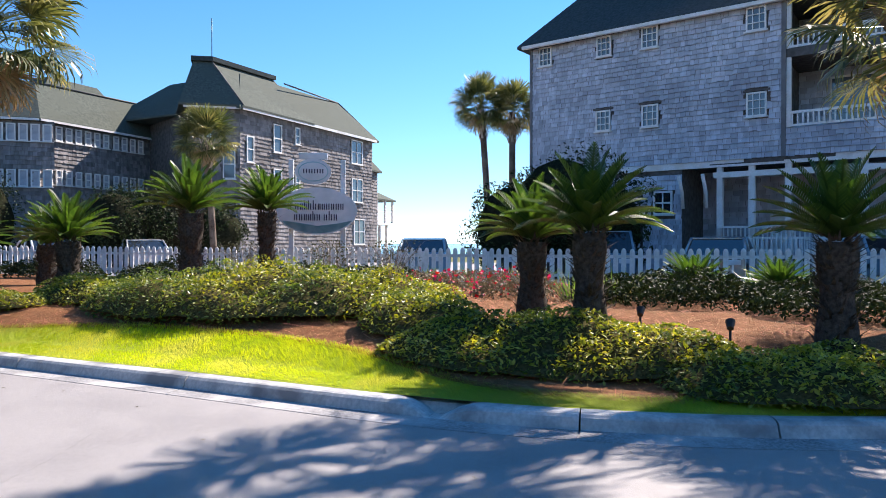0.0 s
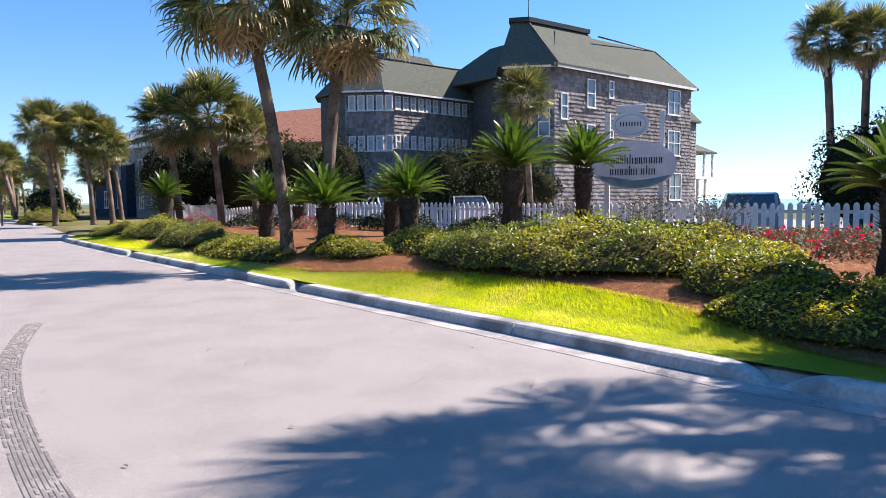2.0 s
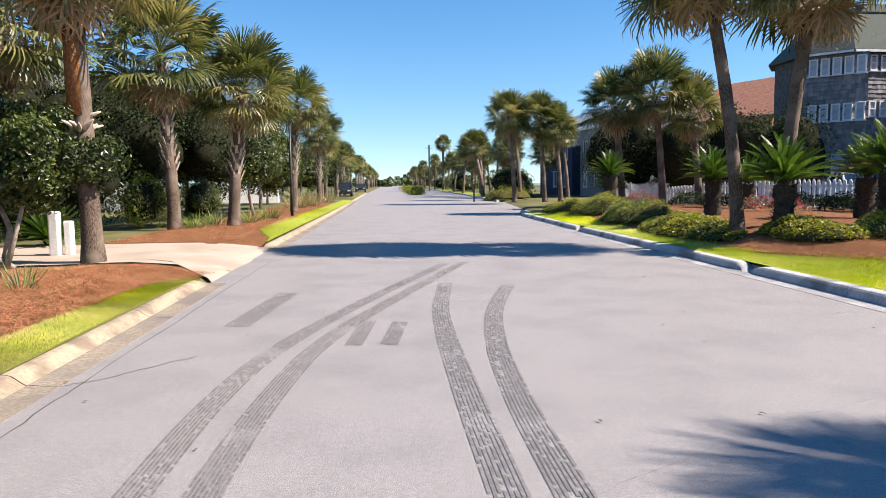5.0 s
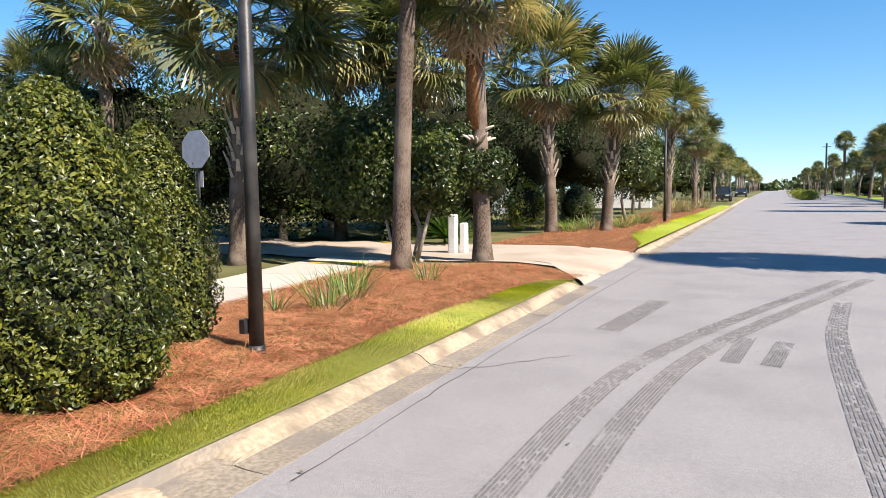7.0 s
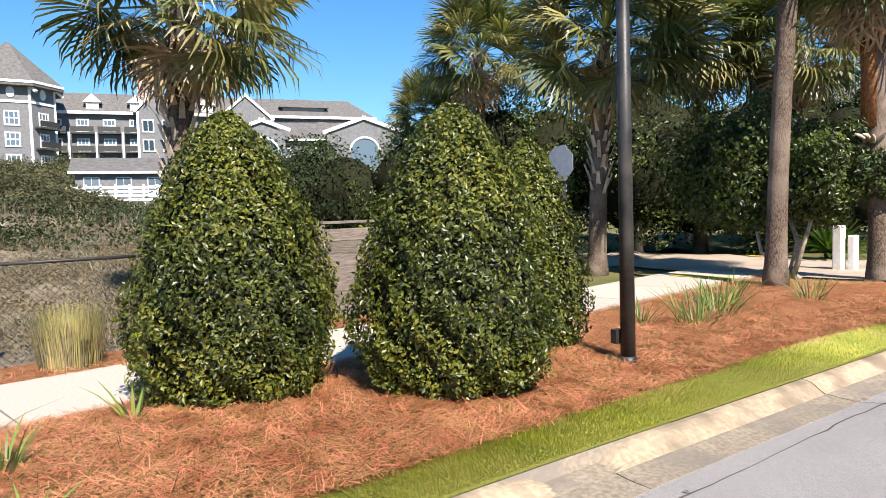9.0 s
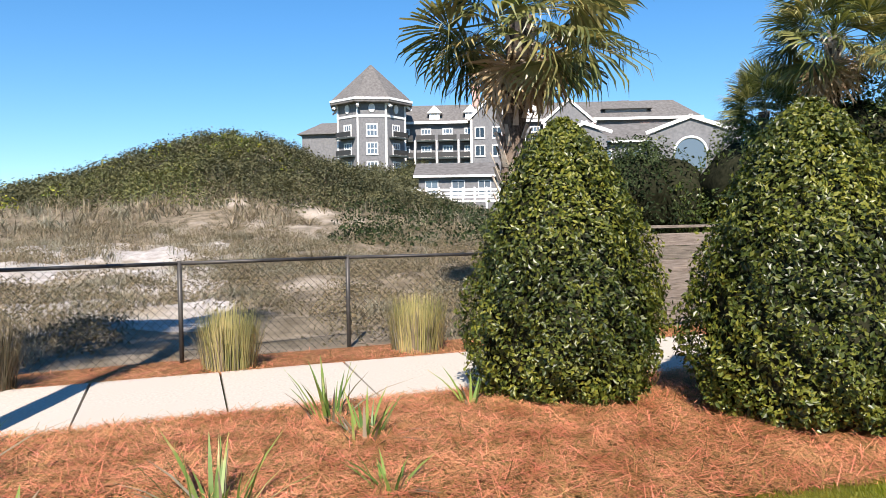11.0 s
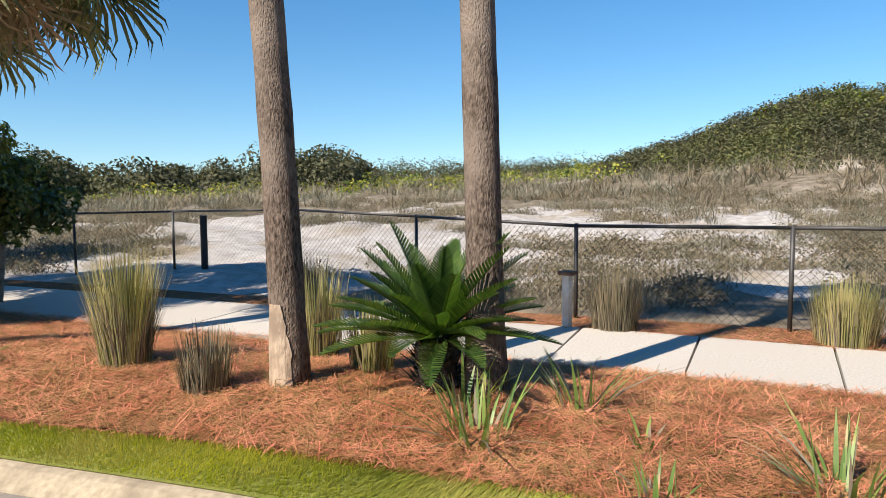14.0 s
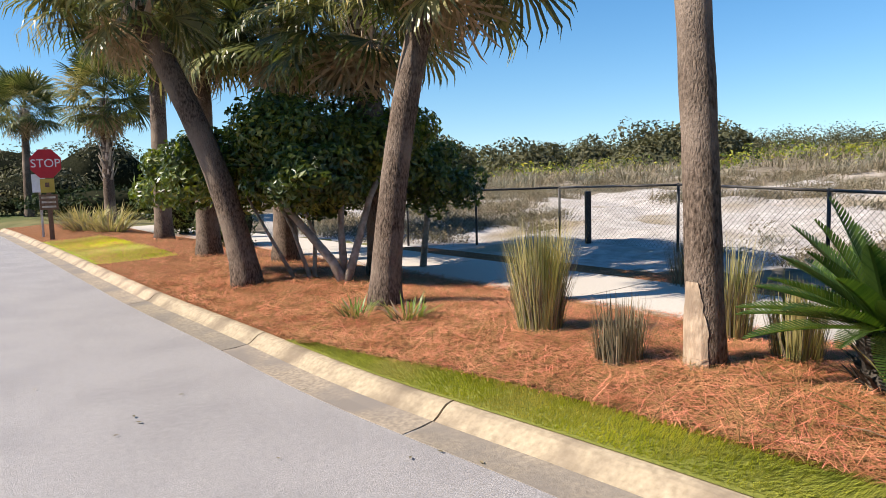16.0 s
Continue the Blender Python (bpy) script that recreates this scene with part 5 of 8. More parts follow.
for u, z, w, h, c, r in wins:
    window(inn, at(mf, u, z, -0.03), w, h, c, r, "window")
shingles(inn, mf, 0, 14.0, 0.4, 9.3, 0.24, 0.26, [(u - w / 2, u + w / 2, z, z + h) for u, z, w, h, c, r in wins], seed=3)
mc = frame_of(IA, IB)
wins = [(2.3, 5.3, 0.7, 1.7, 1, 2), (0.95, 7.7, 0.8, 1.2, 2, 2)]
for u, z, w, h, c, r in wins:
    window(inn, at(mc, u, z, -0.03), w, h, c, r, "window")
shingles(inn, mc, 0, 2.9, 0.4, 9.3, 0.24, 0.26, [(u - w / 2, u + w / 2, z, z + h) for u, z, w, h, c, r in wins], seed=4)
mw = frame_of((30.4, 29.3), IA)
shingles(inn, mw, 0, 2.6, 0.4, 9.3, 0.24, 0.26, seed=5)
mg = frame_of((24.6, 34.0), (32.4, 34.0))
wins = [(0.55 + 0.62 * i + (0.1 if i > 6 else 0), z, 0.42, 0.85, 1, 2) for z in (7.35, 4.9) for i in range(11)]
for u, z, w, h, c, r in wins:
    window(inn, at(mg, u, z, -0.03), w, h, c, r, "blind")
shingles(inn, mg, 0, 7.8, 0.4, 8.3, 0.24, 0.26, [(u - w / 2, u + w / 2, z, z + h) for u, z, w, h, c, r in wins], seed=6)
ms = frame_of((23.0, 35.7), (24.6, 34.0))
wins = [(0.45 + 0.58 * i, z, 0.46, 0.95, 1, 1) for z in (7.2, 4.7) for i in range(5)] + [(1.9, 1.6, 0.8, 1.3, 1, 1)]
for u, z, w, h, c, r in wins:
    window(inn, at(ms, u, z, -0.03), w, h, c, r, "blind")
shingles(inn, ms, 0, 3.1, 0.4, 8.3, 0.24, 0.26, [(u - w / 2, u + w / 2, z, z + h) for u, z, w, h, c, r in wins], seed=7)
mk = frame_of((32.4, 34.0), (32.4, 31.0))
wins = [(0.5 + 0.62 * i, z, 0.42, 0.85, 1, 2) for z in (7.35, 4.9) for i in range(4)]
for u, z, w, h, c, r in wins:
    window(inn, at(mk, u, z, -0.03), w, h, c, r, "blind")
shingles(inn, mk, 0, 3.0, 0.4, 8.3, 0.24, 0.26, [(u - w / 2, u + w / 2, z, z + h) for u, z, w, h, c, r in wins], seed=8)
me_ = frame_of(IC, ID)
shingles(inn, me_, 0, 11, 0.4, 9.3, 0.3, 0.3, seed=9)
loft("roof", grow([(23.0, 35.7), (24.6, 34.0), (34, 34.0), (34, 40), (24, 40), (23.0, 38.6)], 0.35), 8.45, [(24.5, 36.6), (25.4, 35.4), (33.2, 35.0), (33.2, 38.0), (25.4, 38.0), (24.5, 37.4)], 10.75, M["roof"], inn)
loft("roof", [(32.0, 30.6), (36, 30.6), (36, 37), (32.0, 37)], 8.45, [(34.2, 31.2), (36, 31.2), (36, 36.2), (34.2, 36.2)], 10.7, M["roof"], inn)
loft("roof_cap", [(26.5, 36.4), (31.6, 36.4), (31.6, 39), (26.5, 39)], 10.55, [(27.4, 37), (30.8, 37), (30.8, 38.6), (27.4, 38.6)], 11.7, M["roof"], inn)
loft("roof", grow([IB, IC, ID, (31, 36)], 0.4), 9.42, [(32.6, 27.0), (42.4, 26.2), (43.2, 33), (33, 33)], 12.0, M["roof"], inn)
loft("tower_roof", grow([IA, IB, (36.6, 25.07), (36.5, 33), (32.4, 32.0), (30.4, 29.3)], 0.42), 9.5, [(30.2, 28.4), (30.8, 27.6), (35.9, 27.1), (35.9, 31.0), (32.6, 30.6), (31.4, 29.3)], 12.35, M["roof"], inn)
prism("roof_cap", [(30.0, 28.4), (30.7, 27.4), (36.0, 26.9), (36.0, 31.2), (32.5, 30.8), (31.2, 29.4)], 12.35, 12.62, M["roof_dark"], inn)
tube("mast", [(32.4, 29, 12.8), (32.4, 29, 15.6)], 0.025, M["black"], inn, 6)
for a, b in ((IB, IC), (IA, IB)):
    m = frame_of(a, b)
    L = math.dist(a, b)
    part("eave_trim", box((L + 0.2, 0.08, 0.16), (L / 2, -0.36, 9.35)), M["white"], inn).matrix_local = m
for a, b in (((24.6, 34.0), (32.4, 34.0)), ((23.0, 35.7), (24.6, 34.0))):
    m = frame_of(a, b)
    L = math.dist(a, b)
    part("eave_trim", box((L + 0.2, 0.08, 0.12), (L / 2, -0.33, 8.36)), M["white"], inn).matrix_local = m
# pale metal along the ridges and hips
for a, b in (((35.9, 26.2, 12.02), (42.4, 26.2, 12.02)), ((42.4, 26.2, 12.02), (44.9, 24.3, 9.46)), ((35.95, 27.1, 12.3), (36.7, 24.75, 9.55)), ((30.8, 27.55, 12.35), (30.45, 25.0, 9.52)), ((25.4, 35.35, 10.77), (33.0, 34.98, 10.77))):
    tube("ridge_flashing", [a, b], 0.05, M["roof_grey"], inn, 6)
# lean-to at the inn's seaward end
prism("wall", [(44.6, 24.9), (46.1, 25.0), (46.1, 34), (44.6, 34)], 0.1, 7.2, M["shingle_wall"], inn)
shingles(inn, frame_of((44.62, 24.88), (46.1, 24.98)), 0, 1.5, 0.4, 7.2, 0.24, 0.26, seed=10)
loft("roof", [(44.5, 24.6), (46.4, 24.7), (46.4, 34), (44.5, 34)], 7.25, [(44.55, 25.2), (44.7, 25.2), (44.7, 33.6), (44.55, 33.6)], 8.4, M["roof"], inn)
# seaward porch of the inn
for x in (47.2, 48.4, 49.6):
    part("porch_post", box((0.18, 0.18, 2.9), (x, 26, 1.7)), M["white"], inn)
part("porch_deck", box((3.4, 6, 0.2), (48.2, 28.5, 3.2)), M["white"], inn)
loft("porch_roof", [(46.5, 25.4), (50.2, 25.4), (50.2, 32), (46.5, 32)], 5.2, [(46.5, 27.5), (48.2, 27.5), (48.2, 30), (46.5, 30)], 6.4, M["roof"], inn)
for x in (47.2, 48.6, 49.9):
    part("porch_post", box((0.16, 0.16, 1.9), (x, 25.6, 4.25)), M["white"], inn)
    part("porch_rail", box((1.2, 0.06, 0.08), (x - 0.6, 25.6, 4.2)), M["white"], inn)

# the nearer shingled house
house = thing("shingled_beach_house", Matrix(), "tall grey cedar-shingled building with white trim, porch and dark roof", "hotel building")
RA, RB_ = (28.1, 7.7), (25.5, -1.8)
d = Vector((RB_[0] - RA[0], RB_[1] - RA[1])).normalized()
mr = frame_of(RA, RB_)
inw = Vector((-d.y, d.x))
C = [Vector(RA), Vector(RA) + d * 22, Vector(RA) + d * 22 + inw * 13, Vector(RA) + inw * 13]
poly = [(v.x, v.y) for v in C]
B_L = 9.85
def local_box(name, u0, u1, y0, y1, z0, z1, mat, bevel=0.0, label=""):
    ob = part(name, box((u1 - u0, y1 - y0, z1 - z0), ((u0 + u1) / 2, (y0 + y1) / 2, (z0 + z1) / 2), None, bevel), M[mat], house, label)
    ob.matrix_local = mr
    return ob


local_box("wall", 0, B_L, 0, 13, 4.5, 10.0, "shingle_wall")
local_box("wall", 0, 6.4, 0.05, 13, 0.1, 4.5, "shingle_wall")
local_box("wall", 6.4, 22, 2.6, 13, 0.1, 10.0, "shingle_wall")
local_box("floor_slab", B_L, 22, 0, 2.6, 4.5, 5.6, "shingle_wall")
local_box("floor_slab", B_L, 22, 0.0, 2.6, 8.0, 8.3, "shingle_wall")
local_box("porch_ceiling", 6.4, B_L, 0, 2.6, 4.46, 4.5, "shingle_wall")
wins = [(0.7, 9.15, 0.62, 0.82, 3, 3), (3.33, 9.12, 0.64, 0.82, 3, 3), (5.19, 9.13, 0.66, 0.84, 3, 3), (8.97, 9.08, 0.68, 0.86, 3, 3), (3.3, 6.12, 0.64, 0.84, 3, 3), (5.21, 6.1, 0.66, 0.86, 3, 3), (8.99, 6.07, 0.68, 0.86, 3, 3)]
for u, z, w, h, c, r in wins:
    window(house, at(mr, u, z, -0.03), w, h, c, r, "window", t=0.06)
    part("lintel", box((w + 0.2, 0.1, 0.07), (0, -0.05, 0)), M["shingle_wall"], house).matrix_local = at(mr, u, z + h + 0.06)
holes = [(u - w / 2, u + w / 2, z, z + h + 0.1) for u, z, w, h, c, r in wins]
shingles(house, mr, 0, B_L, 4.62, 10.0, 0.19, 0.17, holes, mat="shingle_grey", seed=21)
shingles(house, mr @ Matrix.Translation((0, 0.05, 0)), 0, 6.4, 0.4, 4.2, 0.19, 0.17, [(5.3, 6.1, 2.6, 3.6)], mat="shingle_grey", seed=22)
shingles(house, mr, B_L, 22, 4.62, 5.6, 0.19, 0.17, mat="shingle_grey", seed=23)
shingles(house, mr @ Matrix.Translation((0, 2.6, 0)), 6.4, 22, 0.4, 10, 0.22, 0.25, mat="shingle_grey", seed=24)
window(house, at(mr, 5.7, 2.7, 0.0), 0.75, 0.9, 2, 2, "window_dark")
local_box("corner_board", B_L - 0.07, B_L + 0.07, -0.08, 0.1, 4.6, 10.0, "siding")
local_box("fascia", -0.1, 22, -0.16, -0.02, 4.38, 4.62, "white")
local_box("gutter", -0.2, 22, -0.5, -0.36, 9.92, 10.05, "white")
local_box("corner_board", -0.06, 0.06, -0.07, 0.1, 0.4, 10.0, "siding")
e = 0.45
loft("roof", [(v.x, v.y) for v in (C[0] - d * e - inw * e, C[1] - inw * e, C[2] + inw * e, C[3] - d * e + inw * e)][::1], 10.1,
     [(v.x, v.y) for v in (C[0] + d * 2.2 + inw * 4.2, C[1] + inw * 4.2, C[2] - inw * 4.2, C[3] + d * 2.2 - inw * 4.2)], 14.5, M["roof_dark"], house)
# balconies
for z0, z1 in ((5.6, 6.15), (8.3, 8.85)):
    local_box("balcony_rail", B_L + 0.1, 22, 0.02, 0.12, z1 - 0.09, z1, "white")
    local_box("balcony_rail", B_L + 0.1, 22, 0.02, 0.12, z0 + 0.02, z0 + 0.1, "white")
    for i in range(0, 40):
        u = B_L + 0.25 + 0.16 * i
        local_box("baluster", u - 0.025, u + 0.025, 0.04, 0.09, z0 + 0.1, z1 - 0.09, "white")
for u in (B_L + 0.12, 13.2, 16.5):
    local_box("balcony_post", u - 0.09, u + 0.09, 0.02, 0.2, 5.6, 10.0, "white")
for u in (11.6, 14.6):
    window(house, at(mr @ Matrix.Translation((0, 2.6, 0)), u, 5.7, -0.04), 1.5, 2.0, 2, 1, "window")
# porch below
for u in (7.72, 8.8, 9.97, 12.2, 14.5):
    local_box("porch_post", u - 0.1, u + 0.1, 0.1, 0.3, 0.3, 4.4, "white")
local_box("porch_beam", 7.5, 16, 0.08, 0.32, 4.0, 4.2, "white")
for u in (6.45, 7.3):
    tube("bracket", [tuple(mr @ Vector((u, -0.02, 2.9))), tuple(mr @ Vector((u, -0.12, 3.5))), tuple(mr @ Vector((u, -0.5, 4.1)))], 0.07, M["white"], house, 6)
local_box("screen_door", 8.9, 9.7, 2.5, 2.58, 0.5, 2.9, "white")
local_box("porch_deck", 6.4, 18, -0.4, 2.6, 0.1, 1.1, "shingle_wall")
for z in (1.32, 2.15):
    local_box("porch_rail", 7.7, 18, -0.04, 0.04, z, z + 0.07, "white")
for i in range(70):
    u = 7.75 + 0.145 * i
    local_box("baluster", u - 0.022, u + 0.022, -0.02, 0.02, 1.38, 2.16, "white")
for z in (0.95, 1.75):
    ob = local_box("ramp_rail", 9.0, 15.5, -1.54, -1.46, z, z + 0.07, "white")
for i in range(44):
    u = 9.05 + 0.148 * i
    local_box("baluster", u - 0.022, u + 0.022, -1.52, -1.48, 0.5, 1.76, "white")


# simple far houses
def far_house(name, m, L, D, z0, eave, ridge, wall, roofm, label, rows=(), gable=True, over=0.5, trim=True, wmat="window_dark"):
    """A house: local x along its front of length L, y into it; rows: (z, count, width, height) of windows on the front."""
    th = thing(name, m, label, "house")
    part("wall", box((L, D, eave - z0), (L / 2, D / 2, (eave + z0) / 2)), M[wall], th)
    if gable == "hip":
        loft("roof", [(-over, -over), (L + over, -over), (L + over, D + over), (-over, D + over)], eave, [(D * 0.42, D * 0.48), (L - D * 0.42, D * 0.48), (L - D * 0.42, D * 0.52), (D * 0.42, D * 0.52)], ridge, M[roofm], th)
    else:
        bm = bmesh.new()
        for s in (-over, L + over):
            for y, z in ((-over, eave - 0.1), (D / 2, ridge), (D + over, eave - 0.1), (D + over, eave + 0.12), (D / 2, ridge + 0.25), (-over, eave + 0.12)):
                bm.verts.new((s, y, z))
        bm.verts.ensure_lookup_table()
        v = bm.verts
        for i in range(6):
            j = (i + 1) % 6
            bm.faces.new((v[i], v[j], v[6 + j], v[6 + i]))
        bm.faces.new([v[i] for i in range(6)])
        bm.faces.new([v[6 + i] for i in reversed(range(6))])
        part("roof", bm, M[roofm], th)
        for s in (0, L):
            bm = bmesh.new()
            a = [bm.verts.new((s, y, z)) for y, z in ((0, eave - 0.05), (D, eave - 0.05), (D / 2, ridge - 0.1))]
            b = [bm.verts.new((s + (0.1 if s == 0 else -0.1), q.co.y, q.co.z)) for q in a]
            bm.faces.new(a)
            bm.faces.new(b[::-1])
            for i in range(3):
                bm.faces.new((a[i], a[(i + 1) % 3], b[(i + 1) % 3], b[i]))
            part("gable", bm, M[wall], th)
    if trim:
        part("eave_trim", box((L + 2 * over, 0.12, 0.22), (L / 2, -over - 0.02, eave)), M["white"], th)
    for z, n, w, h in rows:
        for i in range(n):
            window(th, Matrix.Translation((L * (i + 0.5) / n, -0.02, z)), w, h, 2, 2, wmat)
    return th


orange = far_house("ochre_villa", frame_of((22.6, 50.0), (25.6, 42.6)), 8, 9, 0.1, 5.8, 8.9, "stucco", "terracotta", "ochre stucco villa with a terracotta tile roof", [(1.2, 3, 1.0, 1.6)], trim=False)
for i in range(2):
    u = 6.6 - 3.4 * i
    bm = bmesh.new()
    pts = [(-0.9, 0.4), (0.9, 0.4), (0.9, 3.2)] + [(0.9 * math.cos(a), 3.2 + 0.9 * math.sin(a)) for a in np.linspace(0.2, 2.95, 9)] + [(-0.9, 3.2)]
    a = [bm.verts.new((x, -0.06, z)) for x, z in pts]
    b = [bm.verts.new((x, 0.05, z)) for x, z in pts]
    bm.faces.new(a)
    bm.faces.new(b[::-1])
    for k in range(len(pts)):
        bm.faces.new((a[k], a[(k + 1) % len(pts)], b[(k + 1) % len(pts)], b[k]))
    # solid panel; its dark brown stands for the shade in the arch
    part("arch", bm, M["rust"], orange, "solid brown panel painted as a shaded arch").matrix_local = Matrix.Translation((u, 0, 0.3))
far_house("blue_beach_house", frame_of((17.4, 76), (18.6, 66)), 10, 14, 0.1, 7.2, 9.8, "siding_blue", "metal_roof", "dark blue beach house with a metal roof and white windows", [(1.0, 3, 1.0, 1.7), (3.8, 3, 1.0, 1.7)])
far_house("pale_beach_house", frame_of((18.9, 65), (19.9, 57)), 8, 14, 0.1, 6.6, 9.4, "siding_light", "metal_roof", "pale blue-grey beach house with a metal roof", [(1.0, 3, 0.9, 1.6), (3.9, 3, 0.9, 1.6)])
far_house("white_trim_house", frame_of((-26, 36.5), (-15.2, 38.5)), 11, 10, 0.1, 6.6, 9.0, "siding_light", "roof_grey", "pale house with a grey hipped roof behind palms", [(4.6, 4, 1.2, 1.6)], "hip")
far_house("tower_house", frame_of((-14.5, 54), (-8.8, 54.6)), 5.6, 6, 0.1, 10.6, 12.8, "white", "roof_grey", "white house tower with bracketed eaves and grey roof", [(8.4, 3, 0.9, 1.5)], "hip", 0.8)

# the resort on the dunes
resort = thing("resort_hotel", Matrix(), "large grey shingled resort hotel with white trim and round tower", "hotel building")
tc, tr = Vector((-126, 0.8)), 6.7
octo = [(tc.x + tr * math.cos(a), tc.y + tr * math.sin(a)) for a in [radians(22.5 + 45 * i) for i in range(8)]]
prism("tower_wall", octo, 6, 23.6, M["siding"], resort)
loft("tower_roof", [(tc.x + (x - tc.x) * 1.22, tc.y + (y - tc.y) * 1.22) for x, y in octo], 23.6, [(tc.x + (x - tc.x) * 0.03, tc.y + (y - tc.y) * 0.03) for x, y in octo], 31.0, M["roof_grey"], resort, thick=0.7)
prism("trim_band", [(tc.x + (x - tc.x) * 1.02, tc.y + (y - tc.y) * 1.02) for x, y in octo], 20.4, 20.8, M["white"], resort)
prism("eave_trim", [(tc.x + (x - tc.x) * 1.235, tc.y + (y - tc.y) * 1.235) for x, y in octo], 23.3, 23.7, M["white"], resort)
for i in range(8):
    a, b = octo[(i + 1) % 8], octo[i]
    nv = Vector(((a[0] + b[0]) / 2 - tc.x, (a[1] + b[1]) / 2 - tc.y))
    if nv.x < 0:
        continue
    a, b = b, a
    m = frame_of(a, b)
    L = math.dist(a, b)
    for z in (16.9, 13.6, 10.2):
        window(resort, at(m, L / 2, z, -0.03), 2.1, 2.3, 3, 2, "window", t=0.22)
        if i % 2 == 0:
            part("balcony", box((3.8, 1.3, 0.3), (L / 2, -0.65, z - 0.2)), M["roof_dark"], resort).matrix_local = m
            part("balcony_rail", box((3.8, 0.1, 0.9), (L / 2, -1.25, z + 0.45)), M["wire"], resort).matrix_local = m
    bm = bmesh.new()
    bmesh.ops.create_cone(bm, cap_ends=True, segments=14, radius1=0.75, radius2=0.75, depth=0.2, matrix=Matrix.Translation((L / 2, -0.05, 22.0)) @ Matrix.Rotation(radians(90), 4, "X") @ Matrix.Diagonal((0.8, 1.1, 1, 1)))
    part("oval_window", bm, M["white"], resort).matrix_local = m
    part("bracket", box((0.5, 1.5, 0.35), (0.05, -0.7, 22.6), Euler((radians(40), 0, 0)).to_matrix()), M["white"], resort).matrix_local = m
    part("corner_board", box((0.3, 0.3, 17), (0, 0, 14.8)), M["white"], resort).matrix_local = m
mh = frame_of((-129, 5), (-118, 62))
# front faces the street: local y < 0 must point to +x
def rbox(name, u0, u1, y0, y1, z0, z1, mat, label=""):
    ob = part(name, box((u1 - u0, y1 - y0, z1 - z0), ((u0 + u1) / 2, (y0 + y1) / 2, (z0 + z1) / 2)), M[mat], resort, label)
    ob.matrix_local = mh
    return ob


rbox("wing_wall", 0, 58, 0, 14, 6, 20.4, "siding")
def ridge_roof(parent, m, u0, u1, y0, y1, ze, zr, mat, over=0.8):
    ob = loft("roof", [(u0 - over, y0 - over), (u1 + over, y0 - over), (u1 + over, y1 + over), (u0 - over, y1 + over)], ze, [(u0 + 3, (y0 + y1) / 2 - 0.3), (u1 - 3, (y0 + y1) / 2 - 0.3), (u1 - 3, (y0 + y1) / 2 + 0.3), (u0 + 3, (y0 + y1) / 2 + 0.3)], zr, M[mat], parent)
    ob.matrix_local = m
    return ob


ridge_roof(resort, mh, 0, 58, 0, 14, 20.5, 25.0, "roof_grey")
rbox("eave_trim", -0.8, 58.8, -0.95, -0.8, 20.2, 20.7, "white")
for k, u in enumerate(np.arange(2.2, 56, 4.2)):
    for z in (17.2, 13.9, 10.6):
        window(resort, at(mh, u, z, -0.03), 2.0, 2.2, 3, 2, "window", t=0.22)
        rbox("balcony", u - 1.8, u + 1.8, -1.4, 0, z - 0.45, z - 0.15, "roof_dark")
        rbox("balcony_rail", u - 1.8, u + 1.8, -1.42, -1.34, z - 0.1, z + 0.8, "wire")
    rbox("balcony_post", u - 2.2, u - 1.9, -1.5, -1.2, 8, 17.0, "white")
for u in (8, 15, 20, 27):
    rbox("dormer", u - 1.0, u + 1.0, 0.6, 4, 20.6, 22.6, "white")
    bm = bmesh.new()
    a = [bm.verts.new((x, 0.3, z)) for x, z in ((u - 1.5, 22.4), (u + 1.5, 22.4), (u, 23.9))]
    b = [bm.verts.new((q.co.x, 5.0, q.co.z)) for q in a]
    bm.faces.new(a)
    bm.faces.new(b[::-1])
    for i in range(3):
        bm.faces.new((a[i], a[(i + 1) % 3], b[(i + 1) % 3], b[i]))
    part("dormer_roof", bm, M["white"], resort).matrix_local = mh


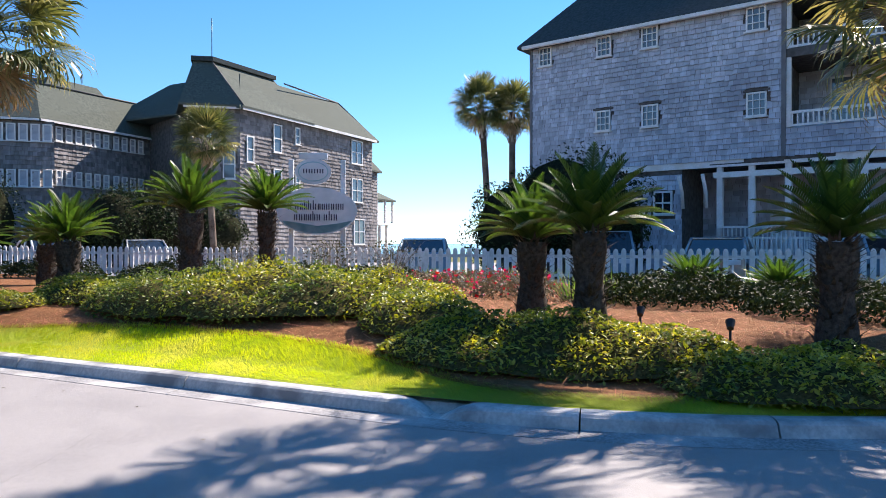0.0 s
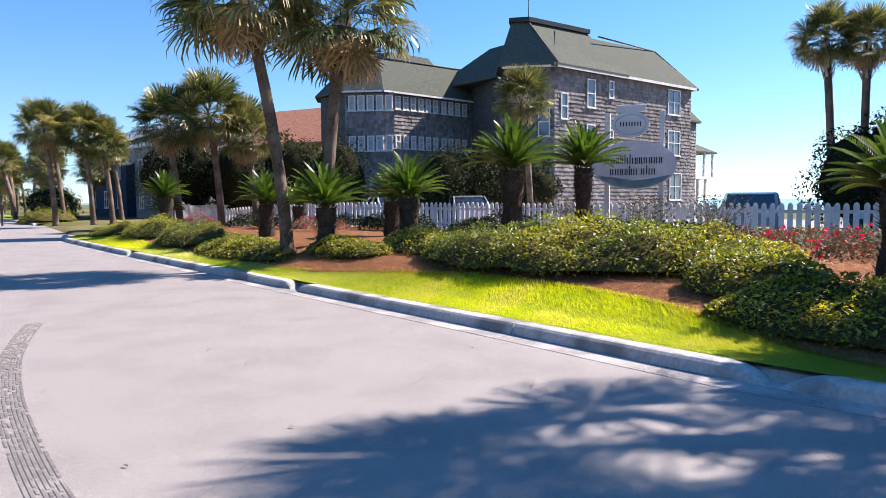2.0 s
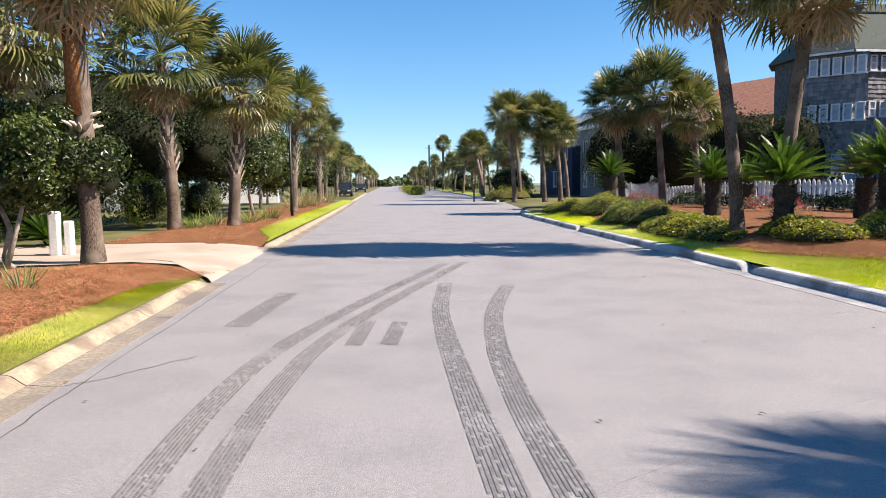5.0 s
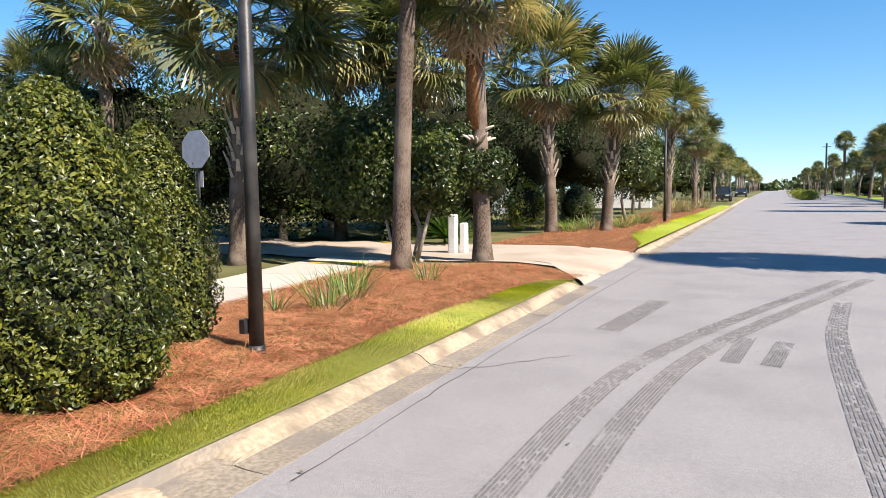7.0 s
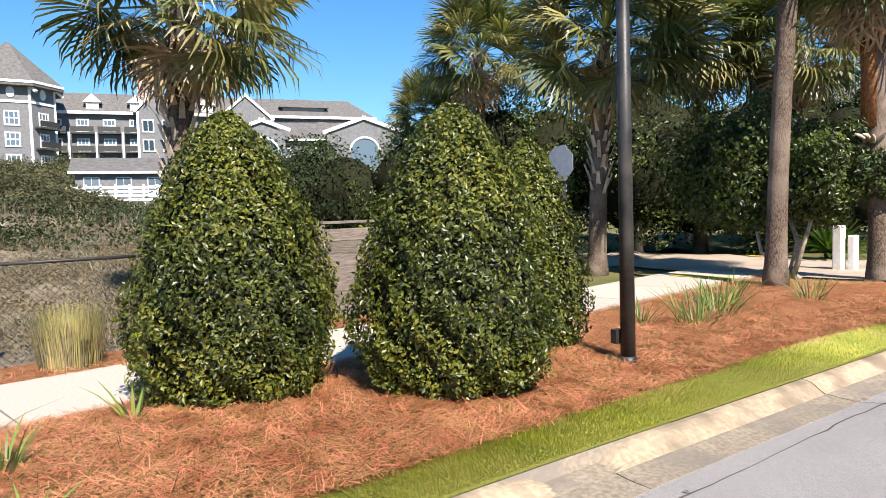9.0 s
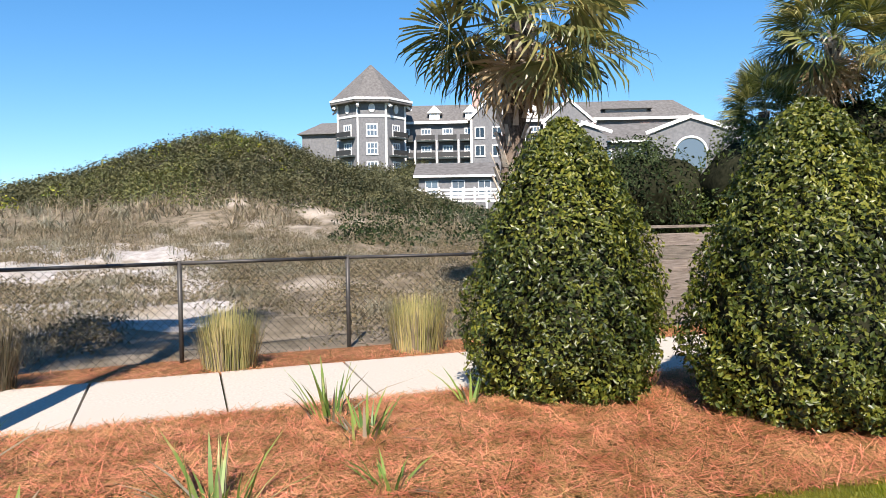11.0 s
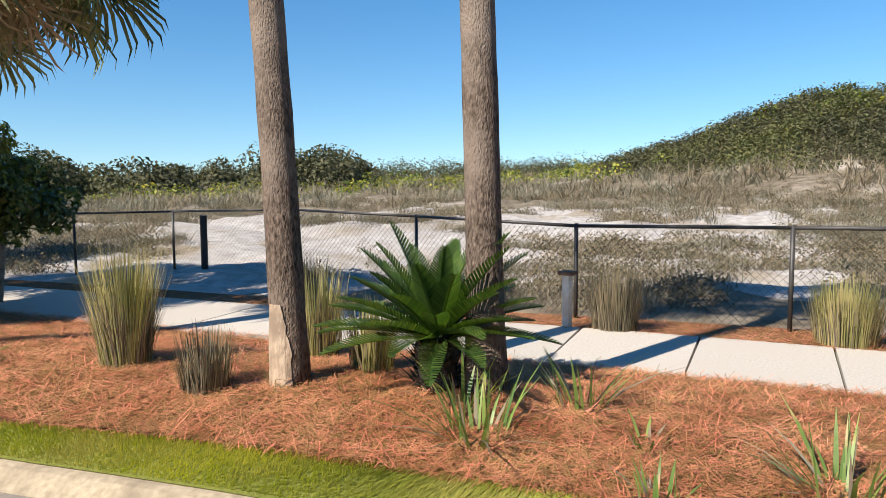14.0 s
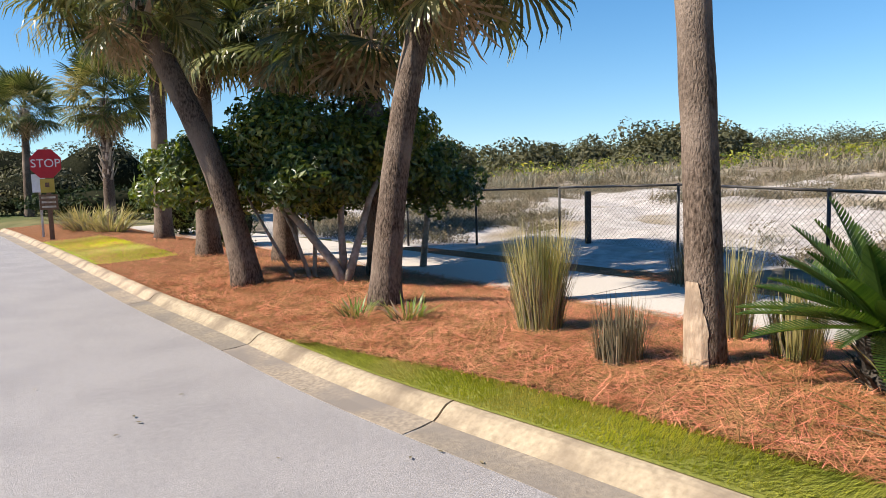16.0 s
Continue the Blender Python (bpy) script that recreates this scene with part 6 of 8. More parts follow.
def gable_front(u, w, z0, ze, zp, dep=2.2):
    rbox("gable_wall", u - w / 2, u + w / 2, -dep, 1, z0, ze, "siding")
    bm = bmesh.new()
    for s, k in ((-dep - 0.1, 0), (5, 6)):
        for x, z in ((u - w / 2 - 0.7, ze - 0.4), (u, zp - 0.5), (u + w / 2 + 0.7, ze - 0.4), (u + w / 2 + 0.7, ze + 0.2), (u, zp + 0.2), (u - w / 2 - 0.7, ze + 0.2)):
            bm.verts.new((x, s, z))
    bm.verts.ensure_lookup_table()
    v = bm.verts
    for i in range(6):
        j = (i + 1) % 6
        bm.faces.new((v[i], v[j], v[6 + j], v[6 + i]))
    bm.faces.new([v[i] for i in range(6)])
    part("gable_roof", bm, M["roof_grey"], resort).matrix_local = mh
    bm = bmesh.new()
    a = [bm.verts.new((x, -dep, z)) for x, z in ((u - w / 2, ze - 0.1), (u + w / 2, ze - 0.1), (u, zp - 0.3))]
    b = [bm.verts.new((q.co.x, -dep + 0.3, q.co.z)) for q in a]
    bm.faces.new(a)
    bm.faces.new(b[::-1])
    for i in range(3):
        bm.faces.new((a[i], a[(i + 1) % 3], b[(i + 1) % 3], b[i]))
    part("gable_wall", bm, M["siding"], resort).matrix_local = mh
    for s in (-1, 1):
        hyp = math.hypot(w / 2 + 0.7, zp - ze + 0.2)
        part("gable_trim", box((hyp, 0.2, 0.45), (u + s * (w / 4 + 0.2), -dep - 0.2, (ze + zp) / 2), Euler((0, s * math.atan2(zp - ze + 0.2, w / 2 + 0.7), 0)).to_matrix()), M["white"], resort).matrix_local = mh
    for s in (-1, 1):
        rbox("corner_board", u + s * w / 2 - 0.2, u + s * w / 2 + 0.2, -dep - 0.1, -dep + 0.2, z0, ze, "white")
    for z in (17.0, 13.6):
        for o in (-0.25, 0.25):
            window(resort, at(mh, u + o * w, z, -dep - 0.03), w * 0.3, 2.2, 2, 1, "window_dark", t=0.2)


gable_front(18.5, 6.5, 8, 20.6, 24.6)
gable_front(33.5, 9.0, 8, 19.6, 24.0)
rbox("chimney", 15.2, 16.8, 6, 7.6, 22, 28.6, "brick")
rbox("cupola", 41, 49, 2, 9, 19, 22.6, "siding_light")
ridge_roof(resort, mh, 41, 49, 2, 9, 22.7, 24.8, "roof_grey")
rbox("wing_wall", -20, -4, 6, 16, 6, 19.6, "siding")
ridge_roof(resort, mh, -20, -4, 6, 16, 19.7, 22.6, "roof_grey")
for u in (37.5, 47.5, 50):
    rbox("chimney", u - 0.9, u + 0.9, -3, -1, 14, 19.2, "brick")

# lower cottages in front of it
cot = frame_of((-69.6, 20.6), (-64.0, 38))
c1 = far_house("beach_club_house", cot, 18.3, 10, 2, 9.7, 12.0, "siding", "roof_grey", "pale grey club house with white trim and arched windows", [(6.9, 6, 1.8, 2.0)], wmat="window")
for u, w in ((2.6, 4.6), (13.2, 8.0)):
    bm = bmesh.new()
    a = [bm.verts.new((x, -1.6, z)) for x, z in ((u - w / 2, 4), (u + w / 2, 4), (u + w / 2, 10.2), (u, 11.9), (u - w / 2, 10.2))]
    b = [bm.verts.new((q.co.x, 4, q.co.z)) for q in a]
    bm.faces.new(a)
    bm.faces.new(b[::-1])
    for i in range(5):
        bm.faces.new((a[i], a[(i + 1) % 5], b[(i + 1) % 5], b[i]))
    part("gable", bm, M["siding"], c1)
    for s in (-1, 1):
        L = math.hypot(w / 2 + 0.5, 1.9)
        part("gable_trim", box((L, 0.25, 0.35), (u + s * (w / 4 + 0.1), -1.75, 11.15), Euler((0, radians(s * 19.5), 0)).to_matrix()), M["white"], c1)
    bm = bmesh.new()
    pts = [(1.5 * math.cos(a_), 8.2 + 1.5 * math.sin(a_)) for a_ in np.linspace(0, math.pi, 14)] + [(-1.5, 6.6), (1.5, 6.6)]
    f = [bm.verts.new((u + x, -1.68, z)) for x, z in pts]
    k = [bm.verts.new((u + x, -1.55, z)) for x, z in pts]
    bm.faces.new(f)
    bm.faces.new(k[::-1])
    for i in range(len(pts)):
        bm.faces.new((f[i], f[(i + 1) % len(pts)], k[(i + 1) % len(pts)], k[i]))
    part("arched_window", bm, M["window"], c1)
    tube("arch_trim", [(u + 1.6 * math.cos(a_), -1.7, 8.2 + 1.6 * math.sin(a_)) for a_ in np.linspace(0, math.pi, 14)], 0.14, M["white"], c1, 6)
c2 = far_house("pool_house", frame_of((-66, 5.0), (-64.5, 15.5)), 10.5, 8, 2, 6.0, 7.4, "siding", "roof_grey", "small pale pool house with white doors", [(4.0, 4, 1.3, 1.6)], wmat="window")
wfence = thing("white_deck_rail", Matrix(), "white board rail along a raised deck", "fence")
for i in range(12):
    x, y = -61.5 + 0.1 * i, 1.0 + 1.1 * i
    part("post", box((0.15, 0.15, 2.4), (x, y, 3.5)), M["white"], wfence)
    if i < 11:
        for z in (3.4, 3.75, 4.1, 4.45):
            part("rail", box((0.06, 1.12, 0.2), (x + 0.05, y + 0.55, z)), M["white"], wfence)


# ---------------------------------------------------------------- fences, signs, poles
LINK = [(-9.4, 4.0), (-9.0, 1.9), (-8.6, -0.28), (-7.75, -2.1), (-7.02, -4.3), (-7.15, -7.15), (-6.85, -10.0), (-5.96, -12.8), (-4.35, -13.5), (-3.05, -14.4), (-1.2, -17.4), (0.8, -20.5), (2.8, -24)]
fence = thing("chain_link_fence", Matrix(), "low black chain-link fence in front of the dunes", "fence")
HF = 1.13
P3 = [Vector((x, y, float(gz(x, y)) - 0.02)) for x, y in LINK]
for p in P3:
    tube("post", [tuple(p - Vector((0, 0, 0.1))), tuple(p + Vector((0, 0, HF + 0.03)))], 0.026, M["black"], fence, 8)
for a, b in zip(P3[:-1], P3[1:]):
    tube("top_rail", [tuple(a + Vector((0, 0, HF))), tuple(b + Vector((0, 0, HF)))], 0.021, M["black"], fence, 8)
    L = (b - a).length
    u = (b - a).normalized()
    nrm = Vector((-u.y, u.x, 0)).normalized()
    ch = []
    pitch = 0.092
    k = 0
    r = 0.0022
    n = int((L + HF) / pitch) + 1
    for sgn in (1, -1):
        for i in range(n):
            s0 = i * pitch - (HF if sgn > 0 else 0)
            s1 = s0 + HF if sgn > 0 else s0 - HF
            z0, z1 = 0.03, HF
            # clip to the bay
            pts = []
            for (s, z) in ((s0, z0), (s1, z1)):
                pts.append([s, z])
            (sa, za), (sb, zb) = pts
            lo, hi = min(sa, sb), max(sa, sb)
            if hi <= 0 or lo >= L:
                continue
            f = lambda s: za + (zb - za) * (s - sa) / (sb - sa)
            c0, c1_ = max(0, lo), min(L, hi)
            q0, q1 = a + u * c0 + Vector((0, 0, f(c0))), a + u * c1_ + Vector((0, 0, f(c1_)))
            dd = (q1 - q0).normalized()
            sd = nrm.cross(dd).normalized() * r
            nn = nrm * r
            ch.append(([q0 + sd, q0 - sd * 0.5 + nn, q0 - sd * 0.5 - nn, q1 + sd, q1 - sd * 0.5 + nn, q1 - sd * 0.5 - nn], [(0, 1, 4, 3), (1, 2, 5, 4), (2, 0, 3, 5)]))
    V, F = join_np(ch)
    part_np("wire_mesh", V, F, M["wire"], fence)

# boarded fence behind the shrubs
bf = thing("board_fence", Matrix(), "weathered grey horizontal board fence with square posts", "fence")
ba, bb = Vector((-9.35, 3.95, 0)), Vector((-11.3, 9.2, 0))
bu = (bb - ba).normalized()
ang = math.atan2(bu.y, bu.x)
bz = float(gz(-9.4, 4)) - 0.02
for i in range(4):
    p = ba + bu * (i * 1.85)
    part("post", box((0.12, 0.12, 1.45), (p.x, p.y, bz + 0.7), Euler((0, 0, ang)).to_matrix(), 0.01), M["wood"], bf)
    if i < 3:
        for j in range(7):
            q = p + bu * 0.93 + Vector((0.05, 0.02, 0))
            part("board", box((1.76, 0.03, 0.183), (q.x, q.y, bz + 0.13 + 0.19 * j), Euler((0, 0, ang)).to_matrix()), M["wood"], bf)
        part("cap_rail", box((1.85, 0.15, 0.04), (p.x + bu.x * 0.93, p.y + bu.y * 0.93, bz + 1.46), Euler((0, 0, ang)).to_matrix()), M["wood"], bf)

# white picket fence
pf = thing("picket_fence", Matrix(), "white wooden picket fence with rounded tops", "fence")
PF = [(20.4, -6.0), (18.9, 6.5), (18.3, 12.5), (16.9, 20), (15.3, 26.5), (13.4, 33.5)]
bm = bmesh.new()
prof = [(-0.07, 0.06), (0.07, 0.06), (0.07, 1.0), (0.045, 1.06), (0, 1.09), (-0.045, 1.06), (-0.07, 1.0)]
fa = [bm.verts.new((x, -0.011, z)) for x, z in prof]
fb = [bm.verts.new((x, 0.011, z)) for x, z in prof]
bm.faces.new(fa)
bm.faces.new(fb[::-1])
for i in range(7):
    bm.faces.new((fa[i], fa[(i + 1) % 7], fb[(i + 1) % 7], fb[i]))
pk = bpy.data.meshes.new("picket")
bmesh.ops.recalc_face_normals(bm, faces=bm.faces)
bm.to_mesh(pk)
bm.free()
pk.materials.append(M["picket"])
g = np.random.default_rng(5)
for a, b in zip(PF[:-1], PF[1:]):
    a, b = Vector((*a, 0)), Vector((*b, 0))
    L, u = (b - a).length, (b - a).normalized()
    ang = math.atan2(u.y, u.x)
    n = round(L / 0.22)
    for i in range(n):
        p = a + u * (L * (i + 0.5) / n)
        ob = under(new("picket", pk), pf)
        ob.matrix_local = pose(p.x, p.y, float(gz(p.x, p.y)) + g.normal(0, 0.008), 0, g.normal(0, 0.4), math.degrees(ang))
    k = max(1, round(L / 2.4))
    for i in range(k + 1):
        p = a + u * (L * i / k) + Vector((u.y, -u.x, 0)) * 0.08
        part("post", box((0.1, 0.1, 1.0), (p.x, p.y, float(gz(p.x, p.y)) + 0.48), Euler((0, 0, ang)).to_matrix()), M["picket"], pf)
        if i < k:
            q = a + u * (L * (i + 0.5) / k) + Vector((u.y, -u.x, 0)) * 0.03
            z = float(gz(q.x, q.y))
            for h in (0.3, 0.85):
                part("rail", box((L / k, 0.035, 0.09), (q.x, q.y, z + h), Euler((0, 0, ang)).to_matrix()), M["picket"], pf)

# lattice panel by the far end of the pickets
lat = thing("lattice_panel", frame_of((12.2, 33.2), (13.6, 32.6)) @ Matrix.Translation((0, 0, 0.2)), "white lattice screen panel", "lattice")
for s in (0, 1.5):
    part("post", box((0.09, 0.09, 1.3), (s, 0, 0.65)), M["white"], lat)
for i in range(-6, 9):
    for sg in (1, -1):
        x0 = 0.18 * i
        part("slat", box((1.6, 0.012, 0.035), (0.75 + (x0 - 0.3) * 0.5, 0.02 * sg, 0.65), Euler((0, radians(45 * sg), 0)).to_matrix()) if 0 <= 0.75 + (x0 - 0.3) * 0.5 <= 1.5 else box((0.3, 0.012, 0.035), (0.75, 0.02 * sg, 0.65)), M["white"], lat)


# the inn's oval signs
def disc(rx, rz, t, n=40):
    bm = bmesh.new()
    a = [bm.verts.new((rx * math.cos(k * 2 * math.pi / n), -t, rz * math.sin(k * 2 * math.pi / n))) for k in range(n)]
    b = [bm.verts.new((v.co.x, t, v.co.z)) for v in a]
    bm.faces.new(a)
    bm.faces.new(b[::-1])
    for i in range(n):
        bm.faces.new((a[i], a[(i + 1) % n], b[(i + 1) % n], b[i]))
    return bm


sgn = thing("inn_sign", frame_of((15.2, 11.6), (16.6, 9.2)) @ Matrix.Translation((1.35, 0, 0)), "white oval inn sign with navy lettering on white posts", "sign")
gzs = float(gz(15.8, 10.5))
for s in (-0.72, 0.72):
    part("post", box((0.14, 0.14, 3.6), (s, 0.14, gzs + 1.7), None, 0.01), M["sign_white"], sgn)
part("sign_board", disc(1.12, 0.66, 0.05), M["sign_white"], sgn).matrix_local = Matrix.Translation((0, 0, 2.52))
bm = bmesh.new()
pts = [(1.08 * math.cos(a), 0.62 * math.sin(a)) for a in np.linspace(math.pi + 0.45, 2 * math.pi - 0.45, 18)]
pts += [(0.5, -0.36), (0.0, -0.42), (-0.5, -0.33)]
bm.faces.new([bm.verts.new((x, -0.056, z)) for x, z in pts])
bmesh.ops.solidify(bm, geom=bm.faces[:], thickness=0.004)
part("painted_sea", bm, M["sign_sea"], sgn).matrix_local = Matrix.Translation((0, 0, 2.52))
for x0, x1, z in ((-0.78, -0.62, 0.12), (-0.58, 0.78, 0.12), (-0.62, 0.05, -0.18), (0.2, 0.62, -0.18)):
    g = np.random.default_rng(int(abs(x1) * 100) + 200)
    x = x0
    while x < x1 - 0.03:
        w = g.uniform(0.06, 0.11)
        h = 0.17 if g.uniform() < 0.75 else 0.26
        for dx, ww, hh in ((0.0, 0.028, h), (w * 0.62, 0.028, 0.17)):
            part("letter_bar", box((ww, 0.008, hh), (x + dx, -0.06, 2.52 + z + (hh - 0.17) / 2)), M["navy"], sgn)
        x += w + 0.035
part("sign_board", disc(0.5, 0.36, 0.04, 32), M["sign_white"], sgn).matrix_local = Matrix.Translation((-0.1, 0, 3.62))
part("sign_ring", disc(0.42, 0.28, 0.006, 32), M["sign_sea"], sgn).matrix_local = Matrix.Translation((-0.1, -0.045, 3.62))
part("sign_face", disc(0.39, 0.25, 0.006, 32), M["sign_white"], sgn).matrix_local = Matrix.Translation((-0.1, -0.052, 3.62))
for i in range(8):
    part("letter_bar", box((0.03, 0.008, 0.12), (-0.36 + 0.075 * i, -0.062, 3.63)), M["navy"], sgn)
part("scroll_top", box((0.8, 0.07, 0.2), (-0.1, 0, 4.05), None, 0.03), M["sign_white"], sgn)

# lamp pole by the kerb
lp = thing("street_lamp", pose(-4.19, 4.66, float(gz(-4.19, 4.66))), "tall tapered black street lamp pole", "street lamp")
tube("pole", [(0, 0, -0.05), (0, 0, 2.0), (0.0, 0, 4.2)], [0.068, 0.06, 0.054], M["black"], lp, 16)
tube("base_ring", [(0, 0, -0.04), (0, 0, 0.07)], [0.078, 0.074], M["black"], lp, 16)
part("junction_box", box((0.07, 0.09, 0.13), (-0.085, -0.05, 0.24), None, 0.01), M["black"], lp)
tube("arm", [(0, 0, 4.15), (0.35, 0, 4.4), (0.9, 0, 4.45)], 0.03, M["black"], lp, 8)
part("lamp_head", box((0.5, 0.2, 0.1), (1.05, 0, 4.43), None, 0.03), M["black"], lp)
l2 = thing("street_lamp", pose(-4.4, 30.5, 0.15), "slim black street lamp far along the kerb", "street lamp")
tube("pole", [(0, 0, -0.05), (0, 0, 4.2)], [0.07, 0.05], M["black"], l2, 8)
part("lamp_head", box((0.3, 0.3, 0.25), (0, 0, 4.3), None, 0.04), M["black"], l2)
l3 = thing("garden_lamp", pose(23.2, 2.6, 0.3), "black garden lamp post by the parked cars", "lamp")
tube("pole", [(0, 0, -0.05), (0, 0, 2.2)], [0.06, 0.04], M["black"], l3, 8)
part("lamp_head", box((0.2, 0.2, 0.25), (0, 0, 2.3), None, 0.04), M["white"], l3)

# back of a stop sign at the driveway
sb = thing("stop_sign", pose(-9.6, 9.1, float(gz(-9.6, 9.1)), 0, 0, 0), "bare metal back of a stop sign on a dark post", "traffic sign")
part("post", box((0.06, 0.04, 2.6), (0, 0, 1.25)), M["black"], sb)
bm = bmesh.new()
bmesh.ops.create_cone(bm, cap_ends=True, segments=8, radius1=0.37, radius2=0.37, depth=0.012, matrix=Matrix.Rotation(radians(2), 4, "Z") @ Matrix.Translation((0, -0.03, 2.4)) @ Matrix.Rotation(radians(90), 4, "X") @ Matrix.Rotation(radians(22.5), 4, "Z"))
part("sign_plate", bm, M["sign_back"], sb)
part("small_plate", box((0.2, 0.012, 0.3), (0.0, 0.03, 1.85), Euler((0, 0, radians(2))).to_matrix()), M["sign_back"], sb)

# stop sign at the end of the bend
ss = thing("stop_sign", frame_of((4.6, -19.35), (5.8, -19.55)) @ Matrix.Translation((0.55, 0, float(gz(5.2, -19.5)))), "red stop sign with small plates on a brown post", "traffic sign")
ss.matrix_world = pose(5.53, -19.4, float(gz(5.53, -19.4)) - 0.12, 0, 0, 180)
part("post", box((0.1, 0.06, 2.0), (0, 0.03, 0.95)), M["rust"], ss)
bm = bmesh.new()
bmesh.ops.create_cone(bm, cap_ends=True, segments=8, radius1=0.40, radius2=0.40, depth=0.012, matrix=Matrix.Translation((0, -0.012, 2.12)) @ Matrix.Rotation(radians(90), 4, "X") @ Matrix.Rotation(radians(22.5), 4, "Z"))
plate = part("sign_plate", bm, M["red"], ss)
fc = bpy.data.curves.new("word", "FONT")
fc.body, fc.size, fc.align_x, fc.align_y, fc.extrude = "STOP", 0.30, "CENTER", "CENTER", 0.002
fo = new("lettering", fc)
under(fo, ss)
fo.matrix_local = pose(0, -0.022, 2.12, 90, 0, 0)
fc.materials.append(M["sign_white"])
part("yellow_plate", box((0.34, 0.012, 0.36), (0, -0.012, 1.55)), M["yellow_sign"], ss)
part("bar", box((0.1, 0.008, 0.12), (0, -0.022, 1.57)), M["rust"], ss)
part("notice_plate", box((0.44, 0.012, 0.4), (0, -0.012, 1.12)), M["rust"], ss)
for i in range(3):
    part("bar", box((0.34, 0.006, 0.05), (0, -0.021, 1.0 + 0.12 * i)), M["post_wood"], ss)
nb = thing("notice_board", pose(6.1, -20.6, float(gz(6.1, -20.6)), 0, 0, 180), "white notice board on a thin post", "sign")
part("post", box((0.05, 0.05, 1.5), (0, 0.03, 0.75)), M["post_wood"], nb)
part("sign_plate", box((0.34, 0.02, 0.5), (0, 0, 1.5)), M["white"], nb)

# path bollards
for x, y, h, w in ((-6.24, -3.93, 0.6, 0.085),):
    bl = thing("path_bollard", pose(x, y, float(gz(x, y))), "pale wooden path-light bollard with a rusty cap", "bollard")
    part("post", box((w, w, h + 0.1), (0, 0, h / 2 - 0.05), None, 0.008), M["post_wood"], bl)
    part("cap", box((0.16, 0.16, 0.045), (0, 0, h + 0.02), None, 0.015), M["rust"], bl)
gp = thing("fence_gate_post", pose(-6.3, -12.2, float(gz(-6.3, -12.2))), "dark square post by the fence", "post")
part("post", box((0.1, 0.1, 1.05), (0, 0, 0.5), None, 0.01), M["black"], gp)
for dx, h in ((0, 0.98), (0.24, 0.78)):
    bx = thing("utility_bollard", pose(-6.9 + dx, 14.3 + dx * 0.4, 0.1), "white plastic utility marker bollard", "bollard", "utility bollards by the driveway")
    part("post", box((0.2 - dx * 0.2, 0.18, h), (0, 0, h / 2 - 0.02), None, 0.03), M["white"], bx)
mb = thing("mailbox", pose(6.6, 52, 0.1), "black mailbox on a post", "mailbox")
part("post", box((0.12, 0.12, 1.1), (0, 0, 0.5)), M["black"], mb)
part("box", box((0.3, 0.5, 0.35), (0, 0, 1.2), None, 0.05), M["black"], mb)
up = thing("utility_pole", pose(7.9, 130, 0), "far wooden utility pole", "pole")
tube("pole", [(0, 0, 0), (0, 0, 9)], 0.14, M["wood"], up, 6)
part("arm", box((1.4, 0.1, 0.1), (0, 0, 8.4)), M["wood"], up)
for x, y in ((9.6, 4.5), (8.1, 0.0), (8.6, 1.0)):
    gl = thing("garden_spotlight", pose(x, y, float(gz(x, y))), "small dark garden spotlight on a stake", "garden light", "garden spotlights")
    tube("stake", [(0, 0, -0.05), (0, 0, 0.18)], 0.015, M["black"], gl, 6)
    bm = bmesh.new()
    bmesh.ops.create_cone(bm, cap_ends=True, segments=12, radius1=0.035, radius2=0.055, depth=0.11, matrix=Matrix.Translation((0, 0, 0.24)) @ Matrix.Rotation(radians(50), 4, "Y"))
    part("lamp_head", bm, M["black"], gl)


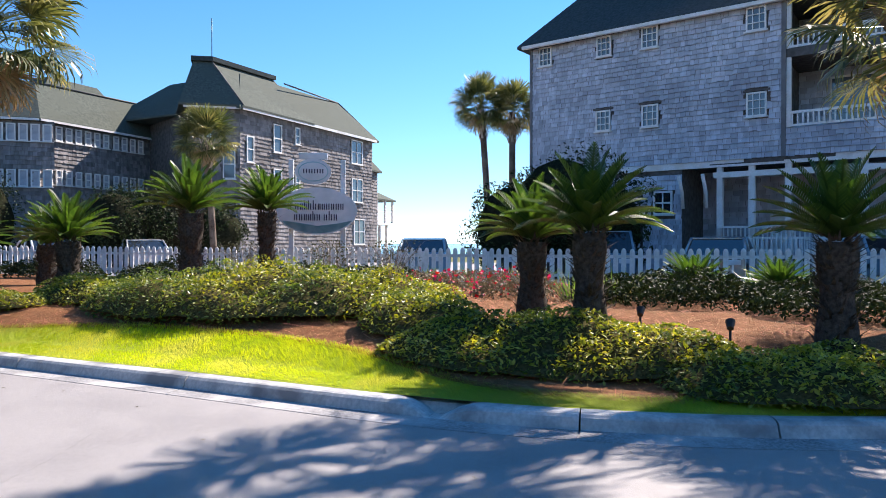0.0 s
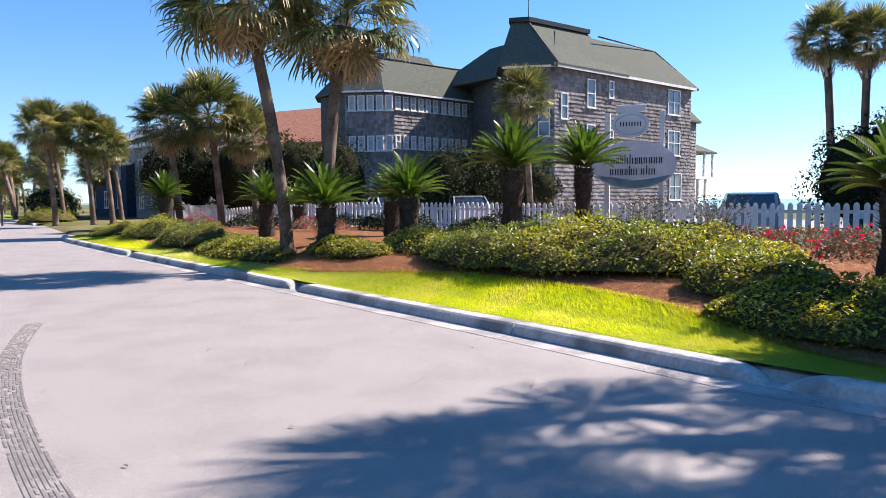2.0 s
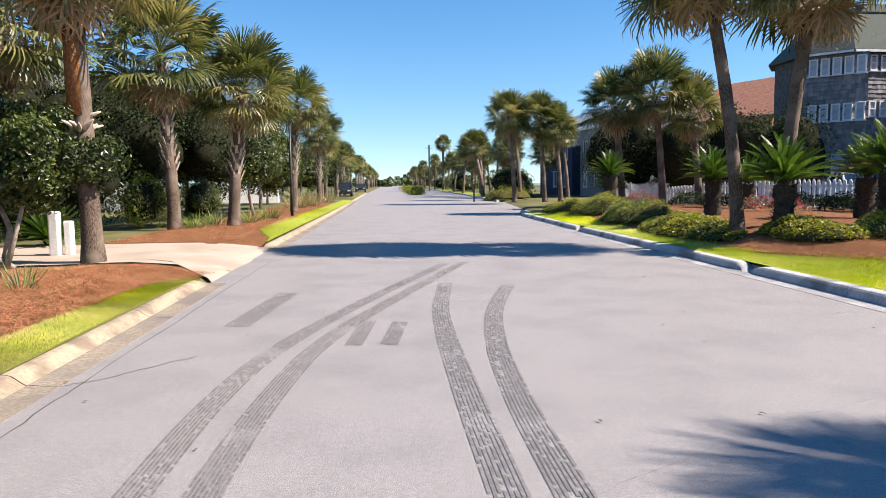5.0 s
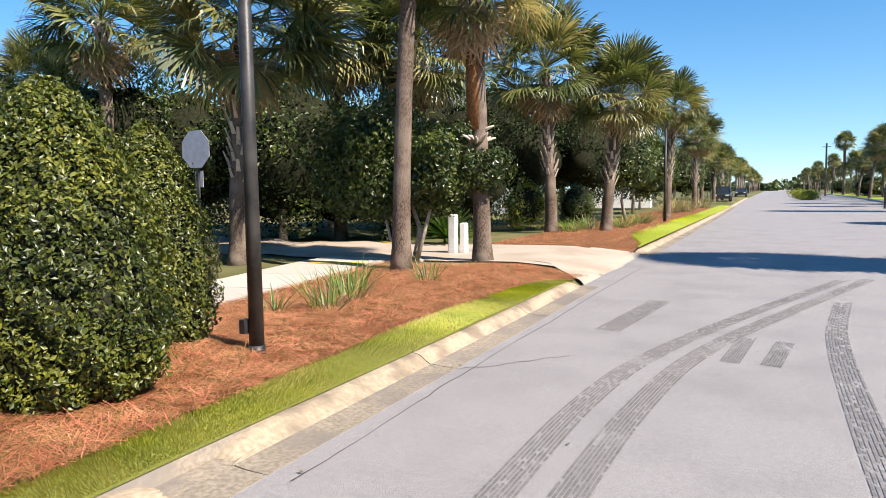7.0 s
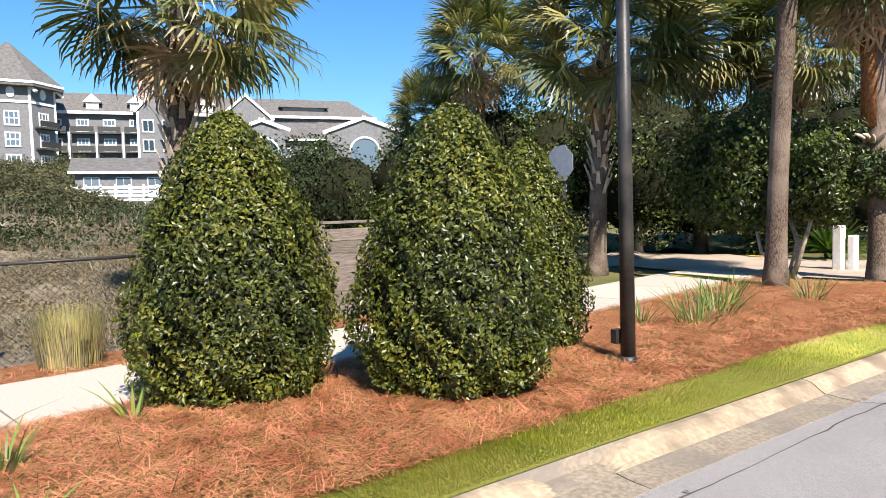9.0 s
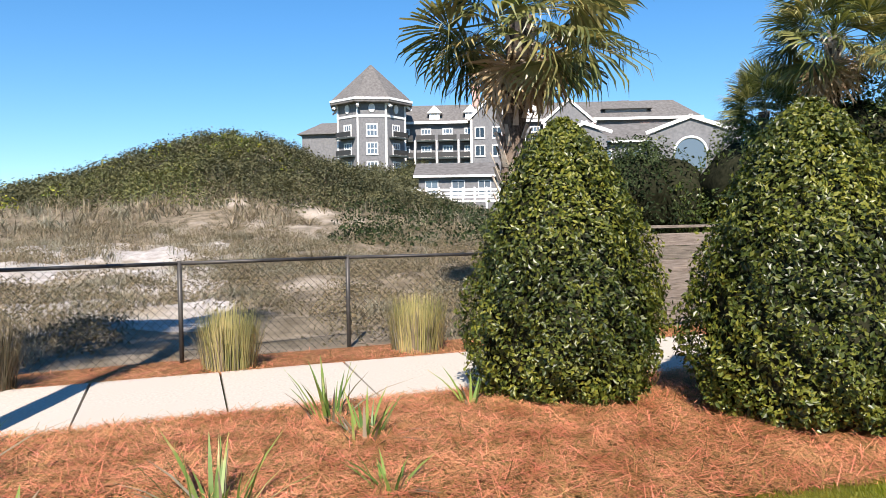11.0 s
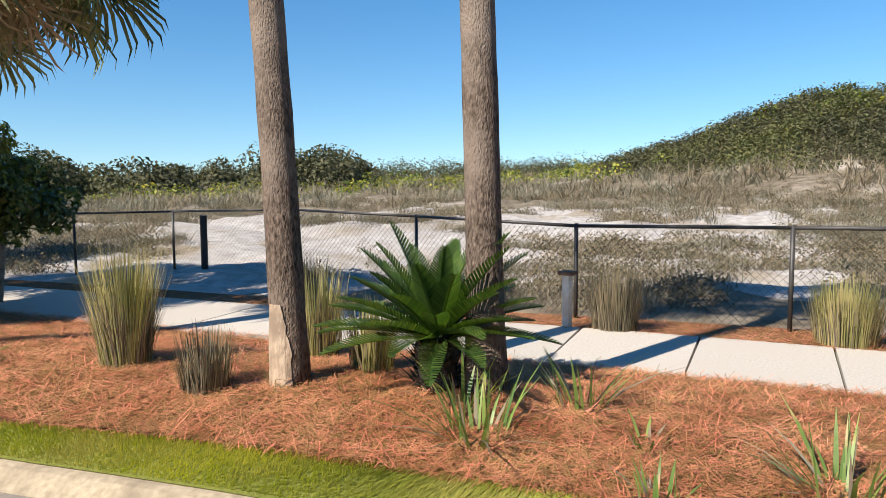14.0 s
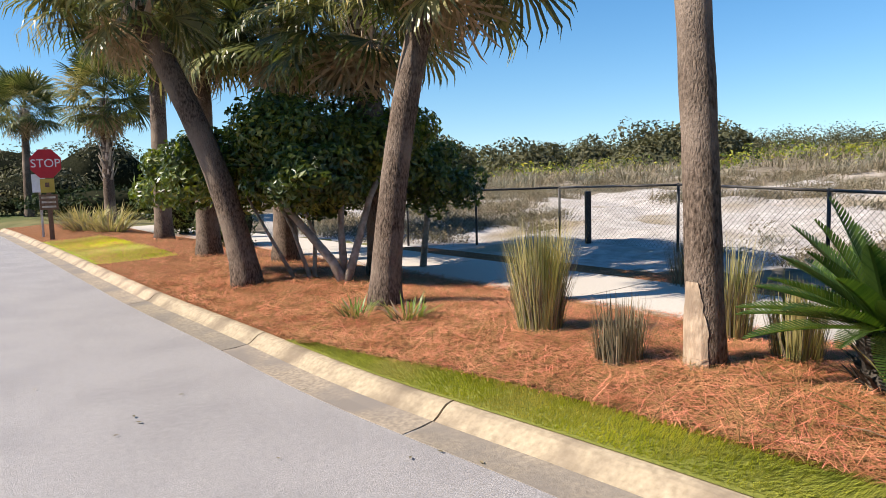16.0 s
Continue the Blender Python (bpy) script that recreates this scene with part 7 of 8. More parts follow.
# ---------------------------------------------------------------- cars
def car(x, y, heading, paint, label, suv=False, z=None):
    L, W, H = (4.7, 1.85, 1.68) if suv else (4.6, 1.8, 1.42)
    th = thing("parked_car", pose(x, y, float(gz(x, y)) + 0.03 if z is None else z, 0, 0, heading), label, "car", "parked cars")
    prof = [(-2.3, 0.35), (-2.3, 0.78), (-1.3, 0.92), (1.9 if suv else 1.7, 0.98), (2.3, 0.85), (2.3, 0.35)]
    top = [(-1.25, 0.9), (-0.55, H - 0.05), (0.1, H), (1.5 if suv else 0.8, H - 0.04), (2.15 if suv else 1.75, 0.95)]
    bm = bmesh.new()
    rows = []
    for s, k in ((-1, 0.94), (-1, 1.0), (1, 1.0), (1, 0.94)):
        rows.append([bm.verts.new((px * (0.985 if k < 1 else 1), s * W / 2 * k, pz + (0.05 if k < 1 and pz > 0.6 else 0))) for px, pz in prof])
    for a, b in zip(rows[:-1], rows[1:]):
        for i in range(len(prof) - 1):
            bm.faces.new((a[i], a[i + 1], b[i + 1], b[i]))
        bm.faces.new((a[-1], a[0], b[0], b[-1]))
    bm.faces.new(rows[0][::-1])
    bm.faces.new(rows[-1])
    part("body", bm, M[paint], th)
    def cabin(inset, name, mat, z_in):
        bm = bmesh.new()
        n = len(top)
        a = [bm.verts.new((px, -W / 2 * (0.93 - 0.14 * (pz - 0.9) / 0.6) + inset, pz - z_in)) for px, pz in top]
        b = [bm.verts.new((v.co.x, -v.co.y, v.co.z)) for v in a]
        bm.faces.new(a)
        bm.faces.new(b[::-1])
        for i in range(n):
            bm.faces.new((a[i], a[(i + 1) % n], b[(i + 1) % n], b[i]))
        return part(name, bm, M[mat], th)
    cabin(0.0, "window_glass", "window_dark", 0.03)
    bm = bmesh.new()
    for i in (1, 2):
        (xa, za), (xb, zb) = top[i], top[i + 1]
        wa = W / 2 * (0.93 - 0.14 * (za - 0.9) / 0.6) + 0.01
        vs = [bm.verts.new(v) for v in ((xa, -wa, za - 0.02), (xb, -wa, zb - 0.02), (xb, wa, zb - 0.02), (xa, wa, za - 0.02))]
        vt = [bm.verts.new(v.co + Vector((0, 0, 0.03))) for v in vs]
        bm.faces.new(vs[::-1])
        bm.faces.new(vt)
        for k in range(4):
            bm.faces.new((vs[k], vs[(k + 1) % 4], vt[(k + 1) % 4], vt[k]))
    part("roof", bm, M[paint], th)
    for i in (0, 1, 3):
        (xa, za), (xb, zb) = top[i], top[i + 1]
        for s in (-1, 1):
            wa, wb = [W / 2 * (0.93 - 0.14 * (q - 0.9) / 0.6) for q in (za, zb)]
            if i == 1:
                (xa, za), (xb, zb), wa, wb = (0.15, H), (0.15, 0.92), W / 2 * 0.80, W / 2 * 0.93
            tube("pillar", [(xa, s * wa, za), (xb, s * wb, zb)], 0.045, M[paint], th, 6)
    for wx in (-1.45, 1.4):
        for s in (-1, 1):
            bm = bmesh.new()
            bmesh.ops.create_cone(bm, cap_ends=True, segments=18, radius1=0.33, radius2=0.33, depth=0.22, matrix=Matrix.Translation((wx, s * (W / 2 - 0.1), 0.33)) @ Matrix.Rotation(radians(90), 4, "X"))
            wh = part("wheel", bm, M["rubber"], th)
            bm = bmesh.new()
            bmesh.ops.create_cone(bm, cap_ends=True, segments=12, radius1=0.2, radius2=0.2, depth=0.235, matrix=Matrix.Translation((wx, s * (W / 2 - 0.1), 0.33)) @ Matrix.Rotation(radians(90), 4, "X"))
            part("rim", bm, M["car_silver"], wh)
    for s in (-1, 1):
        part("headlight", box((0.06, 0.36, 0.14), (-2.29, s * 0.62, 0.7), None, 0.02), M["sign_white"], th)
        part("tail_light", box((0.06, 0.3, 0.16), (2.29, s * 0.66, 0.78), None, 0.02), M["red"], th)
    return th


car(22.5, 10.2, 20, "car_blue", "pale blue sedan parked behind the picket fence")
car(23.5, 6.2, 8, "car_dark", "black car parked behind the picket fence", True)
car(22.8, 3.6, 5, "car_blue", "pale blue car parked behind the picket fence", True)
car(21.9, 0.2, -6, "car_silver", "silver car parked behind the picket fence")
car(22.6, -4.2, 10, "car_blue", "teal-blue car parked near the porch")
car(19.2, 26.0, 70, "car_white", "white car parked behind the picket fence")
car(21.8, 23.4, 60, "car_silver", "silver car parked behind the picket fence")
car(-5.6, 86, 90, "car_silver", "silver car parked far along the street", True, 0.1)
car(-5.2, 79, 90, "car_dark", "dark car parked far along the street", True, 0.1)
car(-24, 19, 20, "car_white", "white car parked behind trees")
car(-5.0, 120, 90, "car_dark", "dark car far along the street", False, 0.1)


# ---------------------------------------------------------------- planting
def cover(name, n, seed, xy, height, size, mat, label, category, jitter=0.5, ratio=0.5, kind="stuff"):
    """Low growth of small leaves over a piece of the plan; xy(g, n) gives the places, height(x, y) how high it stands."""
    g = np.random.default_rng(seed)
    x, y = xy(g, n)
    hh = height(x, y)
    ok = hh > 0.02
    x, y, hh = x[ok], y[ok], hh[ok]
    z = gz(x, y) + hh * (1 - 0.75 * g.uniform(0, 1, len(x)) ** 2.2)
    N = np.stack([g.normal(0, 0.5, len(x)), g.normal(0, 0.5, len(x)), np.ones(len(x))], 1)
    V, F = leaves_np(np.stack([x, y, z], 1), N, size, ratio, 0.0, jitter, seed)
    return tagged(new(name, mesh_np(name, V, F, M[mat])), label, category, kind=kind)


def inside(cx, cy, rx, ry, ang=0.0):
    c, s = math.cos(radians(ang)), math.sin(radians(ang))

    def f(g, n):
        a, r = g.uniform(0, 6.283, n), np.sqrt(g.uniform(0, 1, n))
        u, v = np.cos(a) * r * rx, np.sin(a) * r * ry
        return cx + c * u - s * v, cy + s * u + c * v

    def dome(h):
        def k(x, y):
            u, v = c * (x - cx) + s * (y - cy), -s * (x - cx) + c * (y - cy)
            q = (u / rx) ** 2 + (v / ry) ** 2
            bump = 0.85 + 0.25 * np.sin(x * 3.1 + y * 1.7) * np.sin(y * 2.9 - x * 1.3) + 0.12 * np.sin(x * 9 + 3 * y) * np.sin(8 * y)
            return h * np.clip(1 - q, 0, 1) ** 0.45 * bump
        return k
    return f, dome


# low yellow-green hedging along the right-hand bed
for cx, cy, rx, ry, ang, h, n, mat in [
        (8.95, 6.8, 1.4, 3.3, 10, 0.78, 16000, "cover_leaf"), (9.2, 10.8, 1.0, 1.9, -15, 0.5, 6000, "cover_leaf"), (8.2, 3.7, 0.7, 0.9, 0, 0.5, 2600, "cover_leaf"),
        (7.5, 1.8, 0.75, 2.1, 6, 0.42, 7000, "cover_leaf"), (7.35, -0.9, 0.7, 1.6, 15, 0.42, 5000, "cover_leaf"), (8.6, -3.4, 0.9, 1.8, 20, 0.45, 4000, "cover_leaf"),
        (8.0, 12.3, 0.6, 1.5, 0, 0.35, 3000, "cover_leaf"), (7.2, 16.0, 0.7, 2.6, 0, 0.4, 5000, "cover_leaf"), (7.6, 20.5, 0.9, 2.0, 0, 0.6, 4000, "cover_leaf"), (8.0, 25.0, 1.0, 2.4, 0, 0.6, 4500, "cover_leaf"),
        (7.8, 29.5, 0.9, 2.2, 0, 0.5, 3500, "cover_leaf"), (10.0, 56.5, 2.0, 3.0, 0, 1.1, 5000, "cover_leaf"), (11.5, 62, 2.0, 3.5, 0, 1.0, 4000, "cover_leaf")]:
    f, dome = inside(cx, cy, rx, ry, ang)
    leafage = cover("ground_cover", n, int(abs(cx * 10 + cy)), f, dome(h), 0.062, mat, "low yellow-green ground-cover shrubs", "shrub")
    # dark domed sheet below the leaves, coloured as the hedge's inner shade
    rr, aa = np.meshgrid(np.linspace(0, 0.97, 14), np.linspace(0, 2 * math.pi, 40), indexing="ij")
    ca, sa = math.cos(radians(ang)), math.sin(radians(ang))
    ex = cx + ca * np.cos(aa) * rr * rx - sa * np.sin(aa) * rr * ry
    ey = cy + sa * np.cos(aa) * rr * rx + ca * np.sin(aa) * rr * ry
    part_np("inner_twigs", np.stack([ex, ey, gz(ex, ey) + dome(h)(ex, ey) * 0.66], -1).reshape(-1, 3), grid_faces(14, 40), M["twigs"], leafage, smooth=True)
# darker planting before the picket fence
for cx, cy, rx, ry, h, n in [(16.2, 10.5, 1.0, 4.2, 0.6, 8000), (15.3, 15.0, 0.9, 2.2, 0.7, 4000), (14.5, 19.2, 1.0, 2.0, 0.7, 3500), (10.6, -1.6, 0.9, 1.5, 0.45, 3500), (11.4, 0.6, 0.8, 1.6, 0.6, 3500), (13.2, 1.2, 1.3, 1.8, 0.55, 6500), (13.0, -1.6, 1.2, 1.4, 0.55, 4000), (15.5, 23.5, 0.9, 2.2, 0.6, 2500), (11.5, 24, 1.0, 2.0, 0.6, 2500)]:
    f, dome = inside(cx, cy, rx, ry)
    cover("border_shrubs", n, int(cx * 11 + cy * 3), f, dome(h), 0.085, "tree_leaf_dark", "dark green border shrubs in front of the picket fence", "shrub", 0.9)
# red-flowering beds
for cx, cy, rx, ry, h, n in [(13.6, 5.2, 1.2, 2.0, 0.55, 3200), (12.4, 3.6, 0.8, 1.0, 0.5, 1600), (11.5, 19.5, 1.0, 1.3, 0.5, 1500), (9.8, 25.8, 0.8, 1.2, 0.5, 1200)]:
    f, dome = inside(cx, cy, rx, ry)
    cover("flower_bed", n, int(cx * 7 + cy), f, dome(h), 0.07, "grass_dark", "sparse rose bushes", "flower bed", 0.9)
    cover("red_blossoms", n // 11, int(cx * 7 + cy) + 1, f, dome(h * 1.1), 0.075, "flower", "red blossoms on rose bushes", "flower", 0.9, 0.9)
for x, y in ((16.8, 7.6), (16.9, 6.2), (13.6, 8.2), (16.4, 4.4), (11.9, 1.8), (12.2, 2.6), (16.6, 9.0), (15.8, 12.8), (17.2, 5.2), (14.3, 0.4), (14.6, -2.2), (15.2, -0.6)):
    grass_clump(x, y, 0.22, 0.65, 60, "iris", "green strap-leaved clump in the bed", 0.45, 0.03, "strap_leaf_clump", "plant", "strap-leaved clumps")
for x, y, z, R in ((13.6, 0.6, 0.25, 0.8), (14.2, -0.9, 0.25, 0.7)):
    cycad(x, y, 0.25, 0.16, R, 3, 62, "young low cycad in the bed")

# grey leafless bushes by the sign
for i, (x, y) in enumerate(((14.6, 9.2), (15.2, 12.4), (14.9, 7.6))):
    th = thing("twiggy_bush", pose(x, y, float(gz(x, y))), "grey twiggy bush with sparse leaves", "shrub", "twiggy bushes by the sign")
    g = np.random.default_rng(60 + i)
    ch = []
    for k in range(46):
        a, l = g.uniform(0, 6.28), g.uniform(0.6, 1.25)
        o = np.array([math.cos(a), math.sin(a), 0])
        ln = g.uniform(0.2, 0.75)
        ch.append(tube_np([(0, 0, 0), o * ln * l * 0.4 + np.array([0, 0, l * 0.55]), o * ln * l + np.array([0, 0, l])], [0.012, 0.007, 0.003], 4, False))
    V, F = join_np(ch)
    part_np("twig", V, F, M["branch"], th, kind="stuff")
    a, r = g.uniform(0, 6.28, 700), g.uniform(0.2, 0.9, 700)
    P = np.stack([np.cos(a) * r * 0.8, np.sin(a) * r * 0.8, g.uniform(0.2, 1.2, 700)], 1)
    V, F = leaves_np(P, g.normal(0, 1, (700, 3)), 0.06, 0.5, 0, 0.8, i)
    part_np("foliage", V, F, M["scrub_leaf"], th)

# trees and shrubs on the right
fan_palm((29.0, 9.9, 0.2), (28.6, 10.2, 7.8), 1.5, 0.16, 0.14, "collar", 0)
fan_palm((29.2, 8.9, 0.2), (29.2, 8.9, 7.6), 1.4, 0.16, 0.14, "collar", 3)
fan_palm((20.4, 18.1, 0.3), (20.2, 18.4, 5.6), 1.35, 0.13, 0.12, "collar", 2, label="fan palm with bright yellow-green fronds")
leafy_tree("dark_shrub", (23.0, 5.2, 0.2), [(0, 0, 2.6, 1.8, 2.6, 2.4), (-0.3, 1.8, 2.0, 1.4, 1.6, 2.0), (0.3, -1.6, 2.0, 1.4, 1.5, 1.9)], 6000, 0.13, "tree_leaf_dark", "large dark shrub against the shingled building", "shrub", [([(0, 0, 0), (0, 0, 1.5)], 0.1)], seed=5)
leafy_tree("dark_tree", (22.0, 25.2, 0.2), [(0, 0, 2.2, 2.2, 2.2, 2.1), (2.0, -0.8, 2.4, 2.4, 2.0, 2.2), (4.2, -2.2, 1.8, 1.8, 1.6, 1.8)], 7000, 0.14, "tree_leaf_dark", "dense dark evergreen beside the inn", "tree", [([(0, 0, 0), (0, 0, 1.5)], 0.12)], seed=6)
leafy_tree("dark_tree", (15.2, 34.0, 0.2), [(0, 0, 2.6, 2.2, 2.4, 2.6), (2.6, -1, 2.8, 2.2, 2.0, 2.6), (-1.8, 1.5, 2.8, 1.6, 1.6, 2.4), (5, -2, 2.6, 2.2, 2.0, 2.6)], 8000, 0.14, "tree_leaf_dark", "dense dark shrubbery before the ochre villa", "tree", [([(0, 0, 0), (0, 0, 1.5)], 0.12)], seed=7)
leafy_tree("dark_tree", (12.2, 36.5, 0.2), [(0, 0, 3.0, 1.8, 1.8, 2.0)], 2500, 0.12, "scrub_leaf", "grey-brown tree among palms", "tree", [([(0, 0, 0), (0, 0, 2.5)], 0.12)], seed=8)
g = np.random.default_rng(77)
k = 0
for y in list(range(58, 140, 6)) + list(range(145, 330, 12)):
    for s in (0, 1):
        x = (11.2 if s else 14.0) + g.uniform(-1.6, 2.2)
        z = g.uniform(3.9, 6.9)
        fan_palm((x, y + g.uniform(-2.5, 2.5), 0.1), (x + g.uniform(-0.8, 0.8), y, z), g.uniform(1.3, 2.0), 0.17, 0.14, "collar", k % 4)
        k += 1
    x = -6.2 + g.uniform(-0.6, 0.6)
    if y > 60:
        fan_palm((x, y, 0.1), (x, y, g.uniform(4.6, 5.6)), 1.8, 0.18, 0.16, "boots", k % 4)
fan_palm((10.6, 129.6, 0), (10.6, 129.6, 9.0), 1.9, 0.25, 0.2, "bare", 0)
for i, (x, y, r) in enumerate(((3.6, 90, 1.6), (3.8, 96, 1.4), (3.4, 110, 1.5), (4.2, 150, 2.0))):
    leafy_tree("median_shrub", (x, y, 0), [(0, 0, 0.5, r, r * 1.4, 0.8)], 900, 0.16, "cover_leaf", "low shrub on the street's median", "shrub", seed=30 + i, group="median shrubs", core=False)
for i in range(9):
    leafy_tree("roadside_tree", (12 + 3 * (i % 3), 66 + i * 14, 0), [(0, 0, 1.6, 2.4, 3.5, 1.7)], 1400, 0.22, "tree_leaf", "roadside shrubbery among palms", "tree", seed=90 + i, group="roadside trees")
for i in range(8):
    leafy_tree("roadside_tree", (-7.6 - 1.2 * (i % 2), 40 + i * 9, 0), [(0, 0, 3.4, 2.6, 3.4, 2.2), (0.5, 2, 2.6, 2.0, 2.4, 1.8)], 2600, 0.2, "tree_leaf", "rounded evergreen tree beside the street", "tree", [([(0, 0, 0), (0.1, 0, 2.2)], 0.12)], seed=110 + i, group="roadside trees")
far = []
g = np.random.default_rng(5)
Pf, Nf = [], []
for y0, x0, x1, hgt in ((340, -60, 1.0, 7), (340, 8, 70, 7), (420, -80, 90, 6)):
    m = 2200
    x = g.uniform(x0, x1, m)
    z = g.uniform(0, 1, m) * hgt * (0.6 + 0.4 * np.sin(x * 0.31) * np.sin(x * 0.13 + 1))
    Pf.append(np.stack([x, y0 + g.uniform(-6, 6, m), z], 1))
Pf = np.vstack(Pf)
V, F = leaves_np(Pf, np.tile((0, -1, 0.4), (len(Pf), 1)), 2.0, 0.8, 0, 0.8, 9)
tagged(new("far_woods", mesh_np("far_woods", V, F, M["tree_leaf"])), "far line of trees at the street's end", "trees", kind="stuff")

# ---- left side of the street: trees, hedges, beds
def limb(*pts):
    return [tuple(p) for p in pts]


leafy_tree("evergreen_shrub", (-6.9, 12.4, 0.12), [(-0.8, 0.3, 2.3, 1.5, 1.3, 1.3), (0.8, 0.1, 2.0, 1.2, 0.9, 1.0), (-1.9, 0.6, 2.0, 1.3, 1.2, 1.4), (0.0, 0.0, 1.5, 1.4, 0.9, 0.6)], 15000, 0.095, "tree_leaf", "multi-stemmed evergreen with glossy leaves above bare stems", "tree",
           [(limb((0, 0, 0), (0.1, 0.1, 0.7), (-0.3, 0.2, 1.6)), 0.07), (limb((0.1, -0.1, 0), (0.3, -0.1, 0.6), (0.7, -0.2, 1.7)), 0.06), (limb((0.2, 0, 0), (-0.4, -0.3, 0.5), (-0.7, -0.2, 1.5)), 0.05)], seed=201, core=False)
leafy_tree("evergreen_tree", (-13.5, 16.0, 0.1), [(0, 0, 2.8, 3.0, 2.4, 2.6), (2.6, 1.2, 2.4, 2.2, 2.0, 2.2), (-3, -1, 2.8, 2.6, 2.2, 2.6)], 9000, 0.13, "tree_leaf", "dense dark-green evergreens behind the driveway", "tree", [(limb((0, 0, 0), (0, 0, 2)), 0.14)], seed=202)
leafy_tree("evergreen_tree", (-18.5, 11.5, 0.1), [(0, 0, 2.2, 2.6, 2.2, 2.3), (-2.4, -1.8, 2.0, 2.4, 2.0, 2.1), (1.8, 1.6, 2.8, 2.0, 2.0, 2.6), (-1.0, 2.6, 3.2, 2.2, 2.0, 2.6)], 10000, 0.13, "tree_leaf", "mass of evergreen trees behind the board fence", "tree", [(limb((0, 0, 0), (0, 0, 2)), 0.14)], seed=203)
leafy_tree("evergreen_tree", (-20.5, 8.0, 0.3), [(0, 0, 1.9, 2.6, 2.2, 1.9), (0.6, -1.6, 1.6, 2.0, 1.6, 1.6)], 6000, 0.12, "tree_leaf_dark", "dark spreading evergreen behind the board fence", "tree", [(limb((0, 0, 0), (0, 0, 1.6)), 0.12)], seed=204)
leafy_tree("evergreen_tree", (-9.5, 26.5, 0.1), [(0, 0, 2.9, 2.0, 2.2, 2.0), (2.0, 2.5, 2.9, 1.9, 2.2, 1.9), (-2.4, -1, 3.0, 2.2, 2.0, 2.4)], 8000, 0.13, "tree_leaf_dark", "dark evergreen trees behind the palms", "tree", [(limb((0, 0, 0), (0, 0, 2.2)), 0.12), (limb((2, 2.4, 0), (2, 2.5, 2.2)), 0.1)], seed=205)
leafy_tree("evergreen_tree", (-6.3, 31.5, 0.1), [(0, 0, 2.9, 1.6, 2.4, 1.5), (0.2, 3.5, 3.0, 1.6, 2.2, 1.6)], 6000, 0.14, "tree_leaf", "rounded magnolia-like tree beside the street", "tree", [(limb((0, 0, 0), (-0.2, 0, 1.0), (0, 0, 2.2)), 0.09)], seed=206)
leafy_tree("evergreen_tree", (-10.5, 18.6, 0.1), [(0, 0, 1.5, 1.8, 1.2, 1.5), (-2.6, -0.2, 1.8, 1.8, 1.4, 1.8), (1.5, 1.4, 1.9, 1.6, 1.4, 1.7), (-5, -0.5, 2.0, 2.0, 1.6, 2.0)], 8000, 0.12, "tree_leaf_dark", "dark evergreen thicket along the driveway", "tree", [(limb((0, 0, 0), (0, 0, 1.6)), 0.1)], seed=207)
leafy_tree("evergreen_tree", (-9.0, 30.5, 0.1), [(0, 0, 3.6, 2.4, 2.6, 2.8), (-2.5, -2.5, 4.0, 2.6, 2.2, 3.0), (-5.2, -4.5, 4.2, 2.6, 2.2, 3.4)], 9000, 0.15, "tree_leaf", "tall evergreen trees between the houses and the street", "tree", [(limb((0, 0, 0), (0, 0, 2.4)), 0.14)], seed=208)
leafy_tree("evergreen_tree", (-16.5, 22.5, 0.1), [(0, 0, 3.2, 3.0, 2.4, 3.0), (3.4, 1.2, 3.2, 2.4, 2.2, 2.6), (-4, 0, 3.4, 3.0, 2.4, 3.0)], 8000, 0.16, "tree_leaf_dark", "tall dark evergreens behind the thicket", "tree", [(limb((0, 0, 0), (0, 0, 2.4)), 0.14)], seed=209)
for x, y, rx, ry, rz, s, mt, lb in ((-10.6, 20.6, 1.5, 1.0, 0.95, 301, "cover_leaf", "bright green clipped hedge"), (-8.4, 23.6, 0.9, 1.2, 0.95, 302, "cover_leaf", "bright green clipped hedge"), (-7.0, 25.6, 0.8, 1.0, 0.9, 303, "tree_leaf", "clipped dark green hedge"),
                                    (-14.2, 12.3, 1.6, 1.0, 0.75, 304, "tree_leaf", "rounded green hedge by the driveway"), (-12.0, 9.6, 1.3, 0.8, 0.6, 305, "tree_leaf", "rounded green hedge by the driveway")):
    leafy_tree("hedge", (x, y, 0.1), [(0, 0, rz, rx, ry, rz)], 3800, 0.07, mt, lb, "hedge", seed=s, group="hedges by the driveway")
for x, y in ((-8.9, 19.4), (-6.3, 24.6), (-5.2, 25.6), (-6.4, 22.8), (-5.0, 28.3)):
    grass_clump(x, y, 0.35, 0.6, 110, "iris", "dark green strap-leaved clump", 0.6, 0.03, "strap_leaf_clump", "plant", "strap-leaved clumps")
for x, y in ((-5.6, 41), (-5.2, 44), (-5.9, 47), (-4.9, 52)):
    grass_clump(x, y, 0.6, 1.0, 160, "grass_tuft", "tan feathery grass clump", 0.5, 0.03)
cycad(-8.3, 16.9, 0.2, 0.15, 0.95, 3, 62, "low young cycad beside the path", z=0.1)

# knob of sawn branches on the second palm
kb = thing("palm_stubs", pose(-5.6, 12.75, 2.75), "pale sawn leaf stubs ringing a palm trunk", "palm stubs")
g = np.random.default_rng(8)
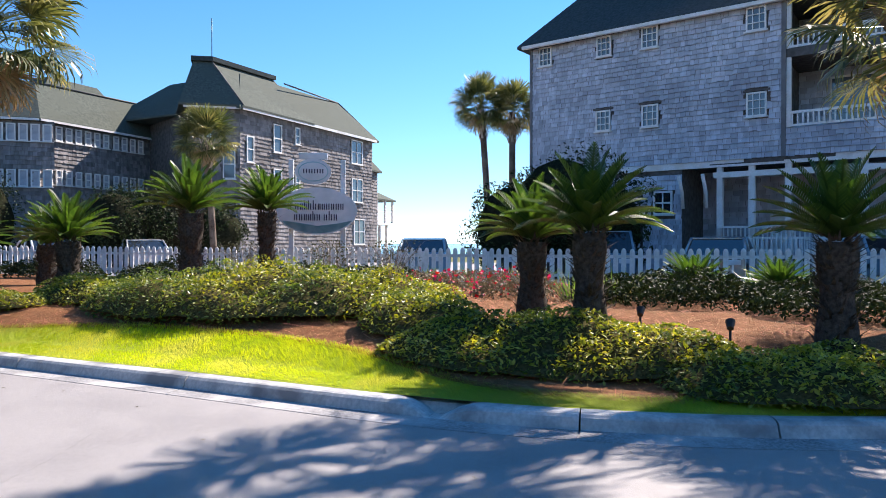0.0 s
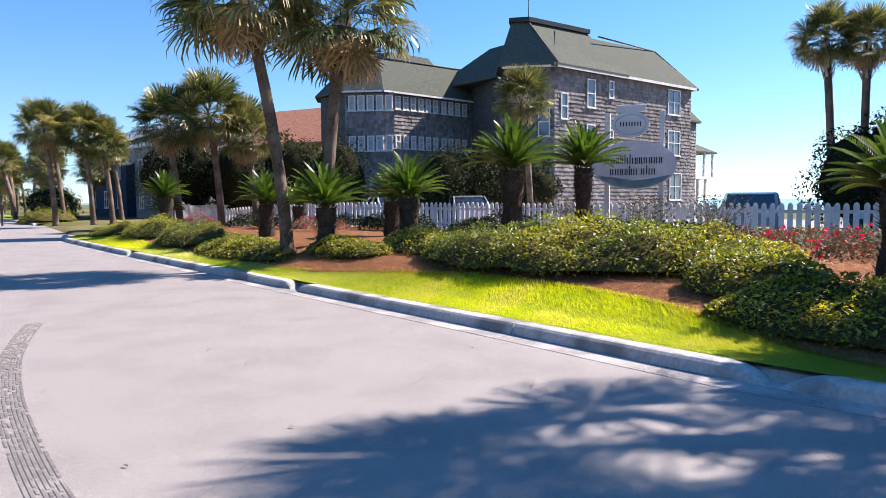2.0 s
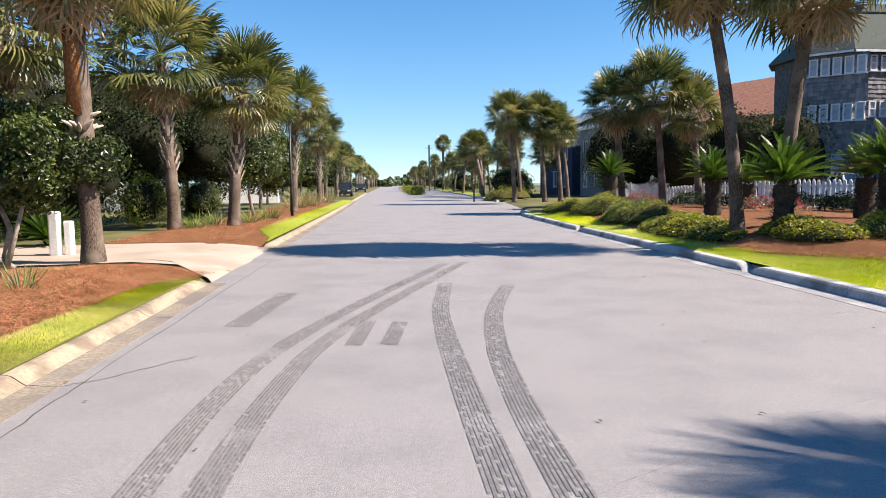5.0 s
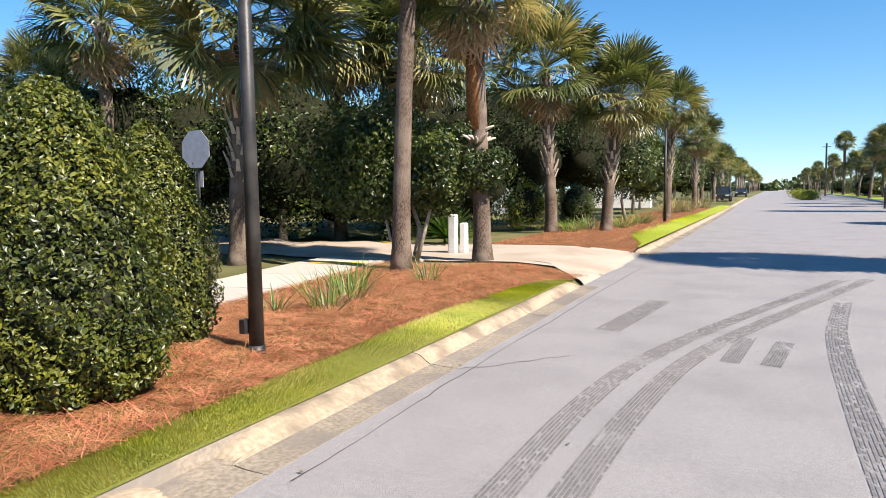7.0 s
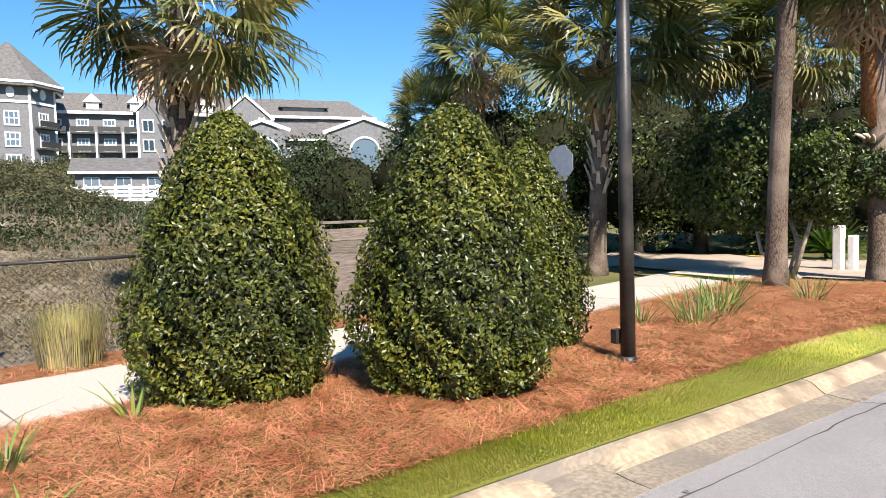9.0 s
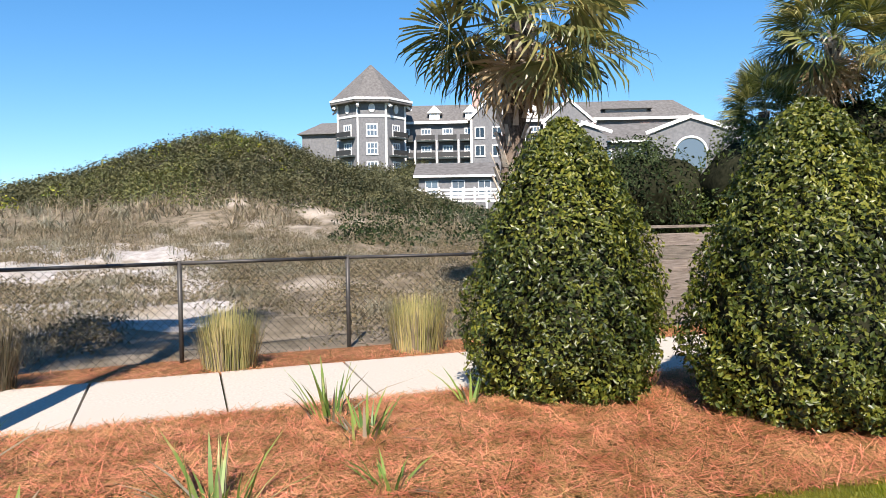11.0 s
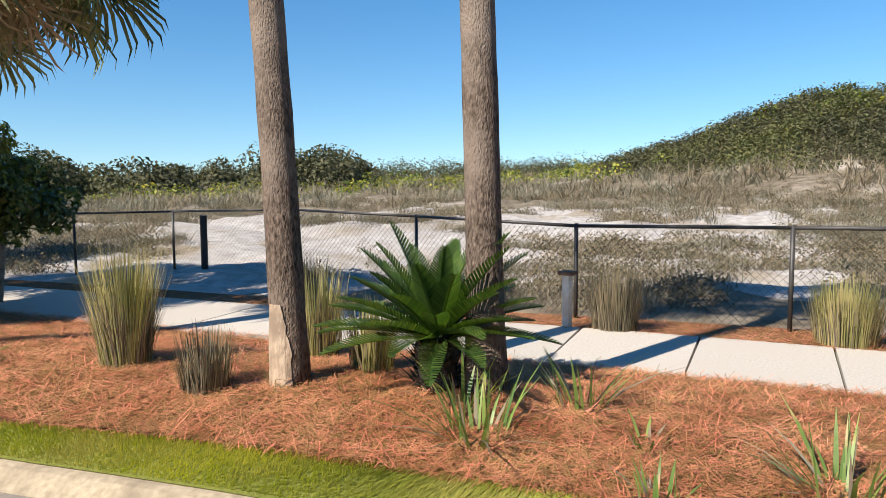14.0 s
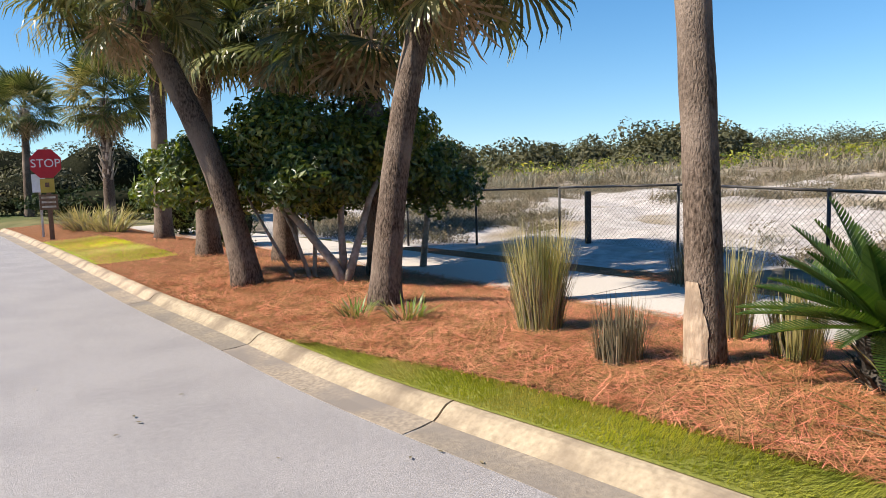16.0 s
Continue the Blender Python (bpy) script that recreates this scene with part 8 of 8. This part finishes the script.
for i in range(13):
    a = i * 2.4
    o = np.array([math.cos(a), math.sin(a), 0])
    l = g.uniform(0.3, 0.62)
    z = g.uniform(-0.16, 0.12)
    tube("stub", [o * 0.1 + np.array([0, 0, z - 0.1]), o * l * 0.6 + np.array([0, 0, z]), o * l + np.array([0, 0, z + g.uniform(0.0, 0.16)])], [0.05, 0.04, 0.018], M["boot"], kb, 6)
tube("rusty_trunk", [(0, 0, 0.1), (0.0, 0, 1.2), (0, 0, 2.3)], [0.185, 0.19, 0.2], M["trunk_red"], kb, 14)

# multi-stemmed shrub beside the bend
leafy_tree("evergreen_shrub", (-0.85, -8.9, 0.18), [(0.35, -0.7, 1.75, 1.15, 1.0, 0.8), (1.5, -1.5, 1.45, 0.95, 0.9, 0.65), (-0.75, -0.9, 1.75, 0.95, 0.9, 0.8), (0.1, -0.1, 1.35, 0.9, 0.7, 0.5)], 15000, 0.1, "bend_leaf", "multi-stemmed evergreen shrub with bare grey stems", "shrub",
           [(limb((-0.1, 0.1, -0.05), (0.05, 0.0, 0.3), (0.5, -0.4, 0.9), (0.9, -0.9, 1.5)), 0.075), (limb((-0.1, 0.1, 0), (-0.25, 0.0, 0.4), (-0.5, -0.2, 1.1), (-0.9, -0.5, 1.8)), 0.065), (limb((-0.1, 0, 0), (-0.1, -0.2, 0.7), (-0.2, -0.5, 1.8)), 0.06),
            (limb((0.25, -0.5, 0), (0.2, -0.7, 0.6), (0.5, -1.0, 1.5)), 0.035), (limb((0.3, -0.4, 0), (0.5, -0.8, 0.7), (0.9, -1.3, 1.6)), 0.03), (limb((0.5, -0.6, 0), (0.8, -0.6, 0.6), (1.2, -1.2, 1.4)), 0.03)], seed=401, core=False)
leafy_tree("evergreen_shrub", (-3.3, -10.2, 0.1), [(0.7, -0.1, 1.45, 0.75, 0.8, 0.6), (1.4, -0.4, 1.75, 0.8, 0.8, 0.7)], 3800, 0.1, "bend_leaf", "evergreen shrub overhanging the sidewalk", "shrub", [(limb((0.9, -0.2, 0), (0.8, -0.2, 0.9), (1.0, -0.2, 1.6)), 0.06)], seed=402, core=False)
for x, y, r, n, s in ((2.2, -19.5, 1.2, 3000, 403), (0.8, -15.4, 0.7, 1500, 404)):
    leafy_tree("round_shrub", (x, y, 0.1), [(0, 0, r * 0.75, r, r, r * 0.85)], n, 0.08, "tree_leaf", "rounded dark green shrub", "shrub", seed=s)
for i, (x, y, h) in enumerate(((9, -42, 4), (3, -38, 3.4), (15, -45, 4), (-3, -36, 3.2), (21, -46, 4), (-9, -40, 4), (11, -36, 2.2), (6.5, -31, 1.3))):
    leafy_tree("dark_tree", (x, y, 0.1), [(0, 0, h * 0.5, 3.2, 2.4, h * 0.55)], 1800, 0.2, "tree_leaf_dark" if i % 2 else "scrub_leaf", "dense shrubs beyond the bend", "tree", seed=410 + i, group="shrubs beyond the bend")
fan_palm((10.5, -33.7, 0.1), (10.3, -33.7, 5.0), 1.8, 0.18, 0.15, "collar", 1)
for x, y in ((5.2, -21.8), (4.4, -20.9), (5.6, -22.6)):
    grass_clump(x, y, 0.5, 0.8, 150, "grass_tuft", "pale strap-leaved clump beside the stop sign", 0.6, 0.04)

# grasses in the straw and along the fence
for x, y, r, h, n, mt, lb in [
        (-7.27, -1.48, 0.27, 0.60, 1500, "grass_tuft", ""), (-8.05, 0.55, 0.3, 0.60, 1500, "grass_tuft", ""), (-6.5, -3.5, 0.24, 0.66, 700, "grass_dark", "dark dry grass clump by the fence"),
        (-2.24, -5.52, 0.19, 0.86, 1200, "grass_tuft", ""), (-2.37, -4.43, 0.17, 0.42, 420, "grass_dark", "low tuft of grey-green grass"), (-3.5, -3.95, 0.16, 0.55, 450, "grass_tuft", ""), (-3.6, -4.81, 0.2, 0.75, 500, "grass_tuft", ""),
        (-8.5, 3.5, 0.22, 0.6, 400, "grass_dark", "dark grass clump by the board fence"), (-5.1, -7.2, 0.3, 0.6, 400, "grass_dark", "dark dry grass clump by the fence"), (-6.0, -5.6, 0.25, 0.6, 300, "grass_dark", "dark dry grass clump by the fence"), (-5.9, -8.2, 0.3, 0.6, 300, "grass_dark", "dark dry grass clump by the fence"),
        (-9.0, 8.6, 0.2, 0.8, 260, "grass_dark", "dark grass clump at the driveway")]:
    grass_clump(x, y, r, h, n, mt, lb, 0.09, 0.009)
for x, y, r, h, n in [(-3.8, -2.28, 0.14, 0.42, 34), (-3.02, -2.5, 0.16, 0.42, 40), (-3.25, -2.8, 0.1, 0.4, 18), (-3.52, -0.75, 0.16, 0.38, 40), (-5.0, -0.3, 0.13, 0.42, 30), (-4.5, -0.05, 0.13, 0.3, 30), (-5.2, 0.75, 0.06, 0.3, 12), (-3.75, 0.1, 0.09, 0.2, 22), (-3.0, -1.4, 0.1, 0.22, 22), (-3.5, -1.7, 0.06, 0.2, 12),
                      (-5.1, 7.4, 0.24, 0.5, 60), (-5.5, 8.1, 0.22, 0.5, 55), (-4.9, 6.7, 0.22, 0.5, 45), (-5.0, 9.4, 0.18, 0.4, 40), (-5.4, 6.3, 0.1, 0.4, 22), (-1.25, -6.5, 0.18, 0.24, 70), (-0.8, -6.9, 0.15, 0.22, 50)]:
    grass_clump(x, y, r, h, n, "iris", "sparse green strap-leaved clump in pine straw", 0.4, 0.024, "strap_leaf_clump", "plant", "strap-leaved clumps")

# loose pine straw
def straw(name, n, seed, xy, length=0.16):
    g = np.random.default_rng(seed)
    x, y = xy(g, n)
    a = g.uniform(0, 6.283, n)
    L = length * g.uniform(0.5, 1.3, n)
    til = g.normal(0.06, 0.14, n)
    z = gz(x, y) + 0.012 + np.abs(g.normal(0, 0.014, n)) + np.abs(til) * L * 0.4
    d = np.stack([np.cos(a), np.sin(a), til], 1)
    s = np.stack([-np.sin(a), np.cos(a), 0 * a], 1) * (0.0016 * g.uniform(0.7, 1.4, n))[:, None]
    c = np.stack([x, y, z], 1)
    p0, p1 = c - d * L[:, None] / 2, c + d * L[:, None] / 2
    V = np.stack([p0 - s, p0 + s, p1 + s, p1 - s], 1).reshape(-1, 3)
    F = np.arange(n * 4).reshape(-1, 4)
    return tagged(new(name, mesh_np(name, V, F, M["needle"])), "loose orange pine straw covering the bed", "pine straw", kind="stuff")


def bed_left(y0, y1):
    def f(g, n):
        y = g.uniform(y0, y1, n)
        a, b = GRL(y) - 0.02, XW(y) + 0.8
        return b + (a - b) * g.uniform(0, 1, n), y
    return f


straw("pine_straw", 100000, 1, bed_left(-4.2, 4.5))
straw("pine_straw", 48000, 2, bed_left(4.5, 12.0))
straw("pine_straw", 52000, 3, bed_left(-10.5, -4.2))
straw("pine_straw", 22000, 6, bed_left(-19, -10.5), 0.2)
straw("pine_straw", 12000, 4, lambda g, n: ((lambda y: (XW(y) - 0.8 - g.uniform(0, 1, n) ** 1.5 * 1.0, y))(g.uniform(-9, 5, n))))
straw("pine_straw", 14000, 7, lambda g, n: (g.uniform(-7.1, -3.9, n), g.uniform(16.7, 30, n)), 0.24)
straw("pine_straw", 26000, 5, lambda g, n: ((lambda y: (np.maximum(GR_R(y), XR(y) + 0.3) + g.uniform(0, 1, n) ** 1.4 * 7, y))(g.uniform(-3.5, 13, n))), 0.2)

# mown grass
def turf(name, n, seed, a, b, y0, y1, h=0.055, mat="blade"):
    g = np.random.default_rng(seed)
    y = g.uniform(y0, y1, n)
    xa, xb = a(y), b(y)
    x = xa + (xb - xa) * g.uniform(0, 1, n)
    V, F = blades_np(np.stack([x, y, gz(x, y) - 0.004], 1), h, 0.007, 0.45, 0.5, seed, 1)
    return tagged(new(name, mesh_np(name, V, F, M[mat])), "short bright green mown grass", "grass", kind="stuff")


turf("grass", 60000, 11, lambda y: XL(y) - 0.18, lambda y: np.minimum(GR_L(y) - 0.04, XL(y) - 0.2), -6.3, 4.5, 0.034, "blade_dull")
turf("grass", 22000, 12, lambda y: XL(y) - 0.18, lambda y: np.minimum(GR_L(y) - 0.04, XL(y) - 0.2), 4.5, 11.2, 0.036, "blade_dull")
turf("grass", 60000, 13, lambda y: XR(y) + 0.22, lambda y: np.maximum(GR_R(y) + 0.1, XR(y) + 0.35), -3, 13)
turf("grass", 16000, 14, lambda y: XR(y) + 0.22, lambda y: np.maximum(GR_R(y) + 0.1, XR(y) + 0.35), 13, 30, 0.08)
turf("grass", 9000, 15, lambda y: 0 * y - 3.2, lambda y: 0 * y - 3.3 - 0.9 * step(17.5, 22, y), 17.5, 40, 0.07)
turf("grass", 14000, 16, lambda y: XL(y) - 0.2, lambda y: XL(y) - 1.6, -19, -13.2, 0.06)
strip("lawn_patch_bend", lambda y: XL(y) - 0.15, lambda y: XL(y) - 1.6, steps((-19, -13.2, 0.3)), 5, 0.006, M["lawn"], "grass patch beside the stop sign", "lawn")

# ---------------------------------------------------------------- dunes
g = np.random.default_rng(99)


def dune_xy(n, d0, d1, a0, a1, power=1.0):
    """Places beyond the fence by distance and heading from the street."""
    dd = d0 + (d1 - d0) * g.uniform(0, 1, n) ** power
    aa = np.radians(g.uniform(a0, a1, n))
    return -np.sin(aa) * dd, np.cos(aa) * dd


def beyond(x, y):
    fx = np.interp(y, [-24, -17.4, -14.4, -13.5, -12.8, -10, -7.2, -4.45, -2.3, -0.15, 1.9, 4.0, 9], [2.8, -1.2, -3.05, -4.35, -5.96, -6.85, -7.15, -7.25, -7.9, -8.5, -9.0, -9.4, -11])
    return x < fx - 0.25


def clumpiness(x, y):
    return np.array([noise.noise(Vector((a * 0.22, b * 0.22, 1.3))) + 0.5 * noise.noise(Vector((a * 0.7, b * 0.7, 4.1))) for a, b in zip(x, y)])


# tufts of dry grass
for nm, n, d0, d1, h, w, sd, thr in (("dune_grass", 9500, 8, 20, 0.24, 0.011, 1, -0.15), ("dune_grass", 8000, 18, 36, 0.42, 0.02, 2, -0.05), ("dune_grass", 5200, 32, 62, 0.75, 0.05, 3, -0.25)):
    x, y = dune_xy(n, d0, d1, 74, 178, 0.8)
    bare_sand = (np.degrees(np.arctan2(-x, y)) > 104) & (np.hypot(x, y) > 11) & (np.hypot(x, y) < 27)
    ok = beyond(x, y) & (clumpiness(x, y) > np.where(bare_sand, 0.0, thr))
    x, y = x[ok], y[ok]
    rep = 9
    P = np.repeat(np.stack([x, y, gz(x, y) - 0.03], 1), rep, 0)
    P[:, :2] += g.normal(0, 0.10 + 0.003 * d0, (len(P), 2))
    P[:, 2] = gz(P[:, 0], P[:, 1]) - 0.04
    V, F = blades_np(P, h, w, 0.6, 0.6, sd + 50, 2)
    tagged(new(nm, mesh_np(nm, V, F, M["dry_grass"])), "tufts of dry tan dune grass", "grass", kind="stuff")


def scrub(name, n, seed, x, y, r, h, leaves, size, mat, label):
    """Low rounded scrub: leaves spread over many small domes."""
    q = np.random.default_rng(seed)
    k = np.repeat(np.arange(len(x)), leaves)
    a, b = q.uniform(0, 6.283, len(k)), q.uniform(0, 1, len(k))
    el = np.arccos(1 - b)
    rr, hh = r[k] * q.uniform(0.8, 1.1, len(k)), h[k] * q.uniform(0.8, 1.15, len(k))
    P = np.stack([x[k] + np.cos(a) * np.sin(el) * rr, y[k] + np.sin(a) * np.sin(el) * rr, np.cos(el) * hh], 1)
    P[:, 2] += gz(P[:, 0], P[:, 1]) - 0.05
    N = np.stack([np.cos(a) * np.sin(el), np.sin(a) * np.sin(el), np.cos(el) + 0.2], 1)
    V, F = leaves_np(P, N, size, 0.55, 0, 0.6, seed)
    return tagged(new(name, mesh_np(name, V, F, M[mat])), label, "dune scrub", kind="stuff")


# near low grey scrub behind the fence
x, y = dune_xy(3600, 9, 34, 74, 176, 0.8)
ok = beyond(x, y) & (clumpiness(x, y) > np.where((np.degrees(np.arctan2(-x, y)) > 106) & (np.hypot(x, y) > 11), -0.02, -0.45))
x, y = x[ok], y[ok]
scrub("dune_scrub", 0, 61, x, y, g.uniform(0.2, 0.6, len(x)), g.uniform(0.12, 0.4, len(x)), 90, 0.055, "grass_dark", "low grey-brown dune scrub")
# the overgrown hill
a, r = g.uniform(0, 6.283, 1900), np.sqrt(g.uniform(0, 1, 1900))
x, y = -46.5 + np.cos(a) * r * 11.0, -9.5 + np.sin(a) * r * 15.0
scrub("dune_scrub", 0, 62, x, y, g.uniform(0.5, 1.5, len(x)), g.uniform(0.4, 1.3, len(x)), 100, 0.17, "scrub_leaf", "dense wind-clipped scrub covering a dune hill")
# back line of scrub and low trees
x, y = dune_xy(900, 52, 95, 93, 180, 0.9)
scrub("dune_scrub", 0, 63, x, y, g.uniform(1.2, 2.6, len(x)), g.uniform(0.9, 2.2, len(x)), 150, 0.2, "scrub_leaf", "far line of olive dune scrub")
x, y = dune_xy(240, 40, 60, 96, 176)
scrub("dune_scrub", 0, 64, x, y, g.uniform(0.8, 1.6, len(x)), g.uniform(0.5, 1.1, len(x)), 60, 0.24, "cover_leaf", "yellow-green palmetto patches on the dune")
x, y = dune_xy(46, 48, 62, 140, 178)
scrub("dune_scrub", 0, 65, x, y, g.uniform(1.6, 2.8, len(x)), g.uniform(1.6, 3.2, len(x)), 700, 0.34, "scrub_leaf", "low olive trees at the dune's edge")
x, y = dune_xy(520, 24, 70, 62, 92, 0.8)
ok = beyond(x, y) & (x < -19)
x, y = x[ok], y[ok]
scrub("dune_scrub", 0, 66, x, y, g.uniform(0.9, 1.8, len(x)), g.uniform(0.4, 0.95, len(x)), 80, 0.18, "tree_leaf_dark", "dark hedge-like scrub below the resort")
x, y = dune_xy(700, 70, 118, 58, 96, 0.9)
ok = x < -72
x, y = x[ok], y[ok]
scrub("dune_scrub", 0, 67, x, y, g.uniform(1.4, 2.6, len(x)), g.uniform(1.0, 2.2, len(x)), 70, 0.38, "scrub_leaf", "scrub on the slope below the resort")

# dry leaves and grit lying on the street
q = np.random.default_rng(31)
y = q.uniform(-6, 26, 180)
x = XL(y) + 0.3 + (XR(y) - XL(y) - 0.5) * q.uniform(0, 1, 180) ** 1.3
V, F = leaves_np(np.stack([x, y, np.full(180, 0.012)], 1), np.tile((0, 0, 1.0), (180, 1)), 0.04, 0.45, 0, 0.15, 31)
tagged(new("fallen_leaves", mesh_np("fallen_leaves", V, F, M["grass_dark"])), "small dry leaves scattered on the street", "leaves", kind="stuff")


def crack(points, w, seed):
    """A thin dark crack wandering along the points."""
    q = np.random.default_rng(seed)
    P = np.array(points, float)
    u = np.linspace(0, 1, 60)
    t = np.linspace(0, 1, len(P))
    Q = np.stack([np.interp(u, t, P[:, 0]), np.interp(u, t, P[:, 1])], 1)
    Q += np.cumsum(q.normal(0, 0.008, Q.shape), 0)
    d = unit(np.gradient(Q, axis=0))
    nn = np.stack([-d[:, 1], d[:, 0]], 1) * (w * q.uniform(0.4, 1.2, 60))[:, None]
    V = np.zeros((60, 2, 3))
    V[:, 0, :2], V[:, 1, :2], V[:, :, 2] = Q - nn, Q + nn, 0.003
    return tagged(new("road_crack", mesh_np("road_crack", V.reshape(-1, 3), grid_faces(60, 2), M["joint"])), "thin dark crack in the asphalt", "crack", "cracks in the street", "structure")


crack([(-2.45, 3.0), (-2.5, 6), (-2.5, 10.5), (-2.45, 14)], 0.006, 1)
crack([(-2.9, 5.45), (-2.5, 5.6), (-1.9, 6.4)], 0.005, 2)
crack([(0.9, 3.4), (2.4, 4.2), (4.4, 5.0)], 0.001, 3)
crack([(-0.2, -6.5), (-0.9, -4.4), (-1.6, -2.9)], 0.003, 5)

# yellow warning paint on the driveway ramps
for x, y, w, d in ((-8.1, 11.35, 1.3, 0.35), (-9.2, 16.75, 2.4, 0.16), (-13.0, 16.75, 3.0, 0.16)):
    rp = new("yellow_ramp_paint", None)
    rp.matrix_world = pose(x, y, max(float(gz(x, y)) + 0.016, 0.168 if y < 12 else 0.0))
    tagged(rp, "worn yellow paint at the driveway's edge", "road paint", kind="structure")
    part("paint", box((w, d, 0.012), (0, 0, 0), None, 0.003), M["paint_yellow"], rp)


# ---------------------------------------------------------------- setting out
# The plan above was drawn with bearings 6 % too wide and distances 6 % too short from where the camera turns:
# every thing keeps its size and moves to its true bearing and distance.
BEARING = 0.94


def true_place(V):
    V = np.array(V, float).reshape(-1, 3)
    b = np.arctan2(-V[:, 0], V[:, 1])
    b = np.degrees(np.where(b < radians(-140), b + 2 * math.pi, b))
    b = np.radians(BEARING * b + 0.2 - 6e-5 * (b - 50) ** 2)
    r = np.hypot(V[:, 0], V[:, 1]) / BEARING
    return np.stack([-np.sin(b) * r, np.cos(b) * r, V[:, 2]], 1)


def moved(m):
    """The pose m at its true place, turned with the direction of its own x axis."""
    p = np.array(m.translation)
    d = np.array(m.col[0][:3]) * [1, 1, 0]
    d = d / (np.linalg.norm(d) or 1.0) * 0.01
    a, b = true_place([p, p + d])
    w = math.atan2(b[1] - a[1], b[0] - a[0]) - math.atan2(d[1], d[0]) if np.linalg.norm(d) > 0 else 0.0
    k = Matrix.Rotation(w, 4, "Z") @ m
    k.translation = a
    return k


def bend(ob, m):
    me = ob.data
    co = np.empty(len(me.vertices) * 3)
    me.vertices.foreach_get("co", co)
    mm = np.array(m)
    V = true_place(co.reshape(-1, 3) @ mm[:3, :3].T + mm[:3, 3])
    me.vertices.foreach_set("co", V.ravel().astype(np.float32))
    me.update()


for ob in [o for o in scene.objects if o.parent is None and o.type in ("MESH", "EMPTY") and o.name != "water"]:
    m = ob.matrix_basis.copy()
    if m.translation.length > 1e-6:
        ob.matrix_world = moved(m)
        continue
    if ob.type == "MESH":
        bend(ob, m)
    for c in ob.children:
        q = c.matrix_basis.copy()
        if c.type == "MESH" and c.data.users == 1 and not c.children:
            bend(c, q)
            c.matrix_basis = Matrix()
        else:
            c.matrix_basis = moved(q)
